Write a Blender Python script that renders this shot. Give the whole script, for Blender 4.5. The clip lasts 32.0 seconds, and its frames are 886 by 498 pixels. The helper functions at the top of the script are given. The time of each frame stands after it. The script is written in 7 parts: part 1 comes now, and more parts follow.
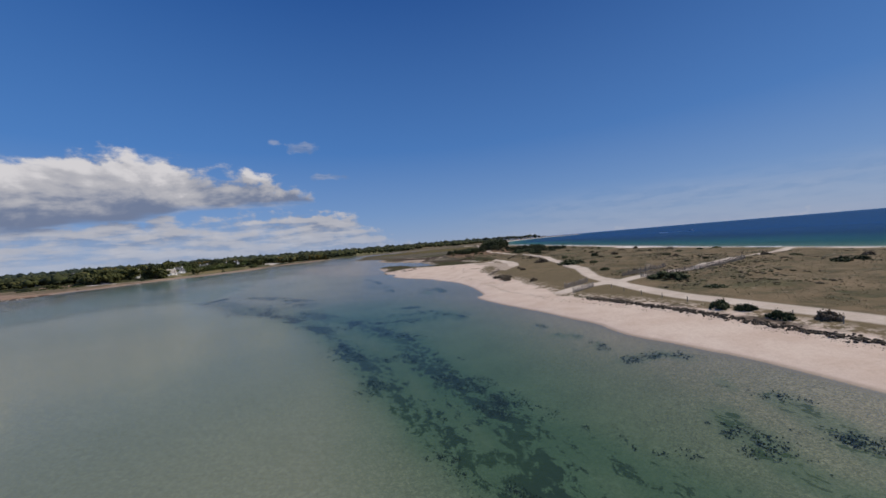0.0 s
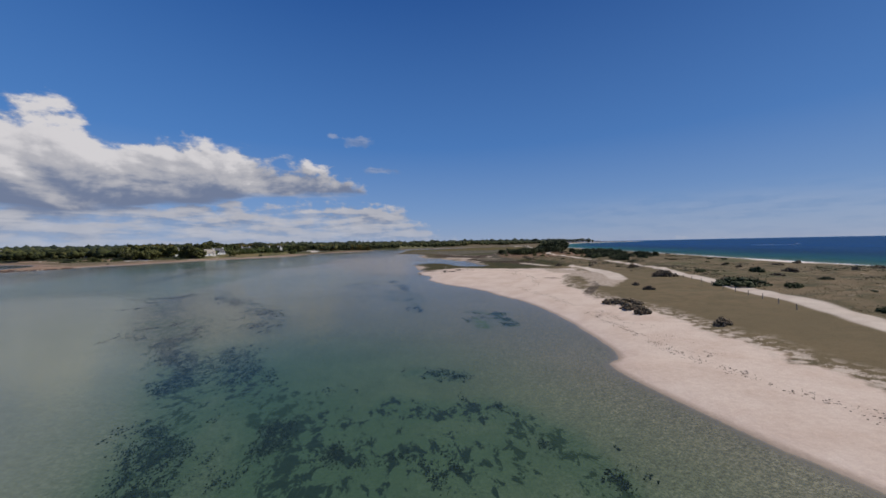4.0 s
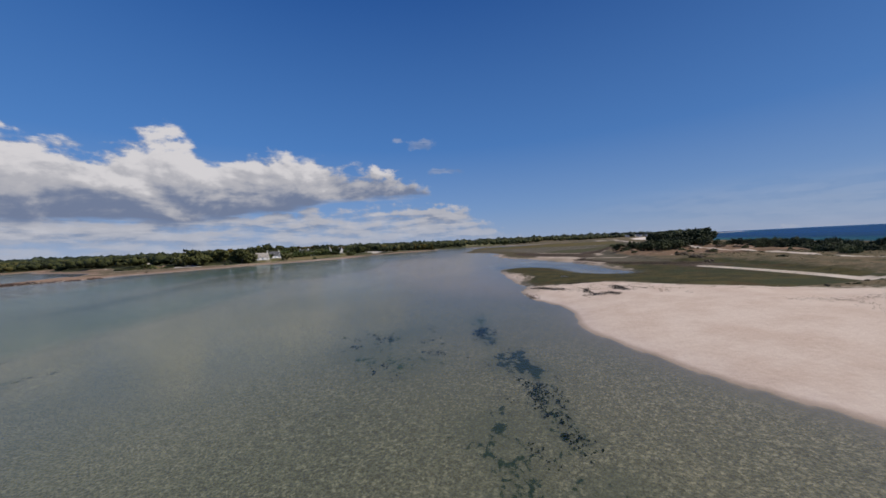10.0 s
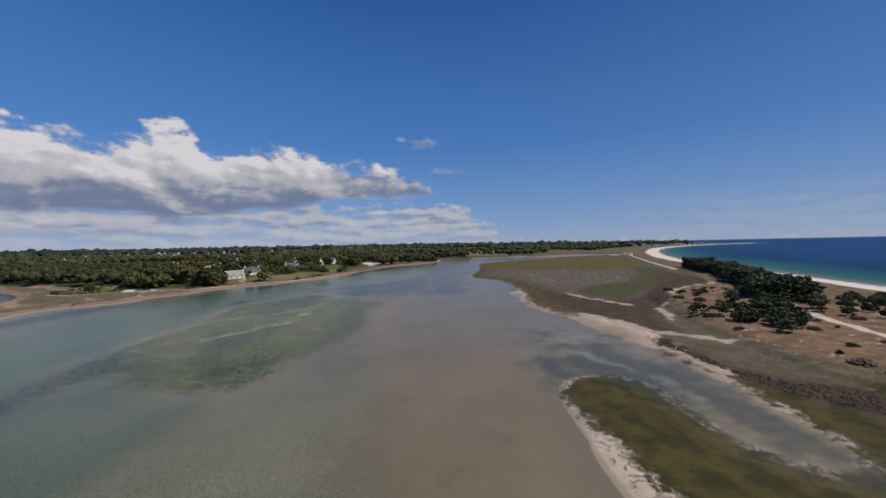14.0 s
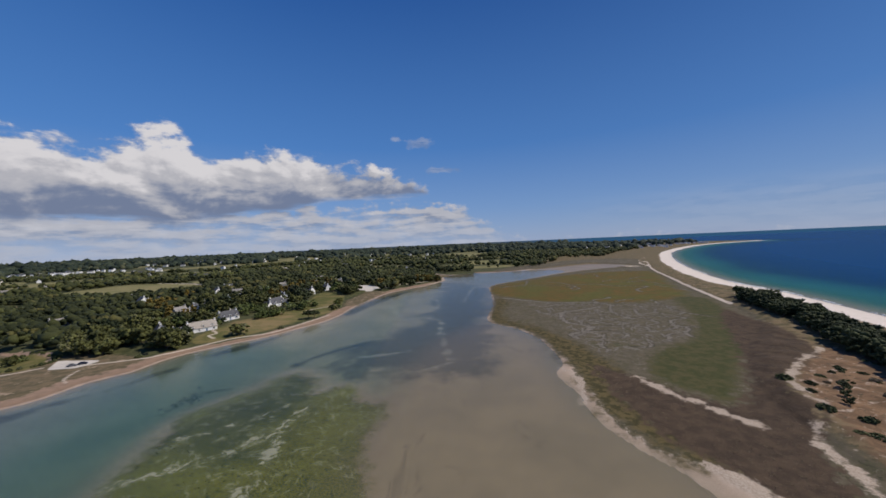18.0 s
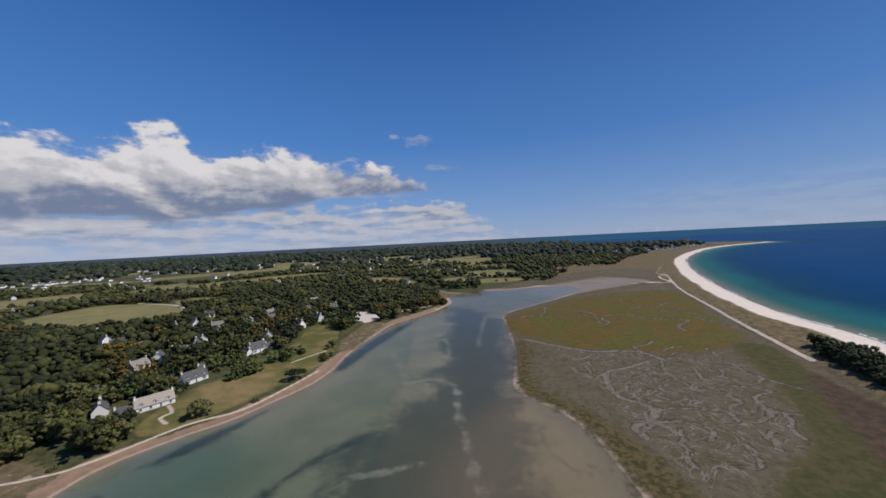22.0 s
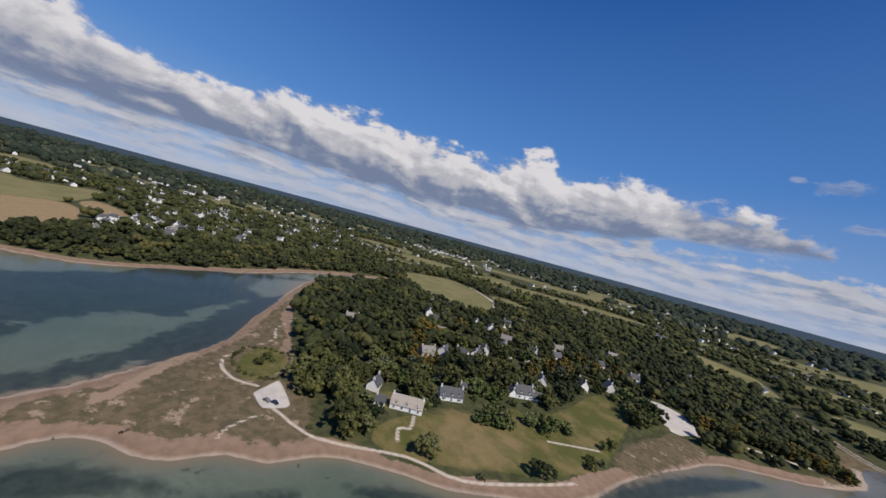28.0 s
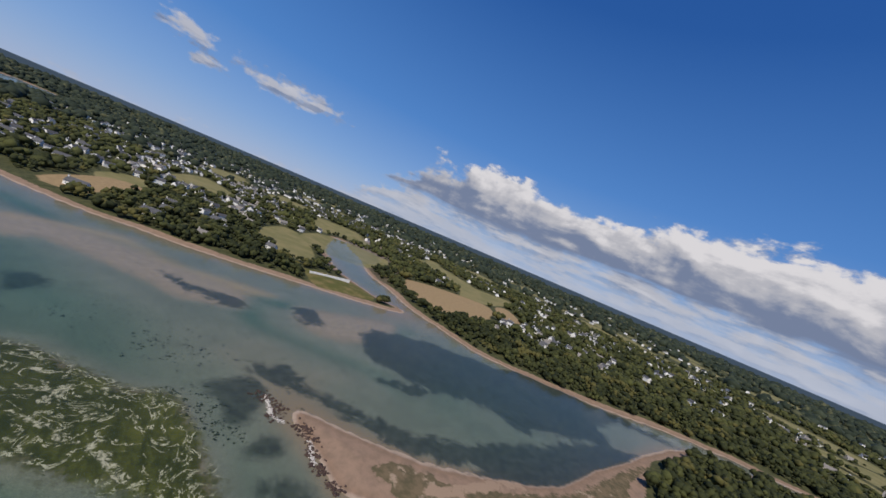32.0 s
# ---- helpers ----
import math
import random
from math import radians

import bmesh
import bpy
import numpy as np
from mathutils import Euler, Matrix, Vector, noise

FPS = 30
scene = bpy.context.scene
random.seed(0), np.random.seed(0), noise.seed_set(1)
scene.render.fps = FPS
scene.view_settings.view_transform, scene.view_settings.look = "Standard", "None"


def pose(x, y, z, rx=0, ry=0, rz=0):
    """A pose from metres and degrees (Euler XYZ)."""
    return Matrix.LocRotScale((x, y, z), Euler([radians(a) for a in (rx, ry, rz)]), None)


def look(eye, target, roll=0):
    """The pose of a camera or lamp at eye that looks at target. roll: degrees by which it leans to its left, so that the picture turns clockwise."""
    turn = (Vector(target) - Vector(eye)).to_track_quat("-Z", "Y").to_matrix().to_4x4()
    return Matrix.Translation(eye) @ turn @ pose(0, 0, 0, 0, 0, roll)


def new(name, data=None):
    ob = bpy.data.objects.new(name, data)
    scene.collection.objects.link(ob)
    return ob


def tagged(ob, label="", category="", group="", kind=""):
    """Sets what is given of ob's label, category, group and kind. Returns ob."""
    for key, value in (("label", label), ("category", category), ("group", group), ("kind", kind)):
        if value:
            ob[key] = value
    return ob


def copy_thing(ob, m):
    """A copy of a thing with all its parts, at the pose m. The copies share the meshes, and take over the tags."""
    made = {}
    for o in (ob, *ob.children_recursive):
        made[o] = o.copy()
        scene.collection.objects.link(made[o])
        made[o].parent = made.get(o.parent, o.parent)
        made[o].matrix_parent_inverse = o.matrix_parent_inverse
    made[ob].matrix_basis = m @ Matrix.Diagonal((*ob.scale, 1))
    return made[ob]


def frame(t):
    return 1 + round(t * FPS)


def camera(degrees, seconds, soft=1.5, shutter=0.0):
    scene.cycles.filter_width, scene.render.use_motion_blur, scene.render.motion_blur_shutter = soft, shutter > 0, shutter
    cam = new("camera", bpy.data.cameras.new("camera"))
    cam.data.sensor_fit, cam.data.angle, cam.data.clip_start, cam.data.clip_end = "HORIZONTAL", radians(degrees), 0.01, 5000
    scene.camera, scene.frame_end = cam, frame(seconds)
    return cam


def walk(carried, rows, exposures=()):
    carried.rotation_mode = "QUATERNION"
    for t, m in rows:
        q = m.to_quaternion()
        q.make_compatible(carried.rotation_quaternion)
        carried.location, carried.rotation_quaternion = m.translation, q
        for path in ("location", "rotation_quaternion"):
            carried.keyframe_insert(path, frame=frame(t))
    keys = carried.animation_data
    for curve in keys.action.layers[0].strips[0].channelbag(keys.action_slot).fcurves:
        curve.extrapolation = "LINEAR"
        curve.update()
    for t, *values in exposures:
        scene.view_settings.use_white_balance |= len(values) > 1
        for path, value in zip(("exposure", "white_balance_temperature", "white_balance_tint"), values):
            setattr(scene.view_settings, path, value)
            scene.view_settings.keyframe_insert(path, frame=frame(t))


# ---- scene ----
cam = camera(102.7, 32.0, soft=1.6)
walk(cam, (
    (0, pose(0.02, -0.01, 13.00, 89.20, 4.85, -17.83)),
    (0.5, pose(1.46, 5.66, 12.49, 89.29, 3.18, -16.41)),
    (1, pose(2.89, 11.36, 12.06, 89.33, 3.88, -15.94)),
    (1.5, pose(4.32, 17.09, 11.68, 89.31, 5.16, -16.12)),
    (2, pose(5.60, 22.82, 11.49, 89.16, 4.43, -16.02)),
    (2.5, pose(6.83, 28.64, 11.49, 89.19, 3.14, -15.76)),
    (3, pose(8.24, 34.62, 11.50, 89.17, 2.47, -14.12)),
    (3.5, pose(9.60, 40.61, 11.53, 89.16, 2.18, -12.49)),
    (4, pose(10.67, 46.60, 11.56, 89.16, 1.22, -10.50)),
    (4.5, pose(11.44, 52.62, 11.60, 89.13, 0.90, -8.90)),
    (6.5, pose(11.67, 75.25, 10.88, 89.12, 1.58, -4.51)),
    (7, pose(11.76, 81.27, 10.69, 89.09, 1.31, -3.48)),
    (7.5, pose(11.88, 87.49, 10.43, 89.10, 1.97, -2.82)),
    (8, pose(11.92, 93.83, 10.27, 89.14, 1.52, -1.79)),
    (8.5, pose(11.80, 100.14, 10.32, 89.16, 2.11, -1.16)),
    (9, pose(11.65, 106.47, 10.40, 89.09, 2.68, -0.77)),
    (9.5, pose(11.44, 112.86, 10.36, 89.18, 2.93, -0.40)),
    (10, pose(11.15, 119.25, 10.25, 89.28, 2.83, -0.13)),
    (10.5, pose(10.97, 125.82, 10.25, 89.32, 3.68, -0.14)),
    (11, pose(10.66, 132.45, 10.63, 89.22, 3.39, -0.09)),
    (11.5, pose(10.35, 139.05, 12.02, 89.20, 2.44, -0.02)),
    (12, pose(10.13, 145.53, 14.59, 89.22, 3.39, -0.20)),
    (12.5, pose(9.89, 152.02, 18.17, 89.30, 1.35, 0.06)),
    (13, pose(9.61, 158.52, 22.07, 89.27, 2.21, -0.04)),
    (13.5, pose(9.16, 165.38, 26.05, 89.35, 2.02, -0.02)),
    (14, pose(8.44, 172.65, 30.16, 89.28, 1.27, -0.01)),
    (14.5, pose(7.44, 180.13, 34.23, 89.26, 1.86, -0.21)),
    (16.5, pose(1.63, 207.03, 48.22, 89.33, 2.95, -0.52)),
    (17, pose(0.46, 213.72, 52.24, 89.30, 3.36, -0.54)),
    (17.5, pose(-0.70, 220.62, 56.37, 89.26, 3.24, -0.55)),
    (18, pose(-1.87, 227.62, 60.53, 89.10, 2.54, -0.49)),
    (18.5, pose(-3.03, 234.69, 64.73, 89.08, 3.39, -0.68)),
    (19, pose(-4.07, 241.71, 68.84, 88.91, 2.63, -0.59)),
    (19.5, pose(-4.98, 248.76, 72.79, 88.89, 3.01, -0.59)),
    (20, pose(-5.90, 255.82, 76.62, 88.87, 2.86, -0.59)),
    (20.5, pose(-6.87, 262.85, 80.47, 88.86, 2.86, -0.61)),
    (21, pose(-7.89, 269.76, 84.33, 88.82, 2.83, -0.54)),
    (21.5, pose(-8.92, 276.66, 88.25, 88.75, 2.98, -0.67)),
    (22, pose(-9.96, 283.63, 92.24, 88.69, 2.86, -0.65)),
    (22.5, pose(-10.99, 290.58, 96.16, 88.65, 2.67, -0.67)),
    (23, pose(-11.99, 297.44, 99.80, 88.67, 2.94, -0.79)),
    (23.5, pose(-12.98, 304.19, 102.95, 88.75, -0.07, -0.47)),
    (24, pose(-14.04, 310.94, 105.52, 88.69, 5.71, -1.48)),
    (24.5, pose(-15.24, 317.82, 107.39, 88.56, 6.95, -1.97)),
    (25, pose(-16.67, 324.86, 108.57, 88.70, -5.70, 6.48)),
    (25.5, pose(-18.34, 331.84, 109.27, 87.34, -17.81, 17.07)),
    (27.5, pose(-32.39, 355.21, 105.22, 87.49, -14.08, 42.93)),
    (28, pose(-36.78, 359.10, 104.73, 87.48, -15.00, 49.07)),
    (28.5, pose(-41.29, 362.64, 104.42, 87.43, -15.57, 55.68)),
    (29, pose(-45.79, 365.66, 104.22, 87.40, -16.56, 62.23)),
    (29.5, pose(-50.36, 367.98, 104.12, 87.42, -17.23, 69.08)),
    (30, pose(-55.18, 369.52, 104.06, 87.49, -17.69, 75.75)),
    (30.5, pose(-60.20, 370.38, 103.88, 87.56, -19.52, 83.73)),
    (31, pose(-65.14, 370.66, 103.56, 87.58, -23.55, 92.38)),
    (31.5, pose(-70.01, 370.63, 103.20, 87.72, -23.32, 100.39)),
    (32, pose(-74.85, 370.36, 102.98, 87.65, -23.03, 107.75)),
), exposures=((0, 0.0), (14, 0.0), (22, 0.09), (32, 0.11)))

# ---- light ----
SUN_AZ, SUN_EL = 88.0, 51.0        # degrees clockwise from +y, and above the horizon
# backdrop tones past the ground sheet, with distance haze in the colour
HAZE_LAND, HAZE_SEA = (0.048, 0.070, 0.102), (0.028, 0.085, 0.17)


class Nodes:
    """Short hand for a node tree."""

    def __init__(self, tree):
        self.tree = tree
        tree.nodes.clear()

    def add(self, kind, ins=(), **props):
        n = self.tree.nodes.new(kind)
        for k, v in props.items():
            if k == "operation":
                n.operation = v
            elif k == "data_type":
                n.data_type = v
            elif k == "blend_type":
                n.blend_type = v
            elif k == "attribute_name":
                n.attribute_name = v
            elif k == "noise_dimensions":
                n.noise_dimensions = v
            elif k == "interpolation_type":
                n.interpolation_type = v
            elif k == "feature":
                n.feature = v
        for key, v in dict(ins).items():
            self.to(n.inputs[key], v)
        return n

    def to(self, socket, v):
        if isinstance(v, bpy.types.NodeSocket):
            self.tree.links.new(v, socket)
        elif isinstance(v, (tuple, list)) and len(v) == 3 and socket.type == "RGBA":
            socket.default_value = (*v, 1)
        else:
            socket.default_value = v

    def math(self, op, a, b=0.0, c=None):
        ins = {0: a, 1: b}
        if c is not None:
            ins[2] = c
        return self.add("ShaderNodeMath", ins, operation=op).outputs[0]

    def mix(self, f, a, b, how="MIX"):
        n = self.add("ShaderNodeMix", {}, data_type="RGBA", blend_type=how)
        for s, v in ((n.inputs[0], f), (n.inputs[6], a), (n.inputs[7], b)):
            self.to(s, v)
        return n.outputs[2]

    def noise(self, scale, detail=4.0, rough=0.55, vec=None, distortion=0.0):
        n = self.add("ShaderNodeTexNoise", {"Scale": scale, "Detail": detail, "Roughness": rough, "Distortion": distortion})
        if vec is not None:
            self.to(n.inputs["Vector"], vec)
        return n.outputs["Fac"]

    def step(self, v, lo, hi, a=0.0, b=1.0):
        n = self.add("ShaderNodeMapRange", {"Value": v, "From Min": lo, "From Max": hi, "To Min": a, "To Max": b}, interpolation_type="SMOOTHSTEP")
        return n.outputs[0]

    def attr(self, name):
        return self.add("ShaderNodeAttribute", attribute_name=name).outputs["Fac"]

    def scaled(self, vec, s):
        n = self.add("ShaderNodeVectorMath", {0: vec, 1: s}, operation="MULTIPLY")
        return n.outputs[0]


def build_world():
    world = bpy.data.worlds.new("sky")
    scene.world = world
    world.use_nodes = True
    n = Nodes(world.node_tree)
    out = n.add("ShaderNodeOutputWorld")
    sky = n.add("ShaderNodeTexSky")
    sky.sky_type, sky.sun_disc = "NISHITA", False
    sky.sun_elevation, sky.sun_rotation = radians(SUN_EL), radians(SUN_AZ)
    sky.altitude, sky.air_density, sky.dust_density, sky.ozone_density = 10, 1.0, 0.0, 1.5
    vec = n.add("ShaderNodeTexCoord").outputs["Generated"]
    xyz = n.add("ShaderNodeSeparateXYZ", {0: vec})
    x, y, z = xyz.outputs
    az = n.math("MULTIPLY", n.math("ARCTAN2", x, y), 180 / math.pi)
    el = n.math("MULTIPLY", n.math("ARCSINE", z), 180 / math.pi)
    # cumulus bank: the height of its top along the horizon
    ramp = n.add("ShaderNodeValToRGB", {0: n.math("DIVIDE", n.math("ADD", az, 180.0), 360.0)})
    stops = ((-180, 0), (-156, 0.2), (-122, 1.5), (-113, 9), (-97, 12), (-88, 10.5), (-68, 13.5), (-44, 12.2), (-37, 14.0), (-33, 12.2), (-20, 13.6), (-14, 11), (-4, 9.5), (0, 5.2), (8, 4.2), (26, 1.2), (60, 0))
    el_ramp = ramp.color_ramp.elements
    for k, (a, h) in enumerate(stops):
        e = el_ramp[k] if k < 2 else el_ramp.new(0.999)
        e.position = (a + 180) / 360
        e.color = (h / 16, h / 16, h / 16, 1)
    # clear blue of a dry summer air mass over the sky model
    air = n.add("ShaderNodeValToRGB", {0: n.math("DIVIDE", el, 60.0)})
    air_stops = ((0.0, (0.36, 0.49, 0.72)), (0.09, (0.235, 0.415, 0.72)), (0.25, (0.088, 0.275, 0.64)), (0.6, (0.018, 0.118, 0.40)), (1.0, (0.010, 0.080, 0.33)))
    for k, (at, c) in enumerate(air_stops):
        e = air.color_ramp.elements[k] if k < 2 else air.color_ramp.elements.new(0.999)
        e.position, e.color = at, (*c, 1)
    blue = n.mix(1.0, air.outputs[0], (11.3, 11.8, 13.2), "MULTIPLY")
    blue = n.mix(1.0, blue, n.mix(n.step(az, -50.0, 50.0), (1.06, 1.06, 1.06), (0.86, 0.86, 0.88)), "MULTIPLY")
    tone = n.mix(0.80, n.mix(1.0, sky.outputs[0], (0.9, 0.95, 1.1), "MULTIPLY"), blue)
    top = n.math("ADD", n.math("MULTIPLY", ramp.outputs[0], 16.0), n.step(ramp.outputs[0], 0.1, 0.5, 0.0, 1.2))
    sky_plan = n.add("ShaderNodeCombineXYZ", {0: az, 1: n.math("MULTIPLY", el, 1.7), 2: 0.0}).outputs[0]
    lit_plan = n.add("ShaderNodeCombineXYZ", {0: n.math("ADD", az, 0.9), 1: n.math("ADD", n.math("MULTIPLY", el, 1.7), 1.5), 2: 0.0}).outputs[0]
    puff, puff_lit = n.noise(0.12, 6, 0.55, sky_plan, 0.2), n.noise(0.12, 6, 0.55, lit_plan, 0.2)
    lump = n.noise(0.42, 5, 0.6, sky_plan)
    long_ = n.add("ShaderNodeCombineXYZ", {0: n.math("MULTIPLY", az, 0.42), 1: n.math("MULTIPLY", el, 2.1), 2: 4.0}).outputs[0]
    streak = n.noise(0.33, 5, 0.55, long_)
    billow = n.math("SUBTRACT", n.math("ADD", n.math("MULTIPLY", puff, 0.75), n.math("MULTIPLY", lump, 0.25)), 0.5)
    edge = n.math("ADD", n.math("SUBTRACT", top, el), n.math("MULTIPLY", billow, 17.0))
    foot = n.step(az, -36.0, -10.0, 4.5, 7.6)
    rise = n.math("ADD", n.math("SUBTRACT", el, foot), n.math("MULTIPLY", n.math("SUBTRACT", streak, 0.5), 3.0))
    upper = n.math("MULTIPLY", n.step(edge, -0.3, 1.5), n.step(rise, -0.5, 0.9))
    # a second, lower row of small heaps over the horizon
    row_top = n.math("MULTIPLY", n.step(az, 15.0, 1.0, 0.0, 6.6), n.step(az, -128.0, -112.0))
    row_edge = n.math("ADD", n.math("SUBTRACT", row_top, el), n.math("MULTIPLY", n.math("SUBTRACT", n.math("ADD", n.math("MULTIPLY", lump, 0.7), n.math("MULTIPLY", streak, 0.3)), 0.5), 11.0))
    lower = n.math("MULTIPLY", n.step(row_edge, -0.2, 1.6), n.step(n.math("ADD", n.math("MULTIPLY", streak, 0.8), n.math("MULTIPLY", lump, 0.3)), 0.40, 0.62, 0.30, 0.90))
    body = n.math("MAXIMUM", upper, lower)
    # two small stray clouds and a thin veil over the sea
    for a0, e0, wa, we in ((-2.8, 15.8, 2.4, 0.9), (-6.5, 16.4, 1.0, 0.5), (1.0, 11.6, 2.8, 0.5), (-136, 9.9, 8.0, 1.5), (-148.5, 10.6, 3.0, 1.4), (-146, 8.2, 2.2, 0.8)):
        dx = n.math("DIVIDE", n.math("SUBTRACT", az, a0), wa)
        dy = n.math("DIVIDE", n.math("SUBTRACT", el, e0), we)
        r = n.math("SQRT", n.math("ADD", n.math("MULTIPLY", dx, dx), n.math("MULTIPLY", dy, dy)))
        spot = n.step(n.math("ADD", r, n.math("MULTIPLY", n.math("SUBTRACT", lump, 0.5), 3.0)), 1.1, 0.3)
        body = n.math("MAXIMUM", body, n.math("MULTIPLY", spot, 0.85 if a0 < -100 else 0.36))
    veil = n.math("MULTIPLY", n.math("MULTIPLY", n.step(el, 7.5, 3.0), n.step(az, 15.0, 45.0)), n.math("MULTIPLY", streak, 0.32))
    body = n.math("MAXIMUM", body, veil)
    # lit flanks towards the sun, grey flat feet
    relief = n.math("MULTIPLY", n.math("SUBTRACT", puff, puff_lit), 3.4)
    shade_up = n.step(n.math("SUBTRACT", n.math("ADD", rise, n.math("MULTIPLY", relief, 3.4)), n.step(az, -30.0, -8.0, 0.0, -1.6)), 8.5, -0.4)
    bands = n.step(n.math("SUBTRACT", streak, n.noise(0.33, 5, 0.55, n.add("ShaderNodeVectorMath", {0: long_, 1: (0.25, 1.5, 0.0)}, operation="ADD").outputs[0])), 0.06, -0.12)
    shade_low = n.math("MULTIPLY", bands, n.step(lump, 0.62, 0.40, 0.55, 0.95))
    shade = n.math("ADD", n.math("MULTIPLY", shade_up, upper), n.math("MULTIPLY", n.math("ADD", 0.30, n.math("MULTIPLY", shade_low, 0.50)), n.math("SUBTRACT", 1.0, upper)))
    shade = n.math("MAXIMUM", n.math("MINIMUM", n.math("SUBTRACT", shade, n.math("MULTIPLY", relief, 0.22)), 1.0), 0.0)
    cloud = n.mix(n.step(shade, 0.0, 0.40), (0.64, 0.622, 0.642), (0.43, 0.43, 0.47))
    cloud = n.mix(n.step(shade, 0.34, 0.95), cloud, (0.160, 0.200, 0.305))
    cloud = n.mix(n.math("MULTIPLY", n.step(el, 4.5, 0.3), 0.55), cloud, (0.36, 0.42, 0.555))
    # below the horizon: painted hazy land and sea beyond the ground sheet
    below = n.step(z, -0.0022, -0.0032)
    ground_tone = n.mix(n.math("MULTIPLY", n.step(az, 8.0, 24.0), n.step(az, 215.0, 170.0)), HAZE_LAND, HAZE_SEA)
    bg_sky = n.add("ShaderNodeBackground", {0: tone, 1: 0.062})
    bg_cloud = n.add("ShaderNodeBackground", {0: cloud, 1: 1.0})
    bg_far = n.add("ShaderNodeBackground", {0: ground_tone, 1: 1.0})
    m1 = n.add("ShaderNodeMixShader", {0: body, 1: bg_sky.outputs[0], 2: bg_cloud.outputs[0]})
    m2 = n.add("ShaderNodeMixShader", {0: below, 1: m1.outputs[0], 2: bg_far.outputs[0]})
    n.to(out.inputs[0], m2.outputs[0])


build_world()
sun_data = bpy.data.lights.new("sun", "SUN")
sun_data.energy, sun_data.angle, sun_data.color = 3.75, radians(0.53), (1.0, 0.925, 0.83)
sun = new("sun", sun_data)
a, e = radians(SUN_AZ), radians(SUN_EL)
sun.matrix_world = look((0, 0, 400), (-math.sin(a) * math.cos(e), -math.cos(a) * math.cos(e), 400 - math.sin(e)))
scene.view_settings.exposure = 0.0

# ---- plan: outlines in metres ----
SHORE_EAST = [(39, -260), (37, -120), (36, -40), (36, 0), (35.8, 14), (36, 22), (34.8, 29), (33.5, 35), (34.6, 40), (34, 47), (33.2, 54), (32, 61), (31.3, 67), (31.1, 73), (31.6, 76.3), (34.2, 78),
              (36, 85), (37.8, 95), (38, 100), (38.6, 106), (38.2, 113), (36.6, 121), (36, 127), (34, 134), (32.6, 138), (30.2, 143), (28.6, 149), (26.8, 157), (27.1, 162), (28.6, 168), (28.4, 174),
              (26.4, 180), (25.8, 186), (26.8, 191), (29.6, 198), (28.4, 205), (29.4, 212), (29.3, 219), (29.9, 231), (31, 240), (34, 249)]
BACKSHORE = [(38, 19), (39, 30), (37, 46), (33, 62), (32, 74), (35, 80), (38, 100), (39, 112), (38, 122), (34, 134), (31, 146), (28, 157), (28, 168), (27, 182), (27, 192), (28.5, 205), (30, 220), (31, 238)]
SHOAL = [(3.4, -60), (3.6, 18), (2.6, 30), (1.2, 40), (-0.8, 53), (-4.5, 68), (-9, 80), (-15, 92), (-26, 112), (-40, 138), (-52, 152), (-78, 160), (-104, 120), (-115, 40), (-100, -60)]
TROUGH = [(9, -70), (7, 10), (5, 35), (3, 55), (-2, 72), (-6, 86), (2, 92), (14, 88), (22, 76), (25, 60), (24, 40), (22, 20), (22, -70)]
SHORE_LAGOON = [(42, 252), (49, 245), (50, 235), (51, 222), (56, 216), (61, 214), (65, 219), (63, 227), (64, 237), (66.5, 247), (64.5, 258), (66, 270), (62, 280), (60, 289), (60, 297), (59, 306), (57, 315), (53, 323), (49.5, 334),
                (47.8, 347), (48.5, 356), (50, 363), (48, 378), (49, 388), (55, 395), (57, 412), (56, 440), (50, 465), (35, 487), (32, 503)]
SHORE_MARSH = [(38, 530), (45, 556), (51, 600), (56, 650), (60, 692), (76, 724), (122, 764), (171, 810), (200, 838), (222, 868), (212, 905),
               (172, 930), (106, 911), (45, 914), (12, 884), (1, 846), (3, 800), (-28, 738)]
SHORE_WEST = [(-66, 690), (-80, 640), (-91, 590), (-94, 548), (-101, 521), (-118, 491), (-132, 472), (-144, 461), (-158, 446), (-165, 431), (-167, 415),
              (-177, 402), (-179, 386), (-186, 374), (-196, 366), (-203, 354), (-199, 340), (-197, 331), (-206, 315), (-213, 296), (-222, 292), (-228, 312),
              (-234, 333), (-243, 358), (-262, 386), (-291, 420), (-338, 447), (-381, 476), (-430, 507), (-496, 559), (-528, 640), (-545, 712)]
SHORE_NORTH = [(-562, 716), (-558, 680), (-548, 611), (-526, 540), (-494, 478), (-475, 422), (-464, 375), (-460, 328), (-482, 280), (-500, 232), (-546, 175),
               (-572, 132), (-608, 97), (-652, 62), (-694, 18), (-740, -30), (-790, -70), (-770, -86), (-706, -50), (-650, -16), (-590, 24), (-548, 66), (-511, 104), (-488, 148), (-474, 188), (-474, 222), (-464, 240),
               (-427, 206), (-401, 173), (-375, 140), (-341, 96), (-318, 62), (-301, 25), (-282, -2), (-262, -60), (-240, -150), (-205, -300)]
COAST_FAR_WEST = [(-150, -560), (-140, -900), (-300, -1250), (-640, -1330), (-1050, -1780), (-980, -2060), (-640, -1800), (-420, -2100), (-300, -4940), (-4940, -4940),
                  (-4940, 4940), (1050, 4940), (1230, 4300), (1440, 3500), (1620, 2800), (1740, 2400), (1790, 2160)]
COAST_SEA = [(1700, 2115), (1400, 1985), (1102, 1758), (779, 1406), (640, 1210), (518, 1010), (403, 791), (342, 649), (328, 589), (322, 559), (278, 430),
             (238, 300), (204, 200), (176, 100), (160, 0), (150, -120), (120, -260), (80, -330)]
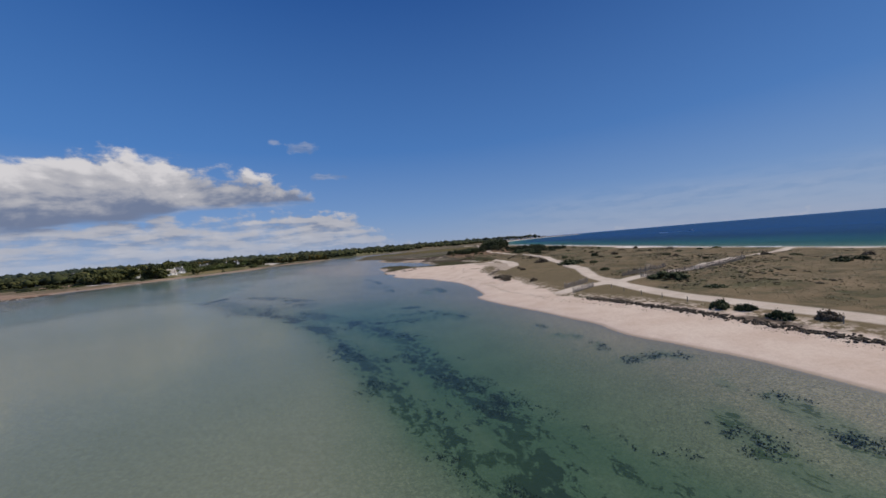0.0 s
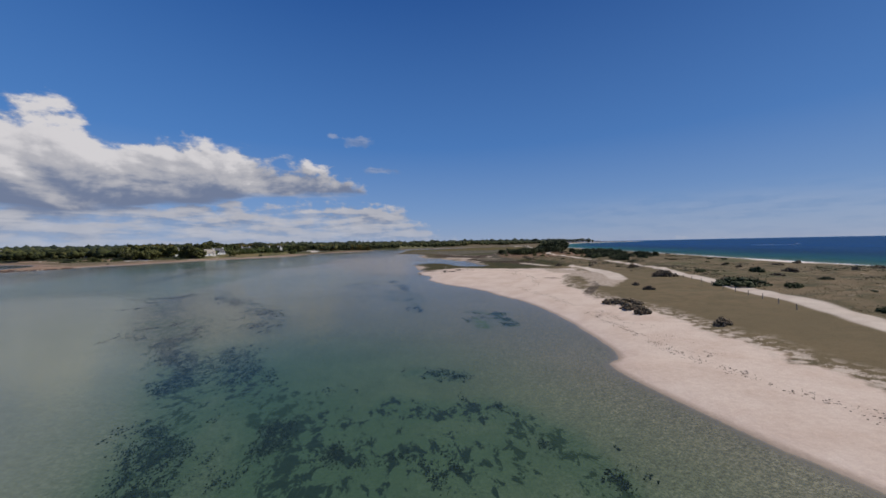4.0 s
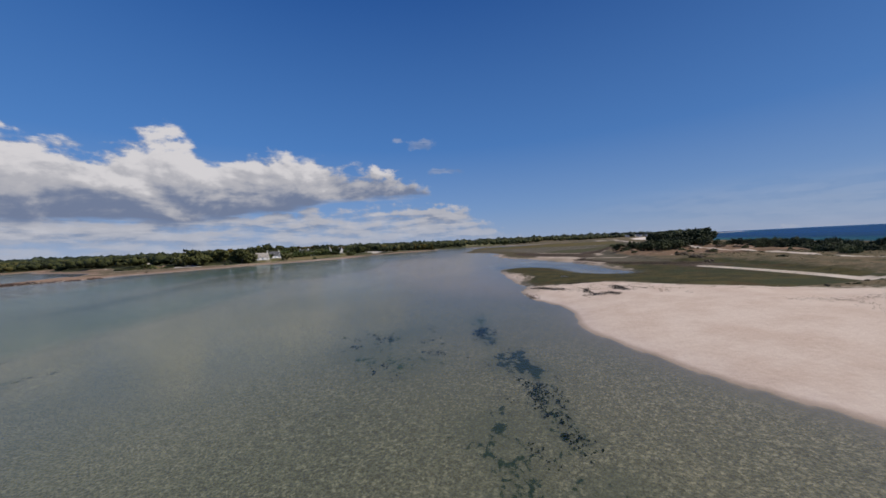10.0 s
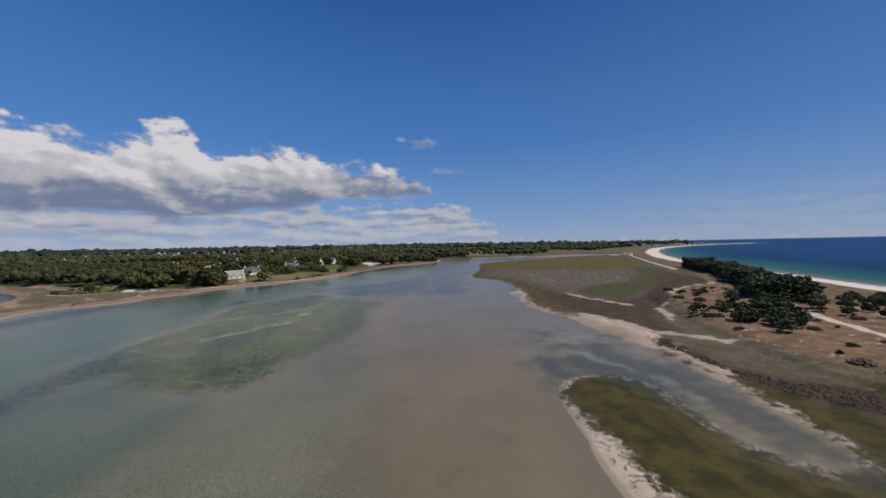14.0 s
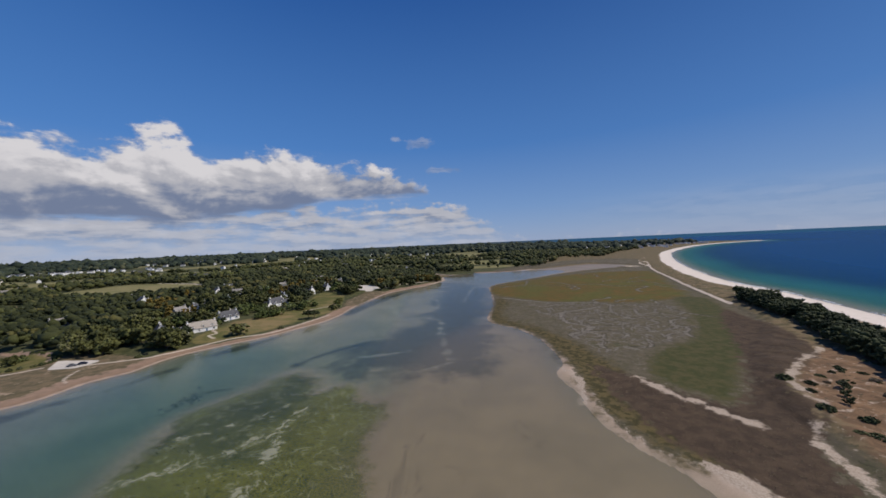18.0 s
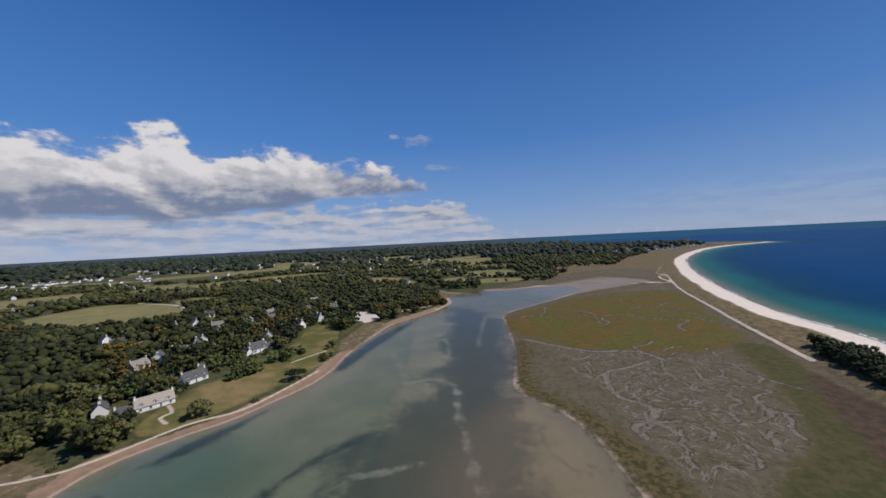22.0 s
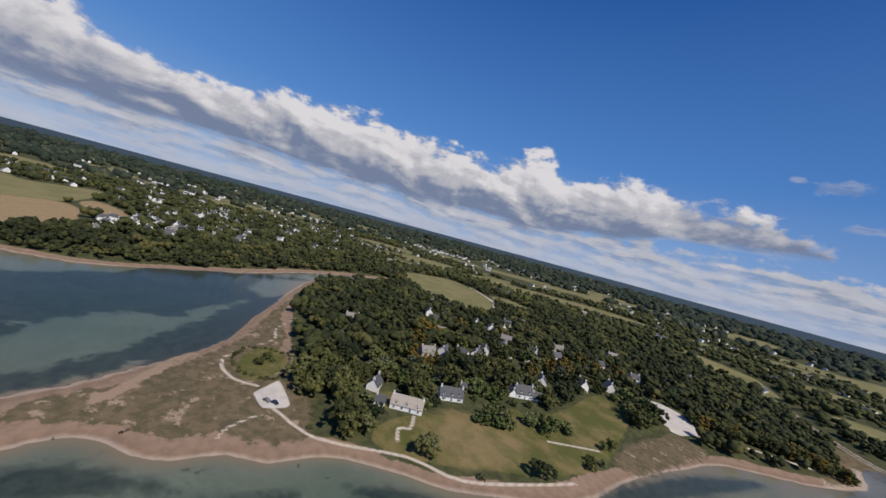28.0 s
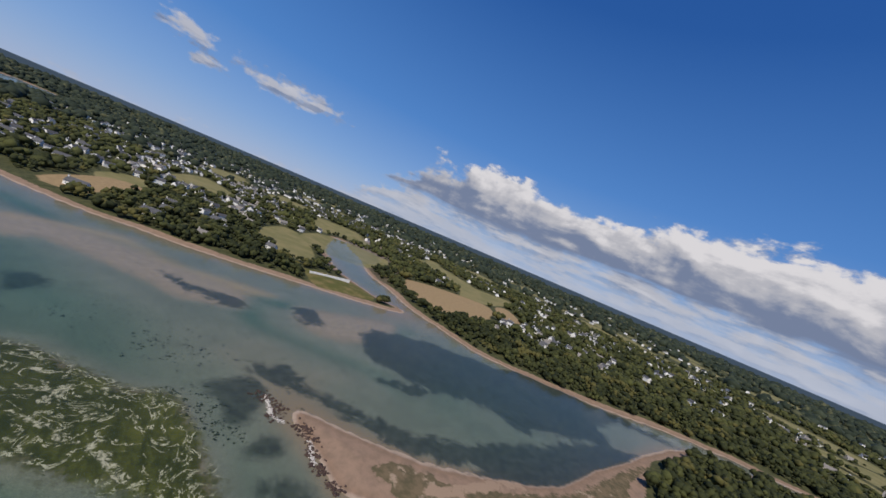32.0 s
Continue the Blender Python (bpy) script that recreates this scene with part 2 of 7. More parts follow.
MARSH = [(70, 250), (74, 284), (73.5, 296), (67, 309), (64.5, 317), (56, 325), (52.5, 344), (54, 360), (54.5, 374), (57, 390), (59, 412), (57, 440), (50, 468), (36, 490), (40, 530), (52, 600), (62, 692), (80, 724), (180, 808),
         (345, 900), (380, 945), (345, 1010), (480, 1100), (447, 1027), (388, 887), (344, 799), (309, 712), (270, 616), (249, 559), (235, 516), (206, 455), (150, 397), (121, 362),
         (106, 322), (96, 288), (92, 250), (97, 232), (84, 222), (68, 216)]
TONGUE = [(31.6, 241), (32.6, 231), (33.6, 223), (34, 213), (31, 206), (30.4, 199.5), (32, 195.5), (36.6, 192.5), (42, 191), (46, 188.5), (50, 182), (57, 176), (66, 171), (86, 176), (98, 205), (100, 236), (88, 241), (76, 246), (70.5, 247), (67.5, 236), (66, 222), (60, 216), (53.5, 220), (51, 228), (50, 247), (42, 251), (34, 247)]
BROWN = [(215, 494), (181, 402), (136, 368), (120, 348), (116, 337), (102, 325), (91, 309), (87, 300), (85.5, 292), (85, 287), (80, 285), (73.5, 289), (73, 296), (68, 310), (67, 318), (63, 328), (61, 345), (63, 373), (67, 392),
         (78, 376), (88, 356), (97.6, 347), (112, 360), (128, 379), (160, 425), (190, 470)]
BROWN_SOUTH = [(71.5, 279), (74, 262), (76, 250), (85.5, 240), (92, 232), (94, 222), (87, 216), (80, 215), (80, 226), (75, 233), (69.5, 250), (67, 262)]
GREEN = [(236, 548), (223, 514), (189, 446), (156, 407), (126, 380), (101, 352), (92, 358), (86, 378), (108, 408), (138, 424), (166, 462), (190, 505), (214, 556)]
RIM = [(54, 592), (45, 556), (38, 530), (34, 500), (36, 488), (52, 464), (57, 440), (56, 412), (58, 388), (54, 372), (52.5, 345), (56, 327), (66, 312), (70, 318), (64, 345), (67, 372), (76, 388), (75, 413), (70, 439), (62, 467), (46, 500), (52, 540), (64, 575)]
OLIVE = [(55, 632), (96, 566), (140, 552), (165, 540), (228, 560), (252, 610), (284, 680), (336, 800), (250, 815), (160, 770), (90, 716), (64, 690)]
MUD_FLAT = [(-205, 22), (-250, 30), (-284, 58), (-290, 108), (-302, 128), (-330, 172), (-318, 180), (-290, 168), (-276, 132), (-262, 112), (-264, 78), (-240, 58), (-205, 50)]
MUD = [(27, 188), (31, 238), (44, 250), (47, 216), (60, 208), (70, 218), (70, 262), (64, 300), (48, 350), (50, 400), (54, 440), (34, 488), (12, 470), (-12, 430), (-22, 370), (-26, 310), (-8, 250), (8, 205)]
DARK_CHANNEL = [(2, 786), (-4, 640), (-20, 520), (-40, 470), (-62, 412), (-24, 398), (12, 392), (26, 455), (30, 500), (42, 560), (52, 640), (46, 720)]
DARK_MOUTH = [(46, 288), (56, 277), (60, 262), (53, 250), (42, 254), (35, 258), (42, 272)]
ALGAE = [(-24, 363), (-36, 368), (-46, 384), (-57, 377), (-62, 393), (-77, 403), (-86, 382), (-100, 362), (-98, 340), (-92, 318), (-94, 297), (-94, 281), (-86, 258), (-79, 248), (-74, 259), (-52, 249), (-35, 250), (-33, 268),
         (-25, 288), (-21, 310), (-27, 340)]
ALGAE_WEST = [(-160, 195), (-168, 205), (-171, 220), (-176, 240), (-187, 256), (-179, 279), (-173, 296), (-166, 307), (-155, 300), (-150, 285), (-140, 268), (-130, 240), (-128, 210), (-145, 190)]
ALGAE_RUNS = [([(-98, 318), (-84, 327), (-71, 333), (-59, 350), (-55, 366)], 1.3), ([(-72, 290), (-62, 307), (-55, 320), (-57, 344)], 1.7), ([(-52, 293), (-52, 308), (-50, 320)], 0.7), ([(-143, 236), (-146, 241), (-150, 250), (-151, 259), (-153.5, 265), (-154, 278), (-154, 292)], 0.75), ([(-163, 201), (-165, 213.5), (-160, 219.5)], 0.6), ([(-155, 240), (-159, 235), (-163, 235)], 0.5), ([(-152, 225), (-157, 233)], 0.4), ([(-90, 345), (-76, 352), (-64, 366)], 0.8)]
HEAD_FLAT = [(150, 815), (236, 850), (341, 905), (375, 945), (330, 1005), (253, 970), (172, 925), (130, 880)]
DRY_HEATH = [(95, 284), (94, 262), (104, 246), (130, 238), (158, 250), (175, 300), (160, 330), (166, 350), (186, 392), (176, 394), (144, 372), (124, 350), (116, 334), (104, 310)]
SCARP = [([(47, -20), (47.2, 15), (46.9, 30), (46.4, 35), (46.1, 41.7), (45.2, 47.3), (44.5, 52)], 0.55), ([(52.5, 141), (57, 133), (60, 124), (57, 116), (50, 108), (48, 98)], 0.25)]
PALE_RUNS = [([(-36, 516), (-22, 521), (-8, 514), (-4, 500), (-4, 471), (-2, 440), (1, 408)], 1.0), ([(42, 300), (49, 284), (47, 266), (51, 258), (56, 246), (54, 236)], 0.5), ([(-52, 424), (-36, 426), (-22, 431)], 0.6),
             ([(-14, 398), (-2, 404), (4, 410)], 0.5), ([(40, 700), (28, 640), (20, 590)], 1.0), ([(-8, 560), (-6, 600), (-20, 640)], 1.0), ([(-60, 590), (-46, 560), (-40, 530)], 1.0)]
BAY_RUNS = [[(-235, -20), (-248, 41), (-275, 81), (-281, 125), (-296, 163), (-322, 198), (-352, 248), (-404, 270)], [(-294, 178), (-270, 210), (-281, 255), (-295, 301), (-277, 350)]]
LAGOON = [(46, 250), (52, 222), (58, 213), (64, 220), (64, 240), (66, 255), (65, 272), (58, 286), (46, 290), (38, 272), (36, 254)]
MARSH_HEAD = [(100, 918), (180, 942), (260, 985), (335, 1025), (400, 1010), (470, 1120), (360, 1130), (240, 1060), (140, 985)]
MARSH_RIVER = [(-562, 160), (-596, 116), (-640, 76), (-700, 26), (-760, -40), (-860, -60), (-960, -60), (-880, 10), (-760, 90), (-660, 135), (-600, 160)]
RIVER_FLAT = [(-640, 78), (-694, 20), (-745, -28), (-800, -70), (-960, -130), (-1040, -150), (-960, -60), (-860, 0), (-740, 62)]
BAY_BARS = [[(-203, 20), (-215, 37), (-241, 44), (-260, 71), (-271, 102), (-289, 145), (-296, 170), (-282, 186), (-269, 184), (-249, 165), (-245, 145), (-235, 107), (-221, 72), (-203, 71), (-190, 40)], [(-328, 199), (-355, 221), (-402, 251), (-380, 262), (-347, 262), (-314, 250), (-305, 224)]]
EEL_A = [(-347, 251), (-390, 268), (-424, 316), (-440, 366), (-447, 415), (-430, 448), (-405, 468), (-375, 440), (-346, 405), (-334, 398), (-340, 376), (-327, 345), (-315, 320), (-312, 285)]
EEL_B = [(-228, 252), (-255, 258), (-243, 278), (-245, 300), (-252, 325), (-268, 350), (-289, 377), (-320, 410), (-386, 466), (-420, 500), (-350, 457), (-302, 424), (-263, 378), (-243, 348), (-237, 320), (-233, 290), (-224, 264)]
EEL_C = [(-182, 311), (-188.5, 321), (-191, 338), (-187, 362), (-176, 375), (-166, 386), (-158, 396), (-150, 421), (-146, 414), (-158, 392), (-170, 371), (-171, 345), (-175, 323)]
BEDS = [EEL_A, EEL_B, EEL_C, [(-289, 298), (-310, 317), (-329, 344), (-324, 340), (-297, 321)], [(-202, 252), (-221, 260), (-224, 272), (-203, 284), (-190, 282), (-196, 270)], [(-186, 293), (-199, 293), (-204, 301), (-195, 309), (-184, 300)],
        [(-177, 312), (-187, 314), (-192, 327), (-180, 322)], [(-146, 438), (-139, 456), (-124, 474), (-112, 490), (-116, 478), (-122, 461), (-135, 443)], [(-81, 411), (-70, 431), (-52, 447), (-45, 457), (-56, 454), (-72, 438), (-83, 420)],
        # the outline from (-415, 350) paints the dark reflection of far-shore trees
        [(-94, 548), (-88, 590), (-78, 635), (-66, 660), (-52, 690), (-44, 690), (-56, 646), (-72, 598), (-84, 548)], [(-183, 130), (-195, 129), (-197, 143), (-175, 152)], [(-262, 128), (-257, 158), (-275, 172), (-279, 190), (-283, 172), (-270, 150)], [(-323, 197), (-341, 206), (-321, 228), (-305, 219)], [(-415, 350), (-479, 395), (-485, 460), (-498, 540), (-483, 552), (-470, 490), (-430, 462), (-400, 440)],
        [(-270, 375), (-282, 369), (-315, 399), (-342, 417), (-390, 460), (-396, 486), (-325, 451), (-290, 428), (-271, 409), (-250, 376)], [(-263, 157), (-284, 165), (-287, 187), (-274, 190), (-268, 179)]]
FIELDS = [[(-615, 786), (-639, 848), (-609, 926), (-461, 887), (-388, 800), (-398, 748), (-456, 730)], [(-499, 937), (-457, 964), (-385, 931), (-440, 888)],
          [(-969, 192), (-983, 228), (-1038, 320), (-813, 294), (-751, 253), (-742, 236)], [(-474, 904), (-398, 944), (-420, 888)],
          [(-233, 1185), (-159, 1180), (-90, 1140), (-67, 1061), (-132, 1070)], [(-13, 1085), (40, 1100), (40, 1020), (-10, 1022)],
          [(-484, -22), (-606, -78), (-568, 4), (-486, 84), (-440, 80)], [(-932, 172), (-1007, 286), (-830, 215)], [(-367, -175), (-424, -208), (-440, -167), (-359, -125)],
          [(60, 1010), (150, 1010), (165, 1060), (70, 1070)], [(-260, 1380), (-120, 1330), (-110, 1390), (-240, 1450)], [(40, 1350), (210, 1320), (230, 1390), (60, 1430)],
          [(-560, -330), (-700, -420), (-640, -250), (-540, -230)], [(-900, 900), (-760, 1000), (-820, 1080), (-960, 990)], [(-1500, 500), (-1300, 560), (-1330, 660), (-1520, 600)]]
STUBBLE = [[(-667, 151), (-777, 280), (-690, 312), (-593, 280), (-540, 238)], [(-696, 245), (-726, 272), (-641, 322), (-600, 296), (-572, 269)], [(-860, 320), (-760, 360), (-700, 340), (-800, 300)], [(-284, -96), (-297, -58), (-330, -78), (-398, -128), (-374, -158)]]
LAWNS = [[(-168, 462), (-176, 480), (-172, 505), (-166, 528), (-163, 566), (-150, 575), (-150, 620), (-156, 680), (-125, 668), (-112, 620), (-104, 570), (-113, 530), (-124, 510), (-140, 482), (-156, 464)],
         [(-202, 486), (-192, 500), (-184, 484), (-190, 470)], [(-250, 418), (-270, 432), (-272, 447), (-247, 446), (-233, 432), (-231, 421)]]
LAWNS.append([(-398, 160), (-412, 132), (-426, 118), (-475, 148), (-470, 185), (-446, 205), (-420, 182)])
DRY_LAWN = [(-171, 506), (-166, 528), (-143, 538), (-128, 535), (-124, 519), (-132, 498), (-139, 486), (-152, 491)]
HEATH = [(-216, 338), (-212, 352), (-207, 366), (-198, 377), (-190, 386), (-190, 402), (-182, 410), (-176, 422), (-178, 434), (-194, 442), (-226, 448), (-256, 440), (-290, 458), (-340, 468),
         (-385, 492), (-380, 484), (-336, 456), (-290, 428), (-258, 396), (-238, 372), (-230, 345)]
EAST_FLAT = [(-102, 590), (-108, 622), (-104, 660), (-98, 694), (-76, 690), (-82, 650), (-88, 600)]
GRAVEL_LOTS = [[(-217, 420), (-218, 421), (-228, 435), (-227, 436), (-207, 435), (-201, 432), (-203, 422), (-204, 421)], [(-134, 731), (-128, 747), (-112, 748), (-104, 742), (-89, 720), (-96, 698), (-112, 701)]]
PATHS = [([(50, -60), (53, 10), (53, 34), (52.8, 42), (54, 50), (56.5, 60), (61, 72), (72, 91), (79, 108), (89, 130), (104, 160), (114, 190), (119, 225), (126, 258), (134, 286), (146, 312), (170, 350)], 1.6),
         ([(44, 61), (50, 62), (56, 61)], 1.6), ([(57, 60), (80, 62), (108, 66), (140, 72)], 1.3), ([(67, 122), (72, 132), (76, 146), (79, 160), (83, 174), (85, 190), (85, 206), (84, 218)], 1.9),
         ([(232, 512), (249, 559), (270, 616), (309, 712), (344, 799), (388, 887), (440, 985), (447, 1027), (540, 1160), (657, 1331), (800, 1500)], 1.5),
         ([(388, 887), (410, 960), (450, 1000)], 2.0), ([(330, 905), (372, 900), (390, 890)], 2.5),
         ([(-329, 478), (-308, 456), (-286, 448), (-266, 418), (-250, 411), (-234, 414), (-224, 424)], 0.9), ([(-206, 424), (-196, 428), (-186, 431), (-172, 440), (-150, 470), (-128, 487), (-112, 520), (-103, 545)], 0.8),
         ([(-198, 418), (-192, 405), (-186, 400)], 0.7), ([(-174, 492), (-166, 484), (-168, 478), (-160, 472)], 0.95), ([(-130, 560), (-118, 580), (-112, 590)], 0.8), ([(-95, 705), (-70, 740), (-40, 766), (-10, 796)], 1.4),
         ([(-388, 802), (-420, 850), (-470, 892), (-560, 930)], 3.0)]
SAND_CUT = ([(-224, 362), (-232, 370), (-243, 378), (-259, 389), (-268, 399)], 3.0)
SAND_SPOTS = [([(78, 376), (82, 359), (88, 346), (93, 334)], 1.8), ([(178, 395), (138, 369), (124, 351), (121, 340)], 0.8), ([(110, 333), (100, 325), (99, 317), (91, 301)], 0.9),
              ([(65, 316), (68, 309), (71.5, 300), (72.5, 294), (74, 286), (82, 282), (89, 274)], 2.0), ([(60, 118), (66, 126), (68, 140), (66, 152)], 4.0), ([(48, 356), (54, 374), (52, 392)], 1.0), ([(69, 270), (69.5, 258), (70, 250)], 0.8), SAND_CUT]
CREEKS = [([(63, 598), (84, 574), (104, 557), (129, 553), (140, 546), (144, 532)], 1.19), ([(133, 529), (109, 518), (97, 514), (88, 496), (86, 478), (93, 469), (96, 461), (88, 452), (78, 447), (77, 438)], 0.97),
          ([(153, 512), (145, 491), (151, 486), (167, 478), (167, 474), (154, 469), (149, 456), (146, 451), (136, 446)], 0.63), ([(144, 532), (133, 512), (131, 494), (133, 478)], 0.52),
          ([(144, 534), (168, 530), (182, 521), (178, 503), (179, 492), (172, 487)], 0.57), ([(96, 461), (107, 462), (121, 459), (129, 455), (126, 446)], 0.57), ([(81, 444), (90, 449), (100, 450), (107, 445), (109, 440), (102, 433)], 0.57),
          ([(146, 457), (151, 453), (159, 449)], 0.47), ([(152, 450), (149, 444), (143, 438), (141, 430)], 0.63), ([(70, 742), (109, 738), (152, 707), (166, 675), (193, 675), (203, 653), (235, 635), (212, 615), (208, 598)], 1.11),
          ([(71, 695), (116, 681), (147, 670), (161, 646), (148, 631)], 0.47), ([(163, 574), (153, 565), (140, 561), (140, 548)], 0.52), ([(180, 491), (184, 480), (189, 473)], 0.47), ([(84, 505), (97, 514)], 0.52),
          ([(350, 1016), (408, 1010), (487, 1034)], 2.40), ([(392, 1165), (449, 1135), (490, 1127)], 2.40), ([(340, 930), (351, 907), (382, 868)], 2.20), ([(300, 1010), (330, 1060), (380, 1090)], 2.20)]
WOOD_STRIP = [(250, 534), (226, 474), (204, 428), (188, 398), (168, 362), (150, 330), (166, 322), (192, 366), (214, 404), (236, 440), (254, 486), (266, 530)]


# ---- shapes of the land ----
def smooth(points, closed=True, per=3):
    """A rounded outline through the points."""
    p = np.array(points, float)
    n, out = len(p), []
    for i in range(n if closed else n - 1):
        a, b, c, d = (p[(i + k) % n] if closed else p[min(max(i + k, 0), n - 1)] for k in (-1, 0, 1, 2))
        for t in np.arange(per) / per:
            out.append(0.5 * (2 * b + (c - a) * t + (2 * a - 5 * b + 4 * c - d) * t * t + (3 * b - 3 * c + d - a) * t**3))
    if not closed:
        out.append(p[-1])
    return np.array(out)


def line_distance(line, x, y):
    best = np.full(x.shape, 1e9)
    for (ax, ay), (bx, by) in zip(line[:-1], line[1:]):
        dx, dy = bx - ax, by - ay
        t = np.clip(((x - ax) * dx + (y - ay) * dy) / (dx * dx + dy * dy + 1e-9), 0, 1)
        np.minimum(best, (x - ax - t * dx) ** 2 + (y - ay - t * dy) ** 2, out=best)
    return np.sqrt(best)


def area_distance(poly, x, y, reach=60.0, per=3):
    """Metres inside (+) or outside (-) of a rounded outline; -reach far from it."""
    ring = smooth(poly, True, per) if per > 1 else np.array(poly, float)
    ring = np.vstack([ring, ring[:1]])
    lo, hi = ring.min(0) - reach, ring.max(0) + reach
    near = (x > lo[0]) & (x < hi[0]) & (y > lo[1]) & (y < hi[1])
    out = np.full(x.shape, -reach)
    if near.any():
        px, py = x[near], y[near]
        inside = np.zeros(px.shape, bool)
        for (ax, ay), (bx, by) in zip(ring[:-1], ring[1:]):
            if ay != by:
                cross = (ay > py) != (by > py)
                inside ^= cross & (px < (bx - ax) * (py - ay) / (by - ay) + ax)
        d = line_distance(ring, px, py)
        out[near] = np.where(inside, np.minimum(d, 4000), -np.minimum(d, reach) if reach < 1000 else -d)
    return out


def areas(polys, x, y, reach=40.0):
    return np.max([area_distance(p, x, y, reach) for p in polys], 0)


def lines(items, x, y, reach=30.0):
    out = np.full(x.shape, -reach)
    for pts, half in items:
        line = smooth(pts, False, 4)
        lo, hi = line.min(0) - reach, line.max(0) + reach
        near = (x > lo[0]) & (x < hi[0]) & (y > lo[1]) & (y < hi[1])
        if near.any():
            out[near] = np.maximum(out[near], half - line_distance(line, x[near], y[near]))
    return np.maximum(out, -reach)


def waves(x, y, size, seed, octaves=4):
    """Smooth value noise, about -1 to 1."""
    out, amp, total = np.zeros(x.shape), 1.0, 0.0
    for o in range(octaves):
        u, v = x / size * 2**o + seed * 17.3, y / size * 2**o - seed * 9.1
        iu, iv = np.floor(u), np.floor(v)
        fu, fv = u - iu, v - iv
        fu, fv = fu * fu * (3 - 2 * fu), fv * fv * (3 - 2 * fv)

        def h(a, b):
            s = np.sin(a * 127.1 + b * 311.7 + o * 74.7 + seed) * 43758.5453
            return (s - np.floor(s)) * 2 - 1

        out += amp * ((h(iu, iv) * (1 - fu) + h(iu + 1, iv) * fu) * (1 - fv) + (h(iu, iv + 1) * (1 - fu) + h(iu + 1, iv + 1) * fu) * fv)
        total += amp
        amp *= 0.5
    return out / total


LAND = SHORE_EAST + SHORE_LAGOON + SHORE_MARSH + SHORE_WEST + SHORE_NORTH + COAST_FAR_WEST + COAST_SEA
SEA = COAST_SEA[::-1] + [(1800, 2160), (1750, 2400), (1630, 2800), (1450, 3500), (1240, 4300), (1060, 4960), (1060, 9000), (9000, 9000), (9000, -9000), (-200, -9000), (-250, -5000), (-100, -600), (60, -420)]
SIDE_ARM = [([(30, 890), (5, 905), (-30, 960), (-60, 1030), (-110, 1110)], 4.0)]

rng = random.Random(4)


def marsh_creeks():
    """Winding tidal gullies between the reeds."""
    out, taken = [], [tuple(p) for pts, _ in CREEKS for p in smooth(pts, False, 4)]
    for k in range(900):
        x, y = rng.uniform(66, 205), rng.uniform(405, 590)
        turn, pts = rng.uniform(0, 6.28), []
        for _ in range(rng.randint(5, 13)):
            pts.append((x, y))
            turn += rng.uniform(-1.1, 1.1)
            x, y = x + 4.5 * math.cos(turn), y + 4.5 * math.sin(turn)
        if all(np.interp(py, (400, 440, 465, 490, 530, 600), (82, 80, 80, 72, 78, 86)) < px < np.interp(py, (378, 408, 424, 462, 505, 556), (86, 108, 138, 166, 190, 205)) - 7 and 404 < py < 560 for px, py in pts) and all(min((px - a) ** 2 + (py - b) ** 2 for a, b in taken) > 13 for px, py in pts[1:]):
            taken.extend(pts)
            out.append((pts, rng.uniform(0.15, 0.36)))
    for k in range(12):
        x, y = rng.uniform(80, 330), rng.uniform(620, 860)
        turn, pts = rng.uniform(0, 6.28), []
        for _ in range(rng.randint(6, 12)):
            pts.append((x, y))
            turn += rng.uniform(-1.0, 1.0)
            x, y = x + 9 * math.cos(turn), y + 9 * math.sin(turn)
        out.append((pts, rng.uniform(0.35, 0.6)))
    return out


GULLIES = marsh_creeks()


def far_fields():
    """Meadows between the hedges of the hinterland."""
    out = []
    for k in range(120):
        x, y, s = rng.uniform(-2300, -680), rng.uniform(-900, 2200), rng.uniform(30, 105)
        if k % 3 == 0:
            x, y = rng.uniform(-900, 200), rng.uniform(1150, 2300)
        a, w = rng.uniform(-0.4, 0.4) + 0.6, rng.uniform(0.4, 0.8)
        c, d = math.cos(a), math.sin(a)
        out.append([(x + s * (u * c - v * w * d), y + s * (u * d + v * w * c)) for u, v in ((-1, -0.9), (0.9, -1), (1, 0.8), (-0.8, 1))])
    return out


FAR_FIELDS = far_fields()


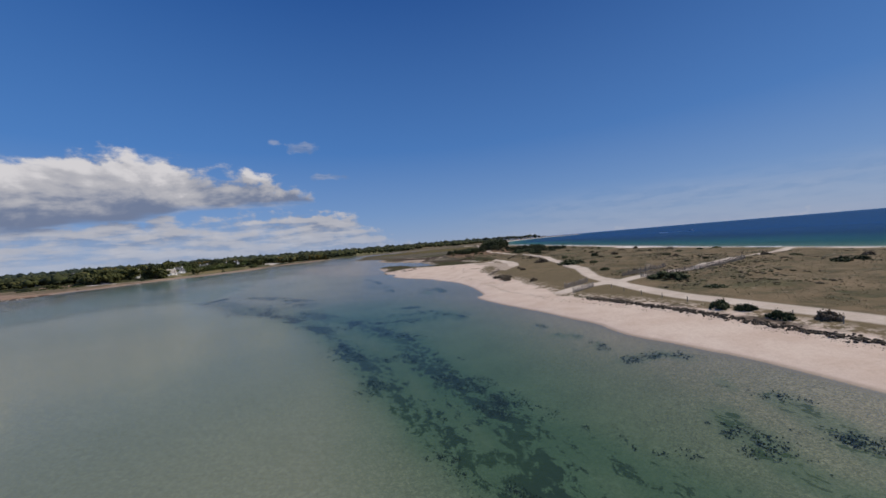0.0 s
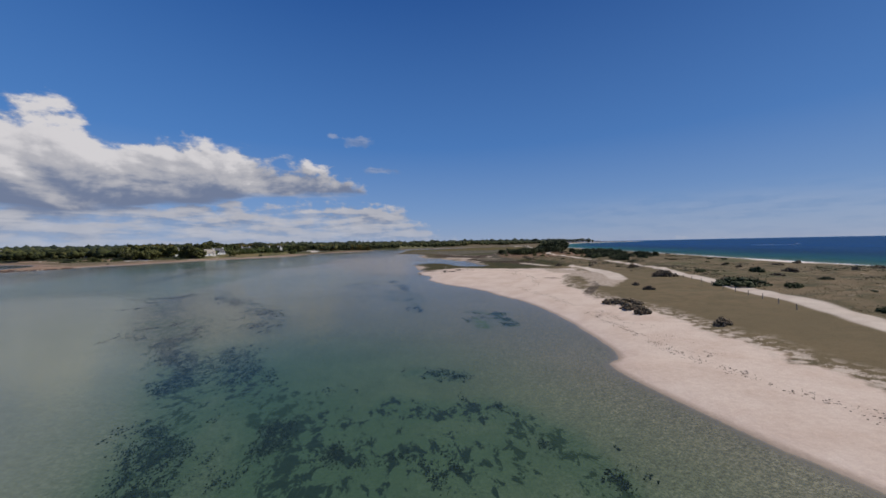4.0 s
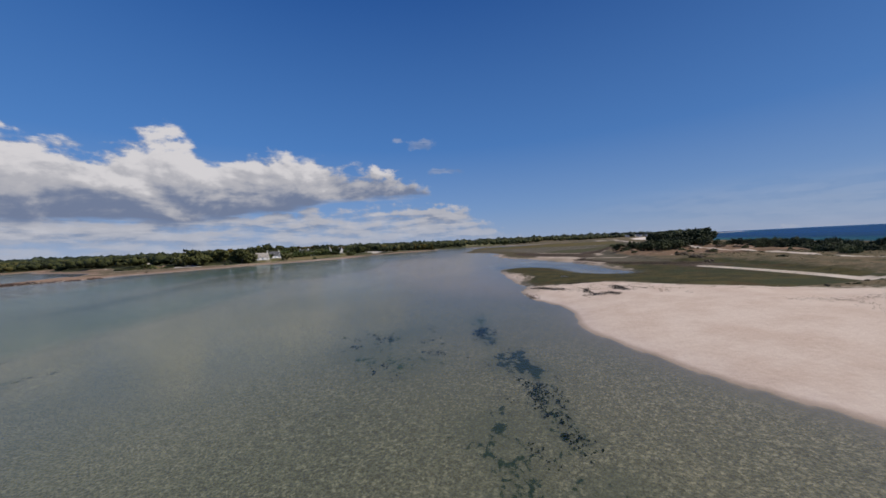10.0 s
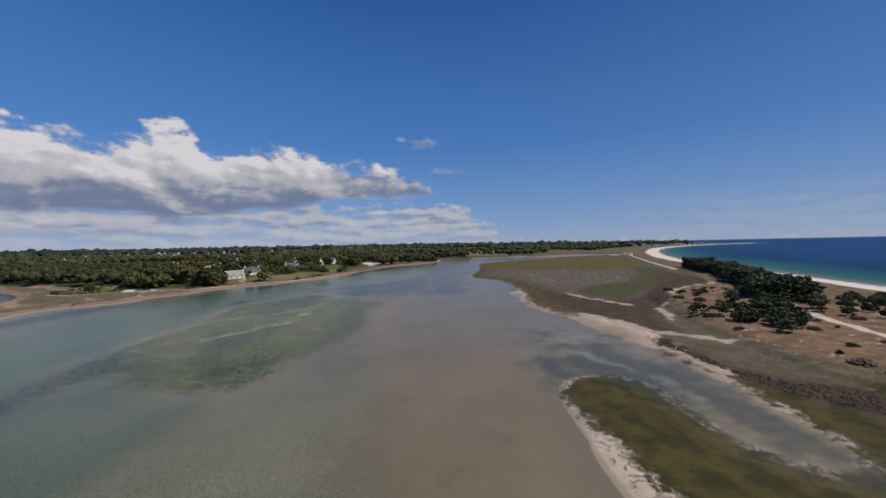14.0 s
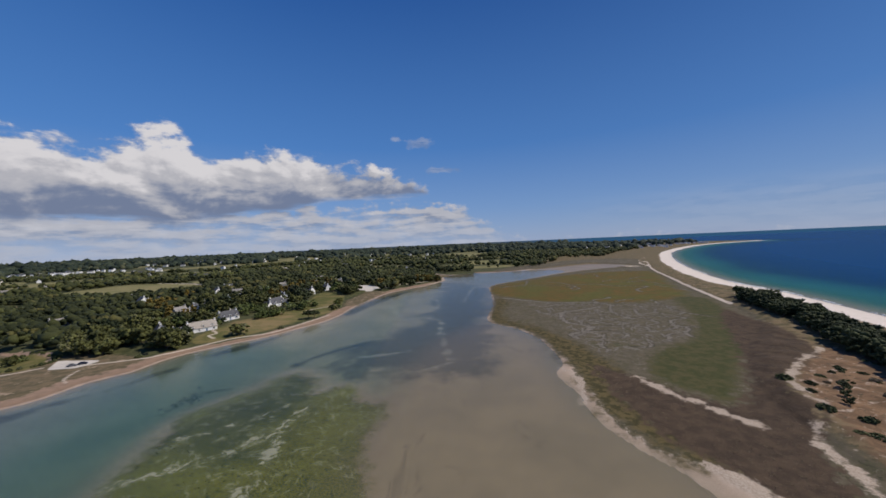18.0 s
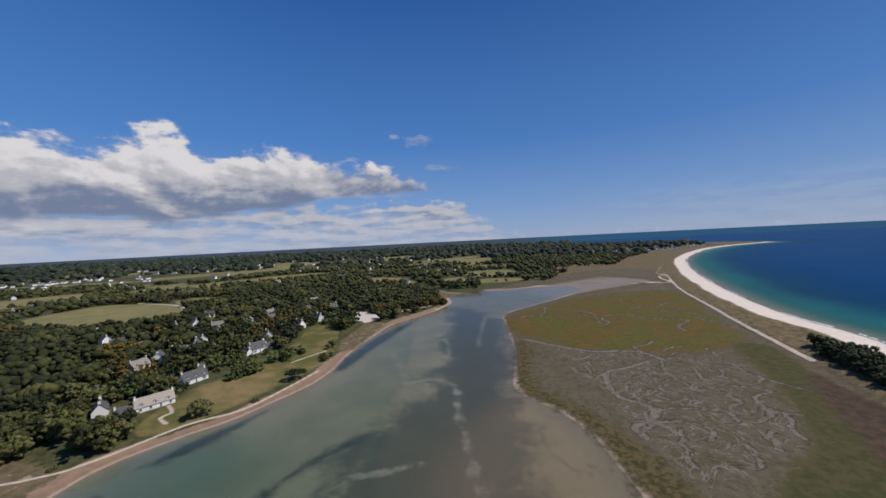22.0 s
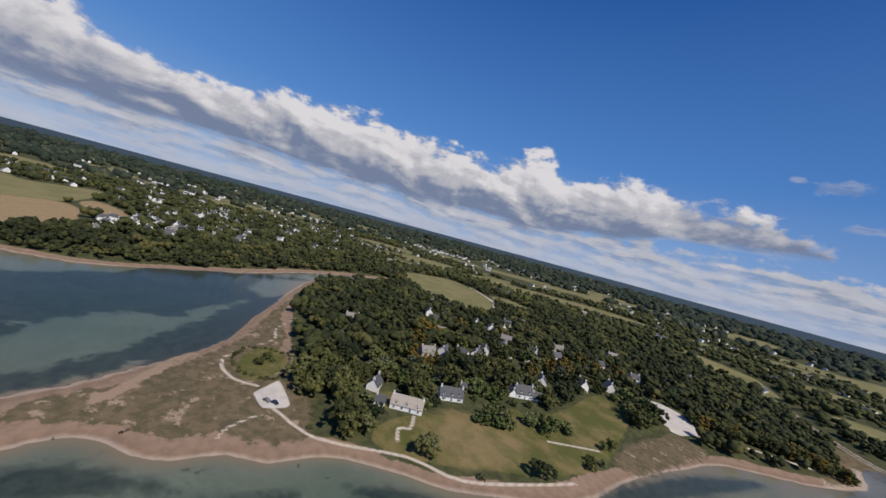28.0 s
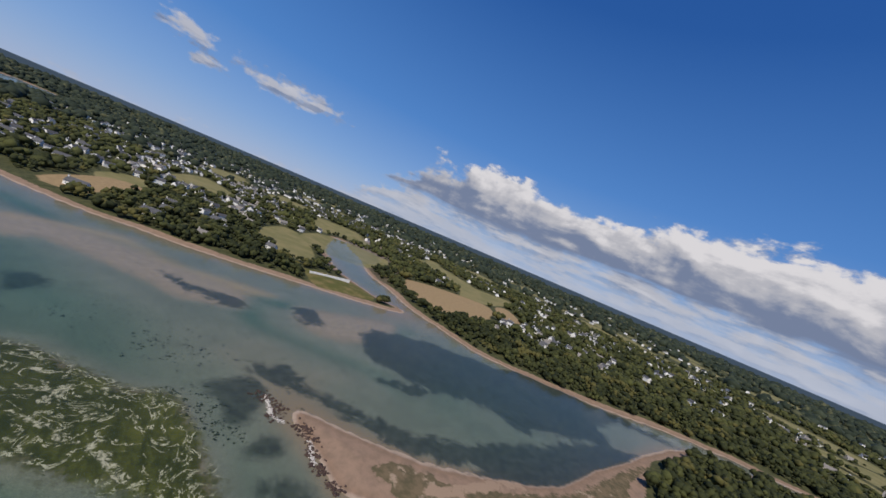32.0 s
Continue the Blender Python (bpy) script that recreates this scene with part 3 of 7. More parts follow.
def survey(x, y):
    """All that is known of the ground at the given places: heights and the distances to the edges of what grows there."""
    f = {}
    land = area_distance(LAND, x, y, 6000.0, 2)
    arm = lines(SIDE_ARM, x, y, 40)
    land = np.minimum(land, np.where(arm <= -39.9, 1e4, -arm))
    beach = (x > 15) & (x < 130) & (y > 0) & (y < 245)
    land = land + np.where(beach, 0.28, 0.9) * waves(x, y, 14, 3, 3) * np.clip(1 - np.abs(land) / 25, 0, 1)
    sea = area_distance(SEA, x, y, 6000.0, 2)
    marsh, tongue = areas([MARSH, MARSH_HEAD, MARSH_RIVER], x, y, 60), area_distance(TONGUE, x, y, 30)
    f["runs"] = lines(ALGAE_RUNS, x, y, 15)
    f["algae"], f["mud"], f["dark"] = np.maximum(area_distance(ALGAE, x, y, 40), area_distance(ALGAE_WEST, x, y, 40)), np.maximum(area_distance(MUD, x, y, 60), area_distance(MUD_FLAT, x, y, 60) - 4), np.maximum(area_distance(DARK_CHANNEL, x, y, 60), area_distance(DARK_MOUTH, x, y, 60) + 3)
    lagoon = area_distance(LAGOON, x, y, 40)
    f["mud_east"] = np.minimum(area_distance(MUD, x, y, 60), -25 * np.clip((lagoon + 8) / 12, 0, 1) + 60 * (lagoon < -8))
    f["dark"] = np.maximum(f["dark"], lagoon - 2)
    f["beds"], f["bars"] = areas(BEDS, x, y, 30), areas(BAY_BARS, x, y, 30)
    f["path"], f["sandy"] = lines(PATHS, x, y), lines(SAND_SPOTS, x, y)
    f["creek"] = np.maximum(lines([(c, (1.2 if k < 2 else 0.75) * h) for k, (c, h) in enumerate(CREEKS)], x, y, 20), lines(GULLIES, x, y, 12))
    f["marsh"], f["brown"], f["green"], f["olive"] = np.maximum(marsh, tongue), areas([BROWN, BROWN_SOUTH], x, y, 30), area_distance(GREEN, x, y, 30), area_distance(OLIVE, x, y, 30)
    f["rim"] = area_distance(RIM, x, y, 30)
    f["tongue"] = tongue
    f["field"], f["stubble"], f["lawn"], f["gravel"] = areas(FIELDS + FAR_FIELDS, x, y), areas(STUBBLE, x, y), areas(LAWNS, x, y), areas(GRAVEL_LOTS, x, y)
    f["heath"] = areas([HEATH, EAST_FLAT], x, y, 40)
    f["drylawn"] = area_distance(DRY_LAWN, x, y, 30)
    f["scarp"], f["pale"] = lines(SCARP, x, y, 15), lines(PALE_RUNS, x, y, 25)
    f["flat"], f["dry"] = areas([HEAD_FLAT, RIVER_FLAT], x, y, 40), area_distance(DRY_HEATH, x, y, 40)
    way = smooth(PATHS[0][0], False, 4)
    f["sward"] = np.where((y < 136) & (x > 20) & (x < 130), np.interp(y, way[:, 1], way[:, 0]) - 1.2 - x, -30.0)
    west = (x < -20 + 0.0 * y) | (y > 900)
    # vegetated ground begins some way up the beach
    strand = np.where(west, 9.5 + 4 * waves(x, y, 40, 8, 2), 8.6 + 3.2 * np.clip((y - 60) / 6, 0, 1) + 3 * np.clip((y - 106) / 26, 0, 1) + np.where(y < 60, 0.5, 1.8) * waves(x, y, 14, 5, 3))
    strand = np.where(~west, strand + 25 * np.exp(-(((y - 154) / 21) ** 2)), strand)
    strand = np.where(~west & (y > 240), np.interp(y, (240, 270, 282, 296, 305, 315, 325, 345, 374, 388, 400), (4, 8, 11, 12, 9.5, 6.5, 3, 4, 5, 8, 3)), strand)
    old, edge_now = np.array(BACKSHORE), np.array(SHORE_EAST)
    strand = strand + np.where(beach, np.interp(y, old[:, 1], old[:, 0]) - np.interp(y, edge_now[:, 1], edge_now[:, 0]), 0.0)
    turf = np.minimum(land - strand, sea * -1 - 27 - 3 * waves(x, y, 35, 2, 2))
    turf = np.maximum(turf, np.where(arm > -39, -arm - 1.0, -50))
    f["turf"] = np.maximum(turf, np.where(~west, np.maximum(np.minimum(marsh - 1.0, land - 1.0), tongue), -50))
    spit = (y < 430 + (-180 - x) * 0.30) & (x > -420) & (y > 250) & (x < -100)
    f["turf"] = np.where(spit, np.minimum(f["turf"], f["heath"]), f["turf"])
    f["land"], f["sea"] = land, sea
    s = np.maximum(land, 0)
    east_h = 2.7 + 1.0 * waves(x, y, 34, 6, 4) + 1.0 * waves(x, y, 8, 7, 3) * np.clip((s - 22) / 8, 0, 1)
    east_h += 1.3 * np.exp(-((sea + 34) / 14) ** 2)
    low = np.clip(f["marsh"] / 6 + 0.5, 0, 1)
    east_h = east_h * (1 - low) + low * (0.75 + 0.12 * waves(x, y, 12, 9, 3))
    west_h = 3.4 + 3.5 * np.clip(s / 260, 0, 1) + 9 * np.clip((s - 300) / 1500, 0, 1) * (1 + 0.8 * waves(x, y, 700, 11, 3)) + 24 * np.clip((s - 1300) / 2800, 0, 1)
    west_h = np.where(f["heath"] > -6, np.minimum(west_h, 1.6 + 0.25 * waves(x, y, 9, 3, 3)), west_h)
    west_h = np.where((y > 880) & (x > 60) & (s < 260), 1.2 + 0.01 * s, west_h)
    east_h = np.where(f["flat"] > -4, 0.75 - 0.6 * np.clip((f["flat"] + 4) / 8, 0, 1), east_h)
    west_h = np.where(f["flat"] > -4, np.minimum(west_h, 0.75 - 0.6 * np.clip((f["flat"] + 4) / 8, 0, 1)), west_h)
    target = np.where(west, west_h, east_h)
    slope = np.where(west, 0.17, 0.135)
    z_land = target * (1 - np.exp(-s * slope / target))
    z_land -= np.clip(f["creek"] * 0.5 + 0.15, 0, 0.5)
    depth = 0.10 + 1.15 * (1 - np.exp(-np.maximum(-land, 0) / 22)) + 0.25 * waves(x, y, 26, 12, 3) * np.clip(-land / 12, 0, 1)
    f["trough"] = np.clip((area_distance(TROUGH, x, y, 20) + 7) / 12, 0, 1)
    depth = depth * (1 - 0.45 * np.clip((y - 84) / 30, 0, 1) * (x > -40)) + 0.40 * f["trough"]
    shoal = np.clip((area_distance(SHOAL, x, y, 20) + 4.5) / 10.0, 0, 1)
    shoal = shoal * shoal * (3 - 2 * shoal)
    f["shoal"] = shoal
    depth = depth * (1 - shoal) + shoal * (0.62 + 0.12 * waves(x, y, 30, 14, 2))
    bay = np.clip((-185 - x) / 40, 0, 1) * np.clip((340 - y) / 60, 0, 1)
    run = line_distance(smooth(BAY_RUNS[0], False, 3), x, y)
    run = np.minimum(run, line_distance(smooth(BAY_RUNS[1], False, 3), x, y))
    depth = depth * (1 - 0.55 * bay) + 0.9 * bay * np.exp(-((run / 9) ** 2))
    teal = np.exp(-(((x + 118 + 0.0 * y) / 34) ** 2)) * np.clip((y - 180) / 60, 0, 1) * np.clip((480 - y) / 40, 0, 1)
    depth = depth * (1 - 0.35 * np.clip((y - 190) / 40, 0, 1)) + 0.55 * teal
    depth = np.where(f["mud"] > -20, depth * (1 - 0.72 * np.clip((f["mud"] + 14) / 22, 0, 1)), depth)
    depth = np.where(f["algae"] > -12, depth * (1 - 0.85 * np.clip((f["algae"] + 9) / 12, 0, 1)), depth)
    bar = np.clip((f["bars"] + 12) / 16, 0, 1)
    depth = depth * (1 - bar) + bar * (0.09 + 0.05 * waves(x, y, 24, 12, 2))
    depth = np.where(sea > 0, np.maximum(np.minimum(0.06 * sea, 14), depth), depth)
    f["z"] = np.where(land > 0, z_land, -np.minimum(depth, 0.03 - 0.16 * land))
    f["depth"] = np.maximum(-f["z"], 0)
    return f


def spaced(*spans):
    """Grid lines: (start, end, step) spans, and from the last ends outward in growing steps."""
    out = [spans[0][0]]
    for a, b, d in spans:
        out += list(np.linspace(a, b, max(1, round((b - a) / d)) + 1)[1:])
    for sign in (-1, 1):
        v, d = (out[0], spans[0][2]) if sign < 0 else (out[-1], spans[-1][2])
        extra = []
        while abs(v) < 4950:
            d = min(d * 1.06, 120)
            v += sign * d
            extra.append(v)
        out = extra[::-1] + out if sign < 0 else out + extra
    return np.array(out)


def sheet(name, xs, ys, z, fields, material):
    """One grid sheet with its values at each corner."""
    nx, ny = len(xs), len(ys)
    me = bpy.data.meshes.new(name)
    gx, gy = np.meshgrid(xs, ys)
    co = np.stack([gx.ravel(), gy.ravel(), z.ravel()], -1)
    i = (np.arange(ny - 1)[:, None] * nx + np.arange(nx - 1)[None]).ravel()
    quads = np.stack([i, i + 1, i + 1 + nx, i + nx], -1)
    me.vertices.add(len(co))
    me.vertices.foreach_set("co", co.ravel())
    me.loops.add(quads.size)
    me.loops.foreach_set("vertex_index", quads.ravel())
    me.polygons.add(len(quads))
    me.polygons.foreach_set("loop_start", np.arange(len(quads)) * 4)
    me.polygons.foreach_set("use_smooth", np.ones(len(quads), bool))
    me.update(calc_edges=True)
    for key, v in fields.items():
        me.attributes.new(key, "FLOAT", "POINT").data.foreach_set("value", np.ascontiguousarray(v.ravel(), np.float32))
    me.materials.append(material)
    return new(name, me)


# ---- materials ----
def material(name):
    m = bpy.data.materials.new(name)
    m.use_nodes = True
    n = Nodes(m.node_tree)
    out = n.add("ShaderNodeOutputMaterial")
    return m, n, out


def finish(n, out, color, rough=0.9, bump=None, strength=0.3, dist=0.05, metal=0.0, spec=0.3):
    b = n.add("ShaderNodeBsdfPrincipled", {"Base Color": color, "Roughness": rough, "Metallic": metal, "Specular IOR Level": spec})
    if bump is not None:
        bp = n.add("ShaderNodeBump", {"Strength": strength, "Distance": dist, "Height": bump})
        n.to(b.inputs["Normal"], bp.outputs[0])
    n.to(out.inputs[0], b.outputs[0])
    return b


def ground_material():
    m, n, out = material("ground")
    pos = n.add("ShaderNodeNewGeometry").outputs["Position"]
    z = n.add("ShaderNodeSeparateXYZ", {0: pos}).outputs[2]
    big, mid, fine = n.noise(0.035, 5, 0.6, pos), n.noise(0.22, 6, 0.62, pos), n.noise(2.2, 5, 0.65, pos)
    tiny = n.noise(9.0, 3, 0.6, pos)

    def blend(lo, hi, v, a, b):
        return n.mix(n.step(v, lo, hi), a, b)

    def cover(prev, name, color, ragged=3.0, soft=0.8, scale_noise=None, shift=0.0):
        w = n.math("MULTIPLY", n.math("SUBTRACT", scale_noise or mid, 0.5), ragged * 2)
        d = n.math("ADD", n.math("ADD", n.attr(name), shift), w)
        return n.mix(n.step(d, -soft, soft), prev, color)

    speck = n.math("MULTIPLY", n.math("SUBTRACT", fine, 0.5), 0.5)
    # sand, wet sand, seabed
    sand = blend(0.35, 0.68, mid, (0.585, 0.465, 0.372), (0.505, 0.388, 0.302))
    sand = n.mix(n.step(n.math("ADD", z, n.math("MULTIPLY", n.math("SUBTRACT", mid, 0.5), 1.6)), 2.2, 3.0), sand, (0.62, 0.535, 0.468))
    sand = n.mix(n.math("MULTIPLY", n.step(n.add("ShaderNodeSeparateXYZ", {0: pos}).outputs[1], 245.0, 300.0), n.step(z, 0.95, 0.35, 0.10, 0.72)), sand, (0.30, 0.222, 0.158))
    sand = n.mix(n.math("MULTIPLY", n.step(n.attr("sea"), -60.0, -30.0), 0.8), sand, blend(0.3, 0.7, mid, (0.70, 0.62, 0.54), (0.62, 0.54, 0.465)))
    sand = n.mix(n.math("MULTIPLY", n.attr("west"), 0.85), sand, blend(0.3, 0.7, mid, (0.218, 0.136, 0.086), (0.155, 0.102, 0.066)))
    wet = blend(0.3, 0.7, mid, (0.37, 0.285, 0.215), (0.31, 0.24, 0.18))
    sand = n.mix(n.step(n.math("ADD", z, n.math("MULTIPLY", n.math("SUBTRACT", mid, 0.5), n.math("ADD", 0.05, n.math("MULTIPLY", n.attr("west"), 0.17)))), n.math("ADD", 0.13, n.math("MULTIPLY", n.attr("west"), 0.29)), 0.02), sand, wet)
    bed = blend(0.3, 0.7, big, (0.270, 0.232, 0.165), (0.208, 0.186, 0.132))
    wide = n.step(n.add("ShaderNodeSeparateXYZ", {0: pos}).outputs[0], -175.0, -80.0)
    bed = n.mix(wide, blend(0.3, 0.7, big, (0.205, 0.212, 0.186), (0.160, 0.170, 0.150)), bed)
    gravel_bed = n.math("MULTIPLY", n.step(n.add("ShaderNodeSeparateXYZ", {0: pos}).outputs[1], 45.0, 100.0), n.step(n.add("ShaderNodeSeparateXYZ", {0: pos}).outputs[0], -10.0, 8.0))
    bed = n.mix(n.math("MULTIPLY", gravel_bed, 0.25), bed, blend(0.3, 0.7, mid, (0.178, 0.150, 0.106), (0.132, 0.116, 0.082)))
    # caustic mottling of sunlight through ripples, painted into the bed colour
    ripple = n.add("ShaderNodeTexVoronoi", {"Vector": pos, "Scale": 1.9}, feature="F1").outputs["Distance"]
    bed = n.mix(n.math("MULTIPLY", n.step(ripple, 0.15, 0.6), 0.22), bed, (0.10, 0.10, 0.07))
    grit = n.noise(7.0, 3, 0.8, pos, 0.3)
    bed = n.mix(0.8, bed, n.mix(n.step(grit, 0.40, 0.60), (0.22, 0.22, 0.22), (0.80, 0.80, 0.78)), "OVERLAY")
    # finer caustic net: dark gaps and bright centres painted on the bed
    caustic_cell = n.add("ShaderNodeTexVoronoi", {"Vector": n.add("ShaderNodeVectorMath", {0: pos, 1: n.add("ShaderNodeTexNoise", {"Vector": pos, "Scale": 1.1, "Detail": 2.0}).outputs["Color"]}, operation="ADD").outputs[0], "Scale": 3.1, "Randomness": 1.0}, feature="F1").outputs["Distance"]
    bed = n.mix(n.math("MULTIPLY", n.step(caustic_cell, 0.26, 0.56), n.math("ADD", 0.22, n.math("MULTIPLY", gravel_bed, 0.22))), bed, (0.052, 0.050, 0.034))
    bed = n.mix(n.math("MULTIPLY", n.step(caustic_cell, 0.24, 0.06), 0.17), bed, (0.34, 0.31, 0.235))
    bed = n.mix(n.math("MULTIPLY", n.attr("trough"), 0.62), bed, blend(0.35, 0.65, mid, (0.150, 0.165, 0.092), (0.105, 0.125, 0.066)))
    bank = blend(0.3, 0.7, big, (0.275, 0.262, 0.208), (0.235, 0.228, 0.180))
    # the same painted caustic net on the shoal
    bank = n.mix(n.math("MULTIPLY", n.step(caustic_cell, 0.34, 0.60), 0.30), bank, (0.15, 0.145, 0.105))
    bed = n.mix(n.math("MULTIPLY", n.attr("shoal"), 0.9), bed, bank)
    rim = n.mix(n.attr("west"), (0.180, 0.155, 0.124), (0.20, 0.155, 0.112))
    col = n.mix(n.step(z, 0.03, -0.04), sand, rim)
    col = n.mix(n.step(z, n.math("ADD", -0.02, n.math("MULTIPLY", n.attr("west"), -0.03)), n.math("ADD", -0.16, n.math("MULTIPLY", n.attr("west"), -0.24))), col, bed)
    col = cover(col, "mud", blend(0.3, 0.7, big, (0.285, 0.224, 0.148), (0.215, 0.175, 0.118)), 14.0, 9.0, big)
    mudless = n.step(z, 0.30, 0.05)
    scour = n.math("MULTIPLY", n.step(n.noise(0.05, 8, 0.72, n.scaled(pos, (1.6, 0.6, 1.0)), 1.4), 0.56, 0.66), n.step(n.attr("mud"), -12.0, 6.0))
    col = n.mix(n.math("MULTIPLY", n.math("MULTIPLY", scour, 0.5), mudless), col, (0.125, 0.105, 0.078))
    col = cover(col, "bars", blend(0.35, 0.65, mid, (0.255, 0.208, 0.162), (0.205, 0.172, 0.136)), 14.0, 7.0, n.noise(0.06, 7, 0.7, pos))
    darkbed = n.math("MULTIPLY", n.step(n.math("ADD", n.attr("dark"), n.math("ADD", n.math("MULTIPLY", n.math("SUBTRACT", big, 0.5), 60.0), n.math("MULTIPLY", n.math("SUBTRACT", mid, 0.5), 26.0))), -10.0, 9.0), mudless)
    col = n.mix(n.math("MULTIPLY", darkbed, 0.80), col, (0.055, 0.057, 0.046))
    beds = n.math("ADD", n.attr("beds"), n.math("MULTIPLY", n.math("SUBTRACT", n.noise(0.05, 9, 0.72, pos, 0.8), 0.5), n.step(n.add("ShaderNodeSeparateXYZ", {0: pos}).outputs[0], -200.0, -240.0, 13.0, 36.0)))
    col = n.mix(n.math("MULTIPLY", n.math("MULTIPLY", n.step(beds, -2.0, 3.5), n.step(n.noise(0.03, 7, 0.7, pos, 0.6), 0.40, 0.66, 0.98, 0.88)), mudless), col, blend(0.35, 0.65, mid, (0.028, 0.035, 0.033), (0.056, 0.064, 0.054)))
    run = n.math("ADD", n.attr("pale"), n.math("MULTIPLY", n.math("SUBTRACT", n.noise(0.10, 7, 0.72, pos), 0.5), 13.0))
    col = n.mix(n.math("MULTIPLY", n.math("MULTIPLY", n.step(run, -1.5, 1.5), 0.75), mudless), col, (0.25, 0.235, 0.19))
    specks = n.math("MULTIPLY", n.step(n.noise(0.20, 7, 0.7, pos, 0.4), 0.625, 0.66), n.math("MULTIPLY", n.math("SUBTRACT", 1.0, wide), mudless))
    col = n.mix(n.math("MULTIPLY", specks, 0.8), col, (0.045, 0.050, 0.036))
    # eelgrass on the bed
    tint = n.math("ADD", n.attr("eel"), n.math("MULTIPLY", n.math("SUBTRACT", mid, 0.5), 1.2))
    col = n.mix(n.math("MULTIPLY", n.math("MULTIPLY", n.step(tint, -0.95, 0.7), 0.6), mudless), col, n.mix(n.step(n.add("ShaderNodeSeparateXYZ", {0: pos}).outputs[1], 82.0, 104.0), (0.072, 0.112, 0.060), (0.098, 0.096, 0.066)))
    eel = n.math("ADD", n.attr("eel"), n.math("MULTIPLY", n.math("SUBTRACT", n.noise(0.85, 7, 0.70, n.scaled(pos, (1.35, 0.8, 1.0)), 0.5), 0.5), 7.0))
    eeltone = blend(0.4, 0.62, n.noise(0.05, 2, 0.5, pos), (0.017, 0.027, 0.020), (0.034, 0.052, 0.020))
    px_, py_, _ = n.add("ShaderNodeSeparateXYZ", {0: pos}).outputs
    lush = n.math("MULTIPLY", n.step(px_, 21.5, 24.0), n.math("ADD", n.step(py_, 19.5, 18.0, 0.0, 0.4), n.math("MULTIPLY", n.step(py_, 78.0, 86.0), n.step(py_, 125.0, 115.0))))
    eeltone = n.mix(lush, eeltone, blend(0.4, 0.6, mid, (0.042, 0.075, 0.012), (0.090, 0.120, 0.028)))
    col = n.mix(n.math("MULTIPLY", n.step(eel, 0.62, 0.92), mudless), col, eeltone)
    xy = n.add("ShaderNodeSeparateXYZ", {0: pos}).outputs
    along = n.math("ADD", n.math("MULTIPLY", xy[0], 0.60), n.math("MULTIPLY", xy[1], 0.80))
    across = n.math("SUBTRACT", n.math("MULTIPLY", xy[0], 0.80), n.math("MULTIPLY", xy[1], 0.60))
    drift = n.add("ShaderNodeCombineXYZ", {0: n.math("MULTIPLY", along, 0.28), 1: across, 2: 0.0}).outputs[0]
    alg = n.math("ADD", n.attr("algae"), n.math("ADD", n.math("MULTIPLY", n.math("SUBTRACT", mid, 0.5), 14.0), n.math("MULTIPLY", n.math("SUBTRACT", big, 0.5), 14.0)))
    algtone = blend(0.40, 0.62, n.math("ADD", n.math("MULTIPLY", fine, 0.5), n.math("MULTIPLY", big, 0.5)), (0.038, 0.046, 0.012), (0.112, 0.116, 0.026))
    xr = n.step(n.math("ADD", n.add("ShaderNodeSeparateXYZ", {0: pos}).outputs[0], n.math("MULTIPLY", n.math("SUBTRACT", big, 0.5), 90.0)), -75.0, -35.0)
    algtone = n.mix(n.math("MULTIPLY", xr, n.step(fine, 0.4, 0.6)), algtone, (0.140, 0.130, 0.026))
    algtone = n.mix(n.step(n.noise(0.55, 6, 0.72, pos, 0.5), 0.56, 0.66), algtone, (0.026, 0.034, 0.014))
    algtone = n.mix(n.math("MULTIPLY", n.step(px_, -100.0, -122.0), n.step(n.noise(0.30, 6, 0.7, drift, 0.6), 0.40, 0.56, 0.25, 0.85)), algtone, blend(0.4, 0.6, mid, (0.022, 0.030, 0.008), (0.045, 0.050, 0.012)))
    vein = n.math("ABSOLUTE", n.math("SUBTRACT", n.noise(0.085, 6, 0.62, pos, 1.2), 0.5))
    algtone = n.mix(n.math("MULTIPLY", n.step(vein, 0.020, 0.007), n.math("MULTIPLY", n.step(mid, 0.42, 0.56), n.step(px_, -120.0, -95.0, 0.95, 0.28))), algtone, (0.42, 0.40, 0.31))
    gut = n.math("ADD", n.attr("runs"), n.math("MULTIPLY", n.math("SUBTRACT", n.noise(0.26, 8, 0.74, pos, 1.0), 0.5), 13.0))
    algtone = n.mix(n.math("MULTIPLY", n.step(gut, -0.1, 1.2), 0.8), algtone, n.mix(n.step(px_, -120.0, -95.0), (0.46, 0.43, 0.34), (0.31, 0.295, 0.225)))
    col = n.mix(n.step(alg, -3.0, 3.5), col, algtone)
    # turf of the dunes
    straw = blend(0.38, 0.62, mid, (0.165, 0.120, 0.067), (0.092, 0.074, 0.037))
    straw = n.mix(n.step(n.math("ADD", big, n.math("MULTIPLY", speck, 0.6)), 0.55, 0.70), straw, (0.092, 0.088, 0.040))
    straw = n.mix(n.step(n.noise(0.22, 7, 0.72, pos, 0.6), 0.55, 0.63), straw, blend(0.4, 0.6, fine, (0.072, 0.072, 0.030), (0.050, 0.046, 0.026)))
    straw = n.mix(n.step(n.noise(0.33, 7, 0.72, n.scaled(pos, (1.0, 1.0, 0.2))), 0.63, 0.68), straw, (0.44, 0.355, 0.275))
    inland = n.mix(n.step(mid, 0.35, 0.65), (0.042, 0.047, 0.020), (0.078, 0.078, 0.034))
    straw = n.mix(n.attr("west"), straw, inland)
    col = cover(col, "turf", straw, 3.2, 0.5)
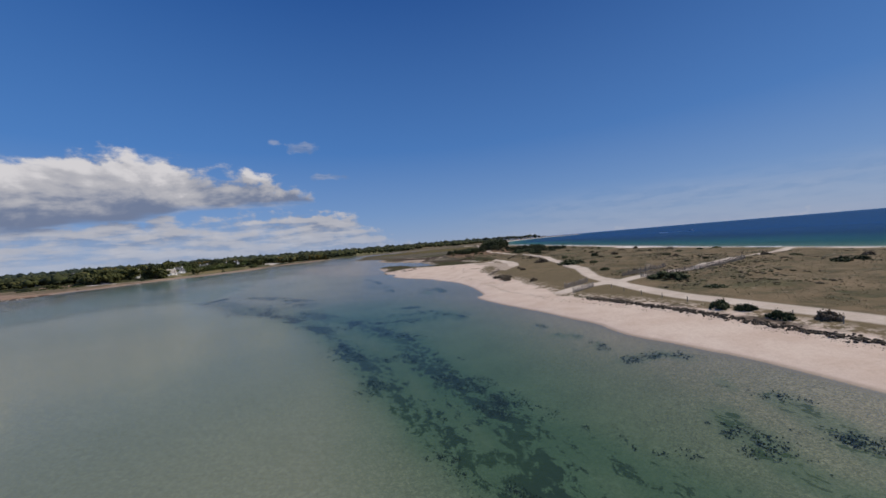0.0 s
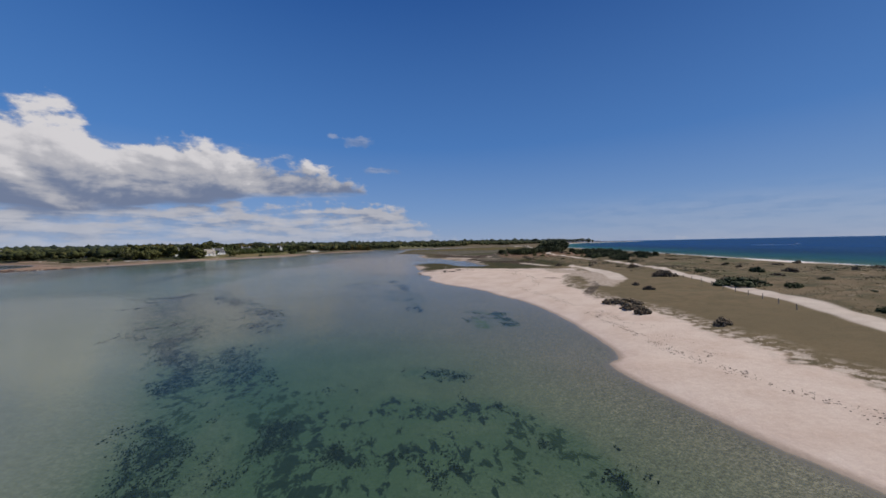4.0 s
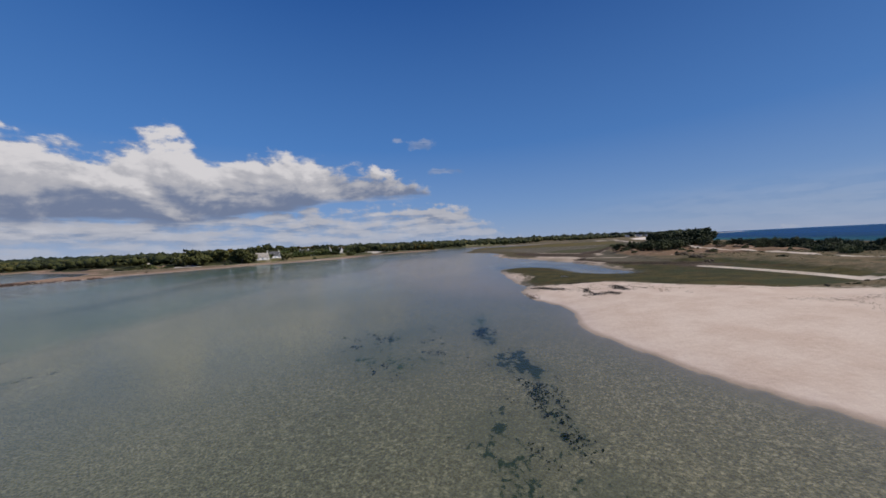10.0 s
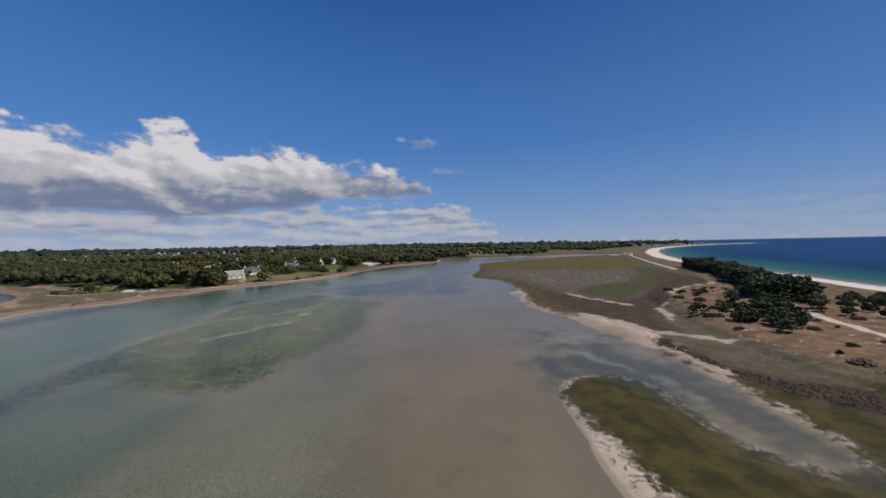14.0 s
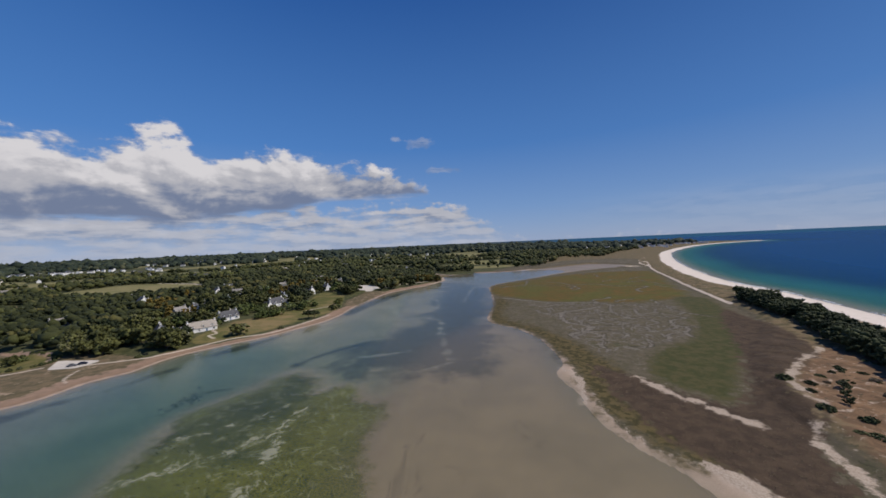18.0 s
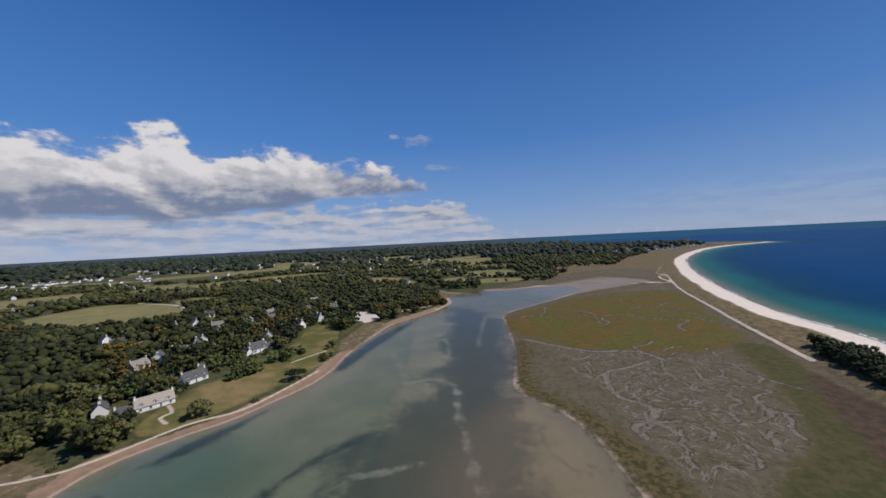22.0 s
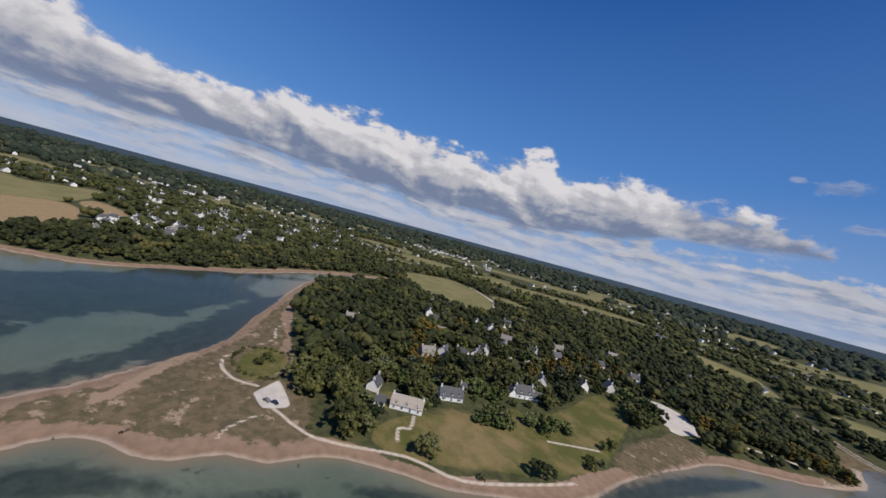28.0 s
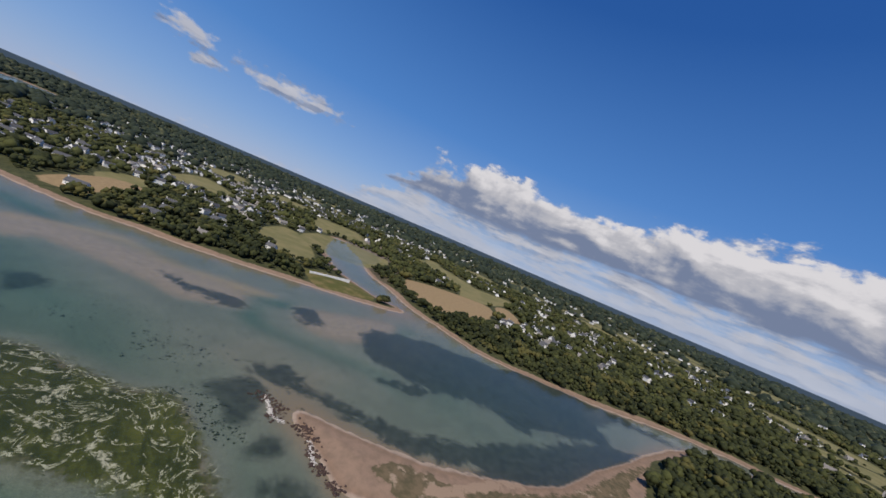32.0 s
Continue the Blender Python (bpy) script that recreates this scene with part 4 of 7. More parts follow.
    col = cover(col, "sward", n.mix(n.step(n.attr("turf"), 0.0, 2.5), col, blend(0.35, 0.65, big, n.mix(n.step(fine, 0.35, 0.65), n.mix(n.step(n.noise(0.35, 6, 0.7, pos), 0.42, 0.60), (0.165, 0.124, 0.066), (0.104, 0.088, 0.045)), (0.132, 0.096, 0.050)), (0.122, 0.094, 0.049))), 0.5, 0.8)
    fray = n.math("MULTIPLY", n.step(n.attr("turf"), 4.5, 0.5), n.step(n.noise(0.9, 6, 0.72, pos), 0.47, 0.56))
    col = n.mix(n.math("MULTIPLY", n.math("MULTIPLY", fray, n.step(n.attr("turf"), -1.5, 0.5)), n.math("SUBTRACT", 1.0, n.attr("west"))), col, (0.46, 0.38, 0.30))
    dry = blend(0.4, 0.6, mid, (0.196, 0.118, 0.066), (0.128, 0.080, 0.046))
    dry = n.mix(n.step(n.noise(0.5, 6, 0.7, pos), 0.56, 0.66), dry, (0.075, 0.062, 0.036))
    dry = n.mix(n.step(n.noise(0.26, 7, 0.74, pos, 0.6), 0.56, 0.63), dry, (0.36, 0.275, 0.205))
    col = cover(col, "dry", dry, 6.0, 2.0)
    heath = blend(0.4, 0.62, mid, (0.150, 0.112, 0.066), (0.090, 0.076, 0.042))
    heath = n.mix(n.step(n.noise(0.12, 6, 0.7, pos), 0.57, 0.64), heath, (0.30, 0.225, 0.155))
    col = cover(col, "heath", heath, 5.0, 1.2)
    # marsh
    m1 = blend(0.40, 0.60, mid, (0.112, 0.091, 0.062), (0.084, 0.071, 0.046))
    m1 = n.mix(n.step(fine, 0.5, 0.66), m1, (0.085, 0.078, 0.040))
    m1 = n.mix(n.step(n.noise(0.075, 7, 0.7, pos, 0.6), 0.52, 0.62), m1, blend(0.4, 0.6, mid, (0.088, 0.072, 0.036), (0.066, 0.064, 0.030)))
    m1 = n.mix(n.step(n.noise(0.30, 7, 0.74, pos, 1.0), 0.55, 0.62), m1, (0.052, 0.048, 0.026))
    m1 = n.mix(n.step(n.noise(0.6, 6, 0.75, pos), 0.58, 0.64), m1, (0.165, 0.142, 0.105))
    col = cover(col, "marsh", m1, 3.0, 1.0)
    rusty = blend(0.36, 0.62, n.noise(0.11, 7, 0.7, pos, 0.8), (0.128, 0.074, 0.020), (0.080, 0.070, 0.016))
    rusty = n.mix(n.step(n.noise(0.45, 5, 0.7, pos), 0.52, 0.68), rusty, (0.052, 0.048, 0.022))
    rusty = n.mix(n.step(n.noise(0.022, 6, 0.65, pos), 0.46, 0.60), rusty, blend(0.4, 0.6, mid, (0.070, 0.070, 0.016), (0.098, 0.084, 0.022)))
    col = cover(col, "olive", rusty, 16.0, 6.0, n.noise(0.05, 7, 0.7, pos))
    col = cover(col, "rim", blend(0.42, 0.58, n.noise(0.35, 6, 0.7, pos), (0.046, 0.040, 0.016), (0.105, 0.080, 0.034)), 12.0, 4.0, n.noise(0.14, 7, 0.7, pos))
    col = cover(col, "green", blend(0.38, 0.62, mid, (0.046, 0.050, 0.017), (0.072, 0.064, 0.026)), 7.0, 2.5)
    sward = blend(0.38, 0.60, mid, (0.034, 0.032, 0.010), (0.068, 0.056, 0.016))
    sward = n.mix(n.step(big, 0.5, 0.62), sward, (0.034, 0.038, 0.012))
    sward = n.mix(n.step(n.noise(0.09, 6, 0.65, n.scaled(pos, (1.3, 0.6, 1.0))), 0.54, 0.66), sward, (0.060, 0.040, 0.013))
    strand = n.math("MULTIPLY", n.step(n.math("ABSOLUTE", n.math("SUBTRACT", n.attr("tongue"), -2.2)), 6.0, 1.5), n.step(n.noise(0.55, 8, 0.78, pos, 0.6), 0.53, 0.58))
    col = n.mix(n.math("MULTIPLY", strand, n.step(z, 0.05, 0.25, 0.0, 0.8)), col, blend(0.4, 0.6, fine, (0.072, 0.064, 0.030), (0.115, 0.090, 0.055)))
    col = cover(col, "tongue", sward, 5.4, 0.8, n.noise(0.34, 8, 0.76, pos))
    brown = blend(0.38, 0.62, mid, (0.050, 0.034, 0.023), (0.078, 0.053, 0.034))
    brown = n.mix(n.step(fine, 0.52, 0.68), brown, (0.052, 0.040, 0.024))
    col = cover(col, "brown", brown, 7.0, 1.5)
    col = cover(col, "sandy", n.mix(n.attr("west"), blend(0.4, 0.6, fine, (0.42, 0.345, 0.27), (0.30, 0.235, 0.175)), (0.29, 0.205, 0.140)), 6.5, 0.9, n.noise(0.16, 6, 0.7, pos))
    # shade under the creek banks, painted as a dark rim
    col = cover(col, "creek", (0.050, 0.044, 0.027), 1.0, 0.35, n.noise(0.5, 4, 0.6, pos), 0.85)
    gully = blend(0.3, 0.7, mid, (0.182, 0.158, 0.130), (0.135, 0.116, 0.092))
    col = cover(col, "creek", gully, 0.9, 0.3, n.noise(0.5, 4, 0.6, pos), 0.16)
    rill = n.math("ABSOLUTE", n.math("SUBTRACT", n.noise(0.050, 4, 0.55, pos, 1.8), 0.5))
    zone = n.math("MULTIPLY", n.math("MULTIPLY", n.step(n.attr("olive"), -2.0, -8.0), n.step(n.attr("green"), -2.0, -9.0)), n.math("MULTIPLY", n.step(n.attr("marsh"), 12.0, 20.0), n.math("MULTIPLY", n.step(n.attr("brown"), -4.0, -12.0), n.math("MULTIPLY", n.step(py_, 395.0, 412.0), n.step(px_, 70.0, 84.0)))))
    # shadowed rill edges put into the colour, around the pale mud
    col = n.mix(n.math("MULTIPLY", n.math("MULTIPLY", n.step(rill, 0.030, 0.022), zone), 0.7), col, (0.052, 0.044, 0.030))
    col = n.mix(n.math("MULTIPLY", n.math("MULTIPLY", n.step(rill, 0.019, 0.014), zone), 0.9), col, gully)
    flat = blend(0.38, 0.62, n.noise(0.05, 6, 0.65, n.scaled(pos, (0.5, 1.4, 1.0))), (0.235, 0.192, 0.152), (0.165, 0.138, 0.108))
    col = cover(col, "flat", flat, 12.0, 5.0)
    # farmland, gardens, ways
    grass = blend(0.35, 0.65, big, (0.205, 0.176, 0.080), (0.150, 0.142, 0.058))
    col = cover(col, "field", grass, 2.0, 1.5)
    col = cover(col, "stubble", blend(0.3, 0.7, mid, (0.30, 0.215, 0.115), (0.24, 0.17, 0.09)), 2.0, 1.5)
    lawn = blend(0.40, 0.66, n.noise(0.07, 6, 0.65, pos), (0.084, 0.086, 0.025), (0.165, 0.130, 0.054))
    col = cover(col, "lawn", lawn, 2.0, 0.8)
    col = cover(col, "drylawn", blend(0.35, 0.62, n.noise(0.09, 6, 0.65, pos), (0.125, 0.112, 0.042), (0.205, 0.150, 0.070)), 7.0, 4.0, n.noise(0.09, 5, 0.6, pos))
    col = cover(col, "path", blend(0.35, 0.65, mid, (0.54, 0.46, 0.375), (0.44, 0.365, 0.29)), 0.5, 0.45, None, 0.1)
    col = cover(col, "scarp", blend(0.4, 0.6, fine, (0.048, 0.036, 0.027), (0.10, 0.075, 0.052)), 0.9, 0.25)
    col = cover(col, "gravel", blend(0.3, 0.7, mid, (0.54, 0.49, 0.43), (0.44, 0.40, 0.35)), 0.8, 0.4)
    col = n.mix(0.22, col, n.mix(fine, (0.25, 0.25, 0.25), (0.95, 0.95, 0.95)), "OVERLAY")
    col = n.mix(0.16, col, n.mix(tiny, (0.2, 0.2, 0.2), (0.95, 0.95, 0.95)), "OVERLAY")
    wetrough = n.step(z, 0.1, 0.5, 0.55, 0.95)
    hgt = n.math("ADD", n.math("MULTIPLY", fine, 0.7), n.math("MULTIPLY", mid, 1.2))
    finish(n, out, col, wetrough, hgt, 0.55, 0.16, spec=0.15)
    return m


def water_material():
    m, n, out = material("water")
    pos = n.add("ShaderNodeNewGeometry").outputs["Position"]
    d = n.attr("depth")
    far = n.attr("open")
    ripple = n.noise(1.4, 3, 0.55, pos)
    swell = n.noise(0.17, 4, 0.6, n.scaled(pos, (1.0, 0.55, 1.0)))
    bump = n.add("ShaderNodeBump", {"Strength": 0.25, "Distance": 0.10, "Height": n.math("ADD", ripple, n.math("MULTIPLY", swell, n.math("ADD", 0.6, n.math("MULTIPLY", far, 5.0))))})
    # light lost on the way down, and light sent back by the water itself
    clear = n.add("ShaderNodeBsdfTransparent", {0: n.mix(n.step(d, 0.0, 2.4), (0.94, 0.965, 0.94), (0.40, 0.72, 0.66))})
    body = n.mix(n.step(d, 0.3, 2.6), (0.086, 0.116, 0.092), (0.072, 0.158, 0.148))
    deep = n.mix(n.step(n.math("ADD", n.attr("out"), n.math("MULTIPLY", n.math("SUBTRACT", n.noise(0.006, 4, 0.6, pos), 0.5), 90.0)), 8.0, 95.0), (0.028, 0.250, 0.325), (0.004, 0.052, 0.165))
    body = n.mix(far, body, deep)
    mud = n.step(n.math("ADD", n.attr("mud"), n.math("MULTIPLY", n.math("SUBTRACT", swell, 0.5), 20.0)), -25.0, 10.0)
    body = n.mix(mud, body, n.mix(n.noise(0.03, 5, 0.6, pos), (0.16, 0.136, 0.094), (0.25, 0.202, 0.136)))
    back = n.add("ShaderNodeBsdfDiffuse", {0: body})
    haze = n.math("MAXIMUM", n.math("SUBTRACT", 1.0, n.math("EXPONENT", n.math("MULTIPLY", d, -0.13))), n.math("MULTIPLY", mud, 0.30))
    under = n.add("ShaderNodeMixShader", {0: haze, 1: clear.outputs[0], 2: back.outputs[0]})
    gloss = n.add("ShaderNodeBsdfGlossy", {0: (0.92, 0.95, 1.0), "Roughness": 0.12, "Normal": bump.outputs[0]})
    fres = n.add("ShaderNodeFresnel", {"IOR": 1.33, "Normal": bump.outputs[0]}).outputs[0]
    top = n.add("ShaderNodeMixShader", {0: n.math("MULTIPLY", fres, n.math("SUBTRACT", 0.60, n.math("MULTIPLY", far, 0.50))), 1: under.outputs[0], 2: gloss.outputs[0]})
    n.to(out.inputs[0], top.outputs[0])
    return m


# eelgrass on the bed of the channel: bands and scattered fields (line, half width, weight)
EEL_BANDS = [([(-43, 152), (-40, 146), (-34, 132), (-26, 117), (-17.5, 101)], 3.4, 1.0), ([(-17.5, 101), (-11, 90), (-8, 83), (-4.5, 76), (-0.7, 62.5), (1.3, 54)], 1.5, 1.0),
             ([(1.3, 54), (2.9, 46), (4.6, 35), (6, 29), (7.1, 23.7), (8.6, 19.5), (10, 15.5), (12, 4), (14, -20)], 1.4, 1.15), ([(3.5, 75.7), (6.7, 62), (9.6, 54), (10.1, 47), (10.2, 41)], 1.9, 1.1),
             ([(10.2, 41), (10.8, 35), (12, 29), (12.2, 23.5), (11, 19.5), (10.6, 15)], 1.8, 1.2), ([(6.3, 50), (5.3, 45), (6, 41)], 0.8, 0.6), ([(-28, 144), (-18, 130), (-11.3, 119), (-7.2, 109), (-6.4, 103)], 2.4, 0.62),
             ([(-7.5, 94), (-1, 81), (3, 74), (6.6, 67.5), (7.8, 64)], 2.0, 0.7), ([(2.8, 78), (6.5, 73), (9.7, 70), (12, 67.7), (15.4, 67), (18, 66)], 2.8, 0.6), ([(14.2, 81.2), (18.4, 78.7)], 0.7, 0.8),
             ([(11.4, 75), (14.5, 72.6), (18.4, 72), (20.7, 69), (21.6, 65.5), (21.8, 61)], 1.1, 1.0), ([(13.4, 24), (14.8, 19), (16.2, 15.5), (17.5, 12)], 1.7, 0.42), ([(27.9, 28.9), (30, 28.6), (32, 27.9), (32.6, 26)], 0.6, 0.62),
             ([(30.5, 22.2), (29.6, 19.8)], 0.4, 0.4), ([(30.2, 17), (29.1, 14.2), (27.5, 11.4)], 1.0, 0.8), ([(24.5, 15.4), (22.9, 12.7), (22.6, 10.6), (23.6, 8.5)], 0.9, 0.75), ([(29.1, 48.2), (29, 44.6)], 0.4, 0.4),
             ([(27.9, 41), (29.6, 38.6)], 0.6, 0.8), ([(29.2, 35), (28.8, 32.6)], 0.5, 0.45), ([(25.6, 18), (24, 16.2)], 0.8, 0.7), ([(26.6, 106.8), (28.8, 104), (30.6, 102.2)], 0.75, 0.95), ([(25.9, 101.2), (25.8, 98.6), (25.6, 95.5)], 0.9, 1.15),
             ([(29, 100.2), (29.7, 97.5), (29.3, 95)], 0.9, 0.85), ([(17.5, 153), (17.4, 144), (17.8, 137.5)], 0.6, 0.62), ([(18.2, 134), (18.6, 131), (19, 126.5)], 0.9, 0.85), ([(6.2, 128), (7.4, 124.5)], 0.5, 0.5), ([(9.5, 133), (10.4, 130)], 0.5, 0.35), ([(18.4, 124.8), (17.6, 123), (19.2, 121.8), (17.4, 115), (17.2, 109.5)], 0.9, 0.95),
             ([(16.7, 171), (15.1, 164.5), (15.5, 158.5), (16.8, 154.8), (17.6, 152)], 0.65, 1.3), ([(16.6, 151), (17.4, 149), (17.9, 147.6)], 1.2, 1.6), ([(13.6, 140), (14, 130), (14.6, 125), (16.2, 123)], 1.6, 0.5),
             ([(-27.6, 142.4), (-28, 145.4), (-30.2, 152)], 1.1, 0.8), ([(31, 126.4), (31.4, 125)], 0.4, 0.4), ([(6, 164), (3.6, 155), (8, 151)], 3.0, 0.30), ([(-113, 369), (-112, 378), (-108.5, 385), (-100, 388)], 1.3, 0.7), ([(-88, 268), (-84, 250), (-80, 228), (-78, 200)], 5.0, 0.7)]


def eel_field(x, y):
    out = np.full(x.shape, -1.0)
    for pts, half, weight in EEL_BANDS:
        d = line_distance(smooth(pts, False, 3), x, y)
        out = np.maximum(out, -1 + (1 + weight) * np.exp(-((d / (half * 1.6)) ** 2)))
    return out


GROUND_X = spaced((-450, -235, 5.5), (-235, 20, 2.1), (20, 110, 1.2), (110, 262, 1.6), (262, 470, 3.6))
GROUND_Y = spaced((-20, 262, 1.3), (262, 620, 1.6), (620, 750, 2.3), (750, 900, 4.0))
gx, gy = np.meshgrid(GROUND_X, GROUND_Y)
S = survey(gx, gy)
S["eel"] = eel_field(gx, gy)
S["west"] = ((gx < -20) | ((gy > 900) & ((S["sea"] < -300) | (gx < 150)))).astype(float)
KEEP = ("algae", "mud", "dark", "beds", "path", "sandy", "creek", "marsh", "tongue", "brown", "green", "olive", "field", "stubble", "lawn", "gravel", "heath", "flat", "dry", "sward", "scarp", "pale", "drylawn", "turf", "eel", "west", "shoal", "runs", "trough", "rim", "sea", "bars")
ground = sheet("ground", GROUND_X, GROUND_Y, S["z"], {k: S[k] for k in KEEP}, ground_material())
tagged(ground, "sandy shore, dune turf, salt marsh and wooded farmland", "ground", kind="structure")

WATER_X, WATER_Y = spaced((-235, 110, 4.5), (110, 400, 6.0)), spaced((-20, 620, 4.5), (620, 900, 8.0))
wx, wy = np.meshgrid(WATER_X, WATER_Y)
SW = survey(wx, wy)
sea_open = np.clip((SW["sea"] + 6) / 14, 0, 1)
water = sheet("water", WATER_X, WATER_Y, np.zeros(wx.shape), {"depth": SW["depth"], "open": sea_open, "out": SW["sea"], "mud": SW["mud_east"]}, water_material())
tagged(water, "clear shallow tidal water turning deep blue offshore", "water", kind="structure")


class Terrain:
    """Heights and distances anywhere, read from the ground sheet."""

    def __call__(self, key, x, y):
        x, y = np.asarray(x, float), np.asarray(y, float)
        i = np.clip(np.searchsorted(GROUND_X, x) - 1, 0, len(GROUND_X) - 2)
        j = np.clip(np.searchsorted(GROUND_Y, y) - 1, 0, len(GROUND_Y) - 2)
        u = np.clip((x - GROUND_X[i]) / (GROUND_X[i + 1] - GROUND_X[i]), 0, 1)
        v = np.clip((y - GROUND_Y[j]) / (GROUND_Y[j + 1] - GROUND_Y[j]), 0, 1)
        g = S[key]
        return (g[j, i] * (1 - u) + g[j, i + 1] * u) * (1 - v) + (g[j + 1, i] * (1 - u) + g[j + 1, i + 1] * u) * v


terrain = Terrain()


# ---- helpers for things ----
def part(name, bm, mat, parent, label=""):
    """Links a bmesh as one mesh object under a thing or a part."""
    me = bpy.data.meshes.new(name)
    bm.to_mesh(me)
    bm.free()
    return mesh_part(name, me, mat, parent, label)


def mesh_part(name, me, mat, parent, label=""):
    if mat is not None and not me.materials:
        me.materials.append(mat)
    ob = new(name, me)
    if parent is not None:
        ob.parent = parent
    if label:
        ob["label"] = label
    return ob


def thing(name, label, category, m=None, group="", kind=""):
    ob = new(name)
    ob.empty_display_size = 0.5
    if m is not None:
        ob.matrix_world = m
    return tagged(ob, label, category, group, kind)


def array_mesh(name, co, faces, smooth_faces=False):
    """A mesh from arrays: faces all with the same number of corners."""
    me = bpy.data.meshes.new(name)
    faces = np.asarray(faces, np.int64)
    k = faces.shape[1]
    me.vertices.add(len(co))
    me.vertices.foreach_set("co", np.asarray(co, np.float32).ravel())
    me.loops.add(faces.size)
    me.loops.foreach_set("vertex_index", faces.ravel().astype(np.int32))
    me.polygons.add(len(faces))
    me.polygons.foreach_set("loop_start", (np.arange(len(faces)) * k).astype(np.int32))
    if smooth_faces:
        me.polygons.foreach_set("use_smooth", np.ones(len(faces), bool))
    me.update(calc_edges=True)
    return me


def box(bm, x0, y0, z0, x1, y1, z1, bevel=0.0):
    m = Matrix.LocRotScale(((x0 + x1) / 2, (y0 + y1) / 2, (z0 + z1) / 2), None, (abs(x1 - x0), abs(y1 - y0), abs(z1 - z0)))
    made = bmesh.ops.create_cube(bm, size=1.0, matrix=m)
    if bevel:
        edges = list({e for v in made["verts"] for e in v.link_edges})
        bmesh.ops.bevel(bm, geom=edges, offset=bevel, segments=1, affect="EDGES")
    return bm


def tube(bm, points, radii, sides=6):
    """A tapered limb along a line of points."""
    rings = []
    for i, (p, r) in enumerate(zip(points, radii)):
        p = Vector(p)
        a = Vector(points[min(i + 1, len(points) - 1)]) - Vector(points[max(i - 1, 0)])
        q = a.to_track_quat("Z", "Y")
        rings.append([bm.verts.new(p + q @ Vector((r * math.cos(6.2832 * k / sides), r * math.sin(6.2832 * k / sides), 0))) for k in range(sides)])
    for a, b in zip(rings[:-1], rings[1:]):
        for k in range(sides):
            bm.faces.new((a[k], a[(k + 1) % sides], b[(k + 1) % sides], b[k]))
    bm.faces.new(rings[-1])
    bm.faces.new(rings[0][::-1])
    return bm


def leaf_material(name, dark, light, odd=None):
    m, n, out = material(name)
    pos = n.add("ShaderNodeNewGeometry")
    rnd = n.add("ShaderNodeObjectInfo").outputs["Random"]
    isl = pos.outputs["Random Per Island"]
    v = n.math("ADD", n.math("MULTIPLY", rnd, 0.45), n.math("ADD", n.math("MULTIPLY", isl, 0.35), n.math("MULTIPLY", n.noise(0.9, 4, 0.6, pos.outputs["Position"]), 0.3)))
    v = n.math("ADD", v, n.math("MULTIPLY", n.math("SUBTRACT", n.noise(0.014, 4, 0.65, pos.outputs["Position"]), 0.5), 0.9))
    col = n.mix(n.step(v, 0.22, 0.95), dark, light)
    col = n.mix(n.math("MULTIPLY", n.step(n.math("ADD", n.math("MULTIPLY", rnd, 0.7), n.math("MULTIPLY", isl, 0.3)), 0.78, 0.90), 0.55), col, (light[0] * 1.15, light[1] * 1.1, light[1] * 0.72))
    if odd:
        col = n.mix(n.step(n.noise(0.03, 2, 0.5, pos.outputs["Position"]), 0.60, 0.66), col, odd)
    b = n.add("ShaderNodeBsdfPrincipled", {"Base Color": col, "Roughness": 0.75, "Specular IOR Level": 0.15})
    bump = n.add("ShaderNodeBump", {"Strength": 0.6, "Distance": 0.35, "Height": n.noise(2.5, 4, 0.7, pos.outputs["Position"])})
    n.to(b.inputs["Normal"], bump.outputs[0])
    n.to(out.inputs[0], b.outputs[0])
    return m


def plain_material(name, a, b, scale=1.5, rough=0.85, bump=0.3, spec=0.25, metal=0.0, stretch=(1, 1, 1)):
    m, n, out = material(name)
    tc = n.add("ShaderNodeTexCoord").outputs["Object"]
    vec = n.scaled(tc, stretch)
    f1, f2 = n.noise(scale, 5, 0.6, vec), n.noise(scale * 9, 3, 0.6, vec)
    rnd = n.add("ShaderNodeObjectInfo").outputs["Random"]
    f = n.math("ADD", n.math("MULTIPLY", f1, 0.6), n.math("ADD", n.math("MULTIPLY", f2, 0.25), n.math("MULTIPLY", rnd, 0.15)))
    col = n.mix(n.step(f, 0.3, 0.7), a, b)
    finish(n, out, col, rough, f2, bump, 0.03, metal, spec)
    return m


LEAF_OAK = leaf_material("oak_leaves", (0.032, 0.037, 0.013), (0.120, 0.122, 0.037))
LEAF_DARK = leaf_material("evergreen_leaves", (0.014, 0.021, 0.009), (0.050, 0.060, 0.024))
LEAF_GREY = leaf_material("willow_leaves", (0.075, 0.085, 0.048), (0.185, 0.195, 0.125))
LEAF_PALE = leaf_material("pale_leaves", (0.055, 0.074, 0.022), (0.150, 0.172, 0.055))
LEAF_GOLD = leaf_material("golden_leaves", (0.085, 0.064, 0.014), (0.215, 0.150, 0.032))
LEAF_PINE = leaf_material("pine_needles", (0.022, 0.030, 0.012), (0.088, 0.098, 0.038))
LEAF_FAR = leaf_material("wood_leaves", (0.018, 0.023, 0.009), (0.090, 0.096, 0.030), (0.094, 0.086, 0.027))
# distance haze painted into the leaf colour of the horizon woods
LEAF_HAZY = leaf_material("hazy_distant_leaves", (0.020, 0.029, 0.019), (0.062, 0.076, 0.045), (0.085, 0.088, 0.045))
LEAF_SWARD = leaf_material("sward_blades", (0.028, 0.027, 0.009), (0.052, 0.046, 0.015))
LEAF_GORSE = leaf_material("gorse_leaves", (0.040, 0.050, 0.020), (0.110, 0.118, 0.045))
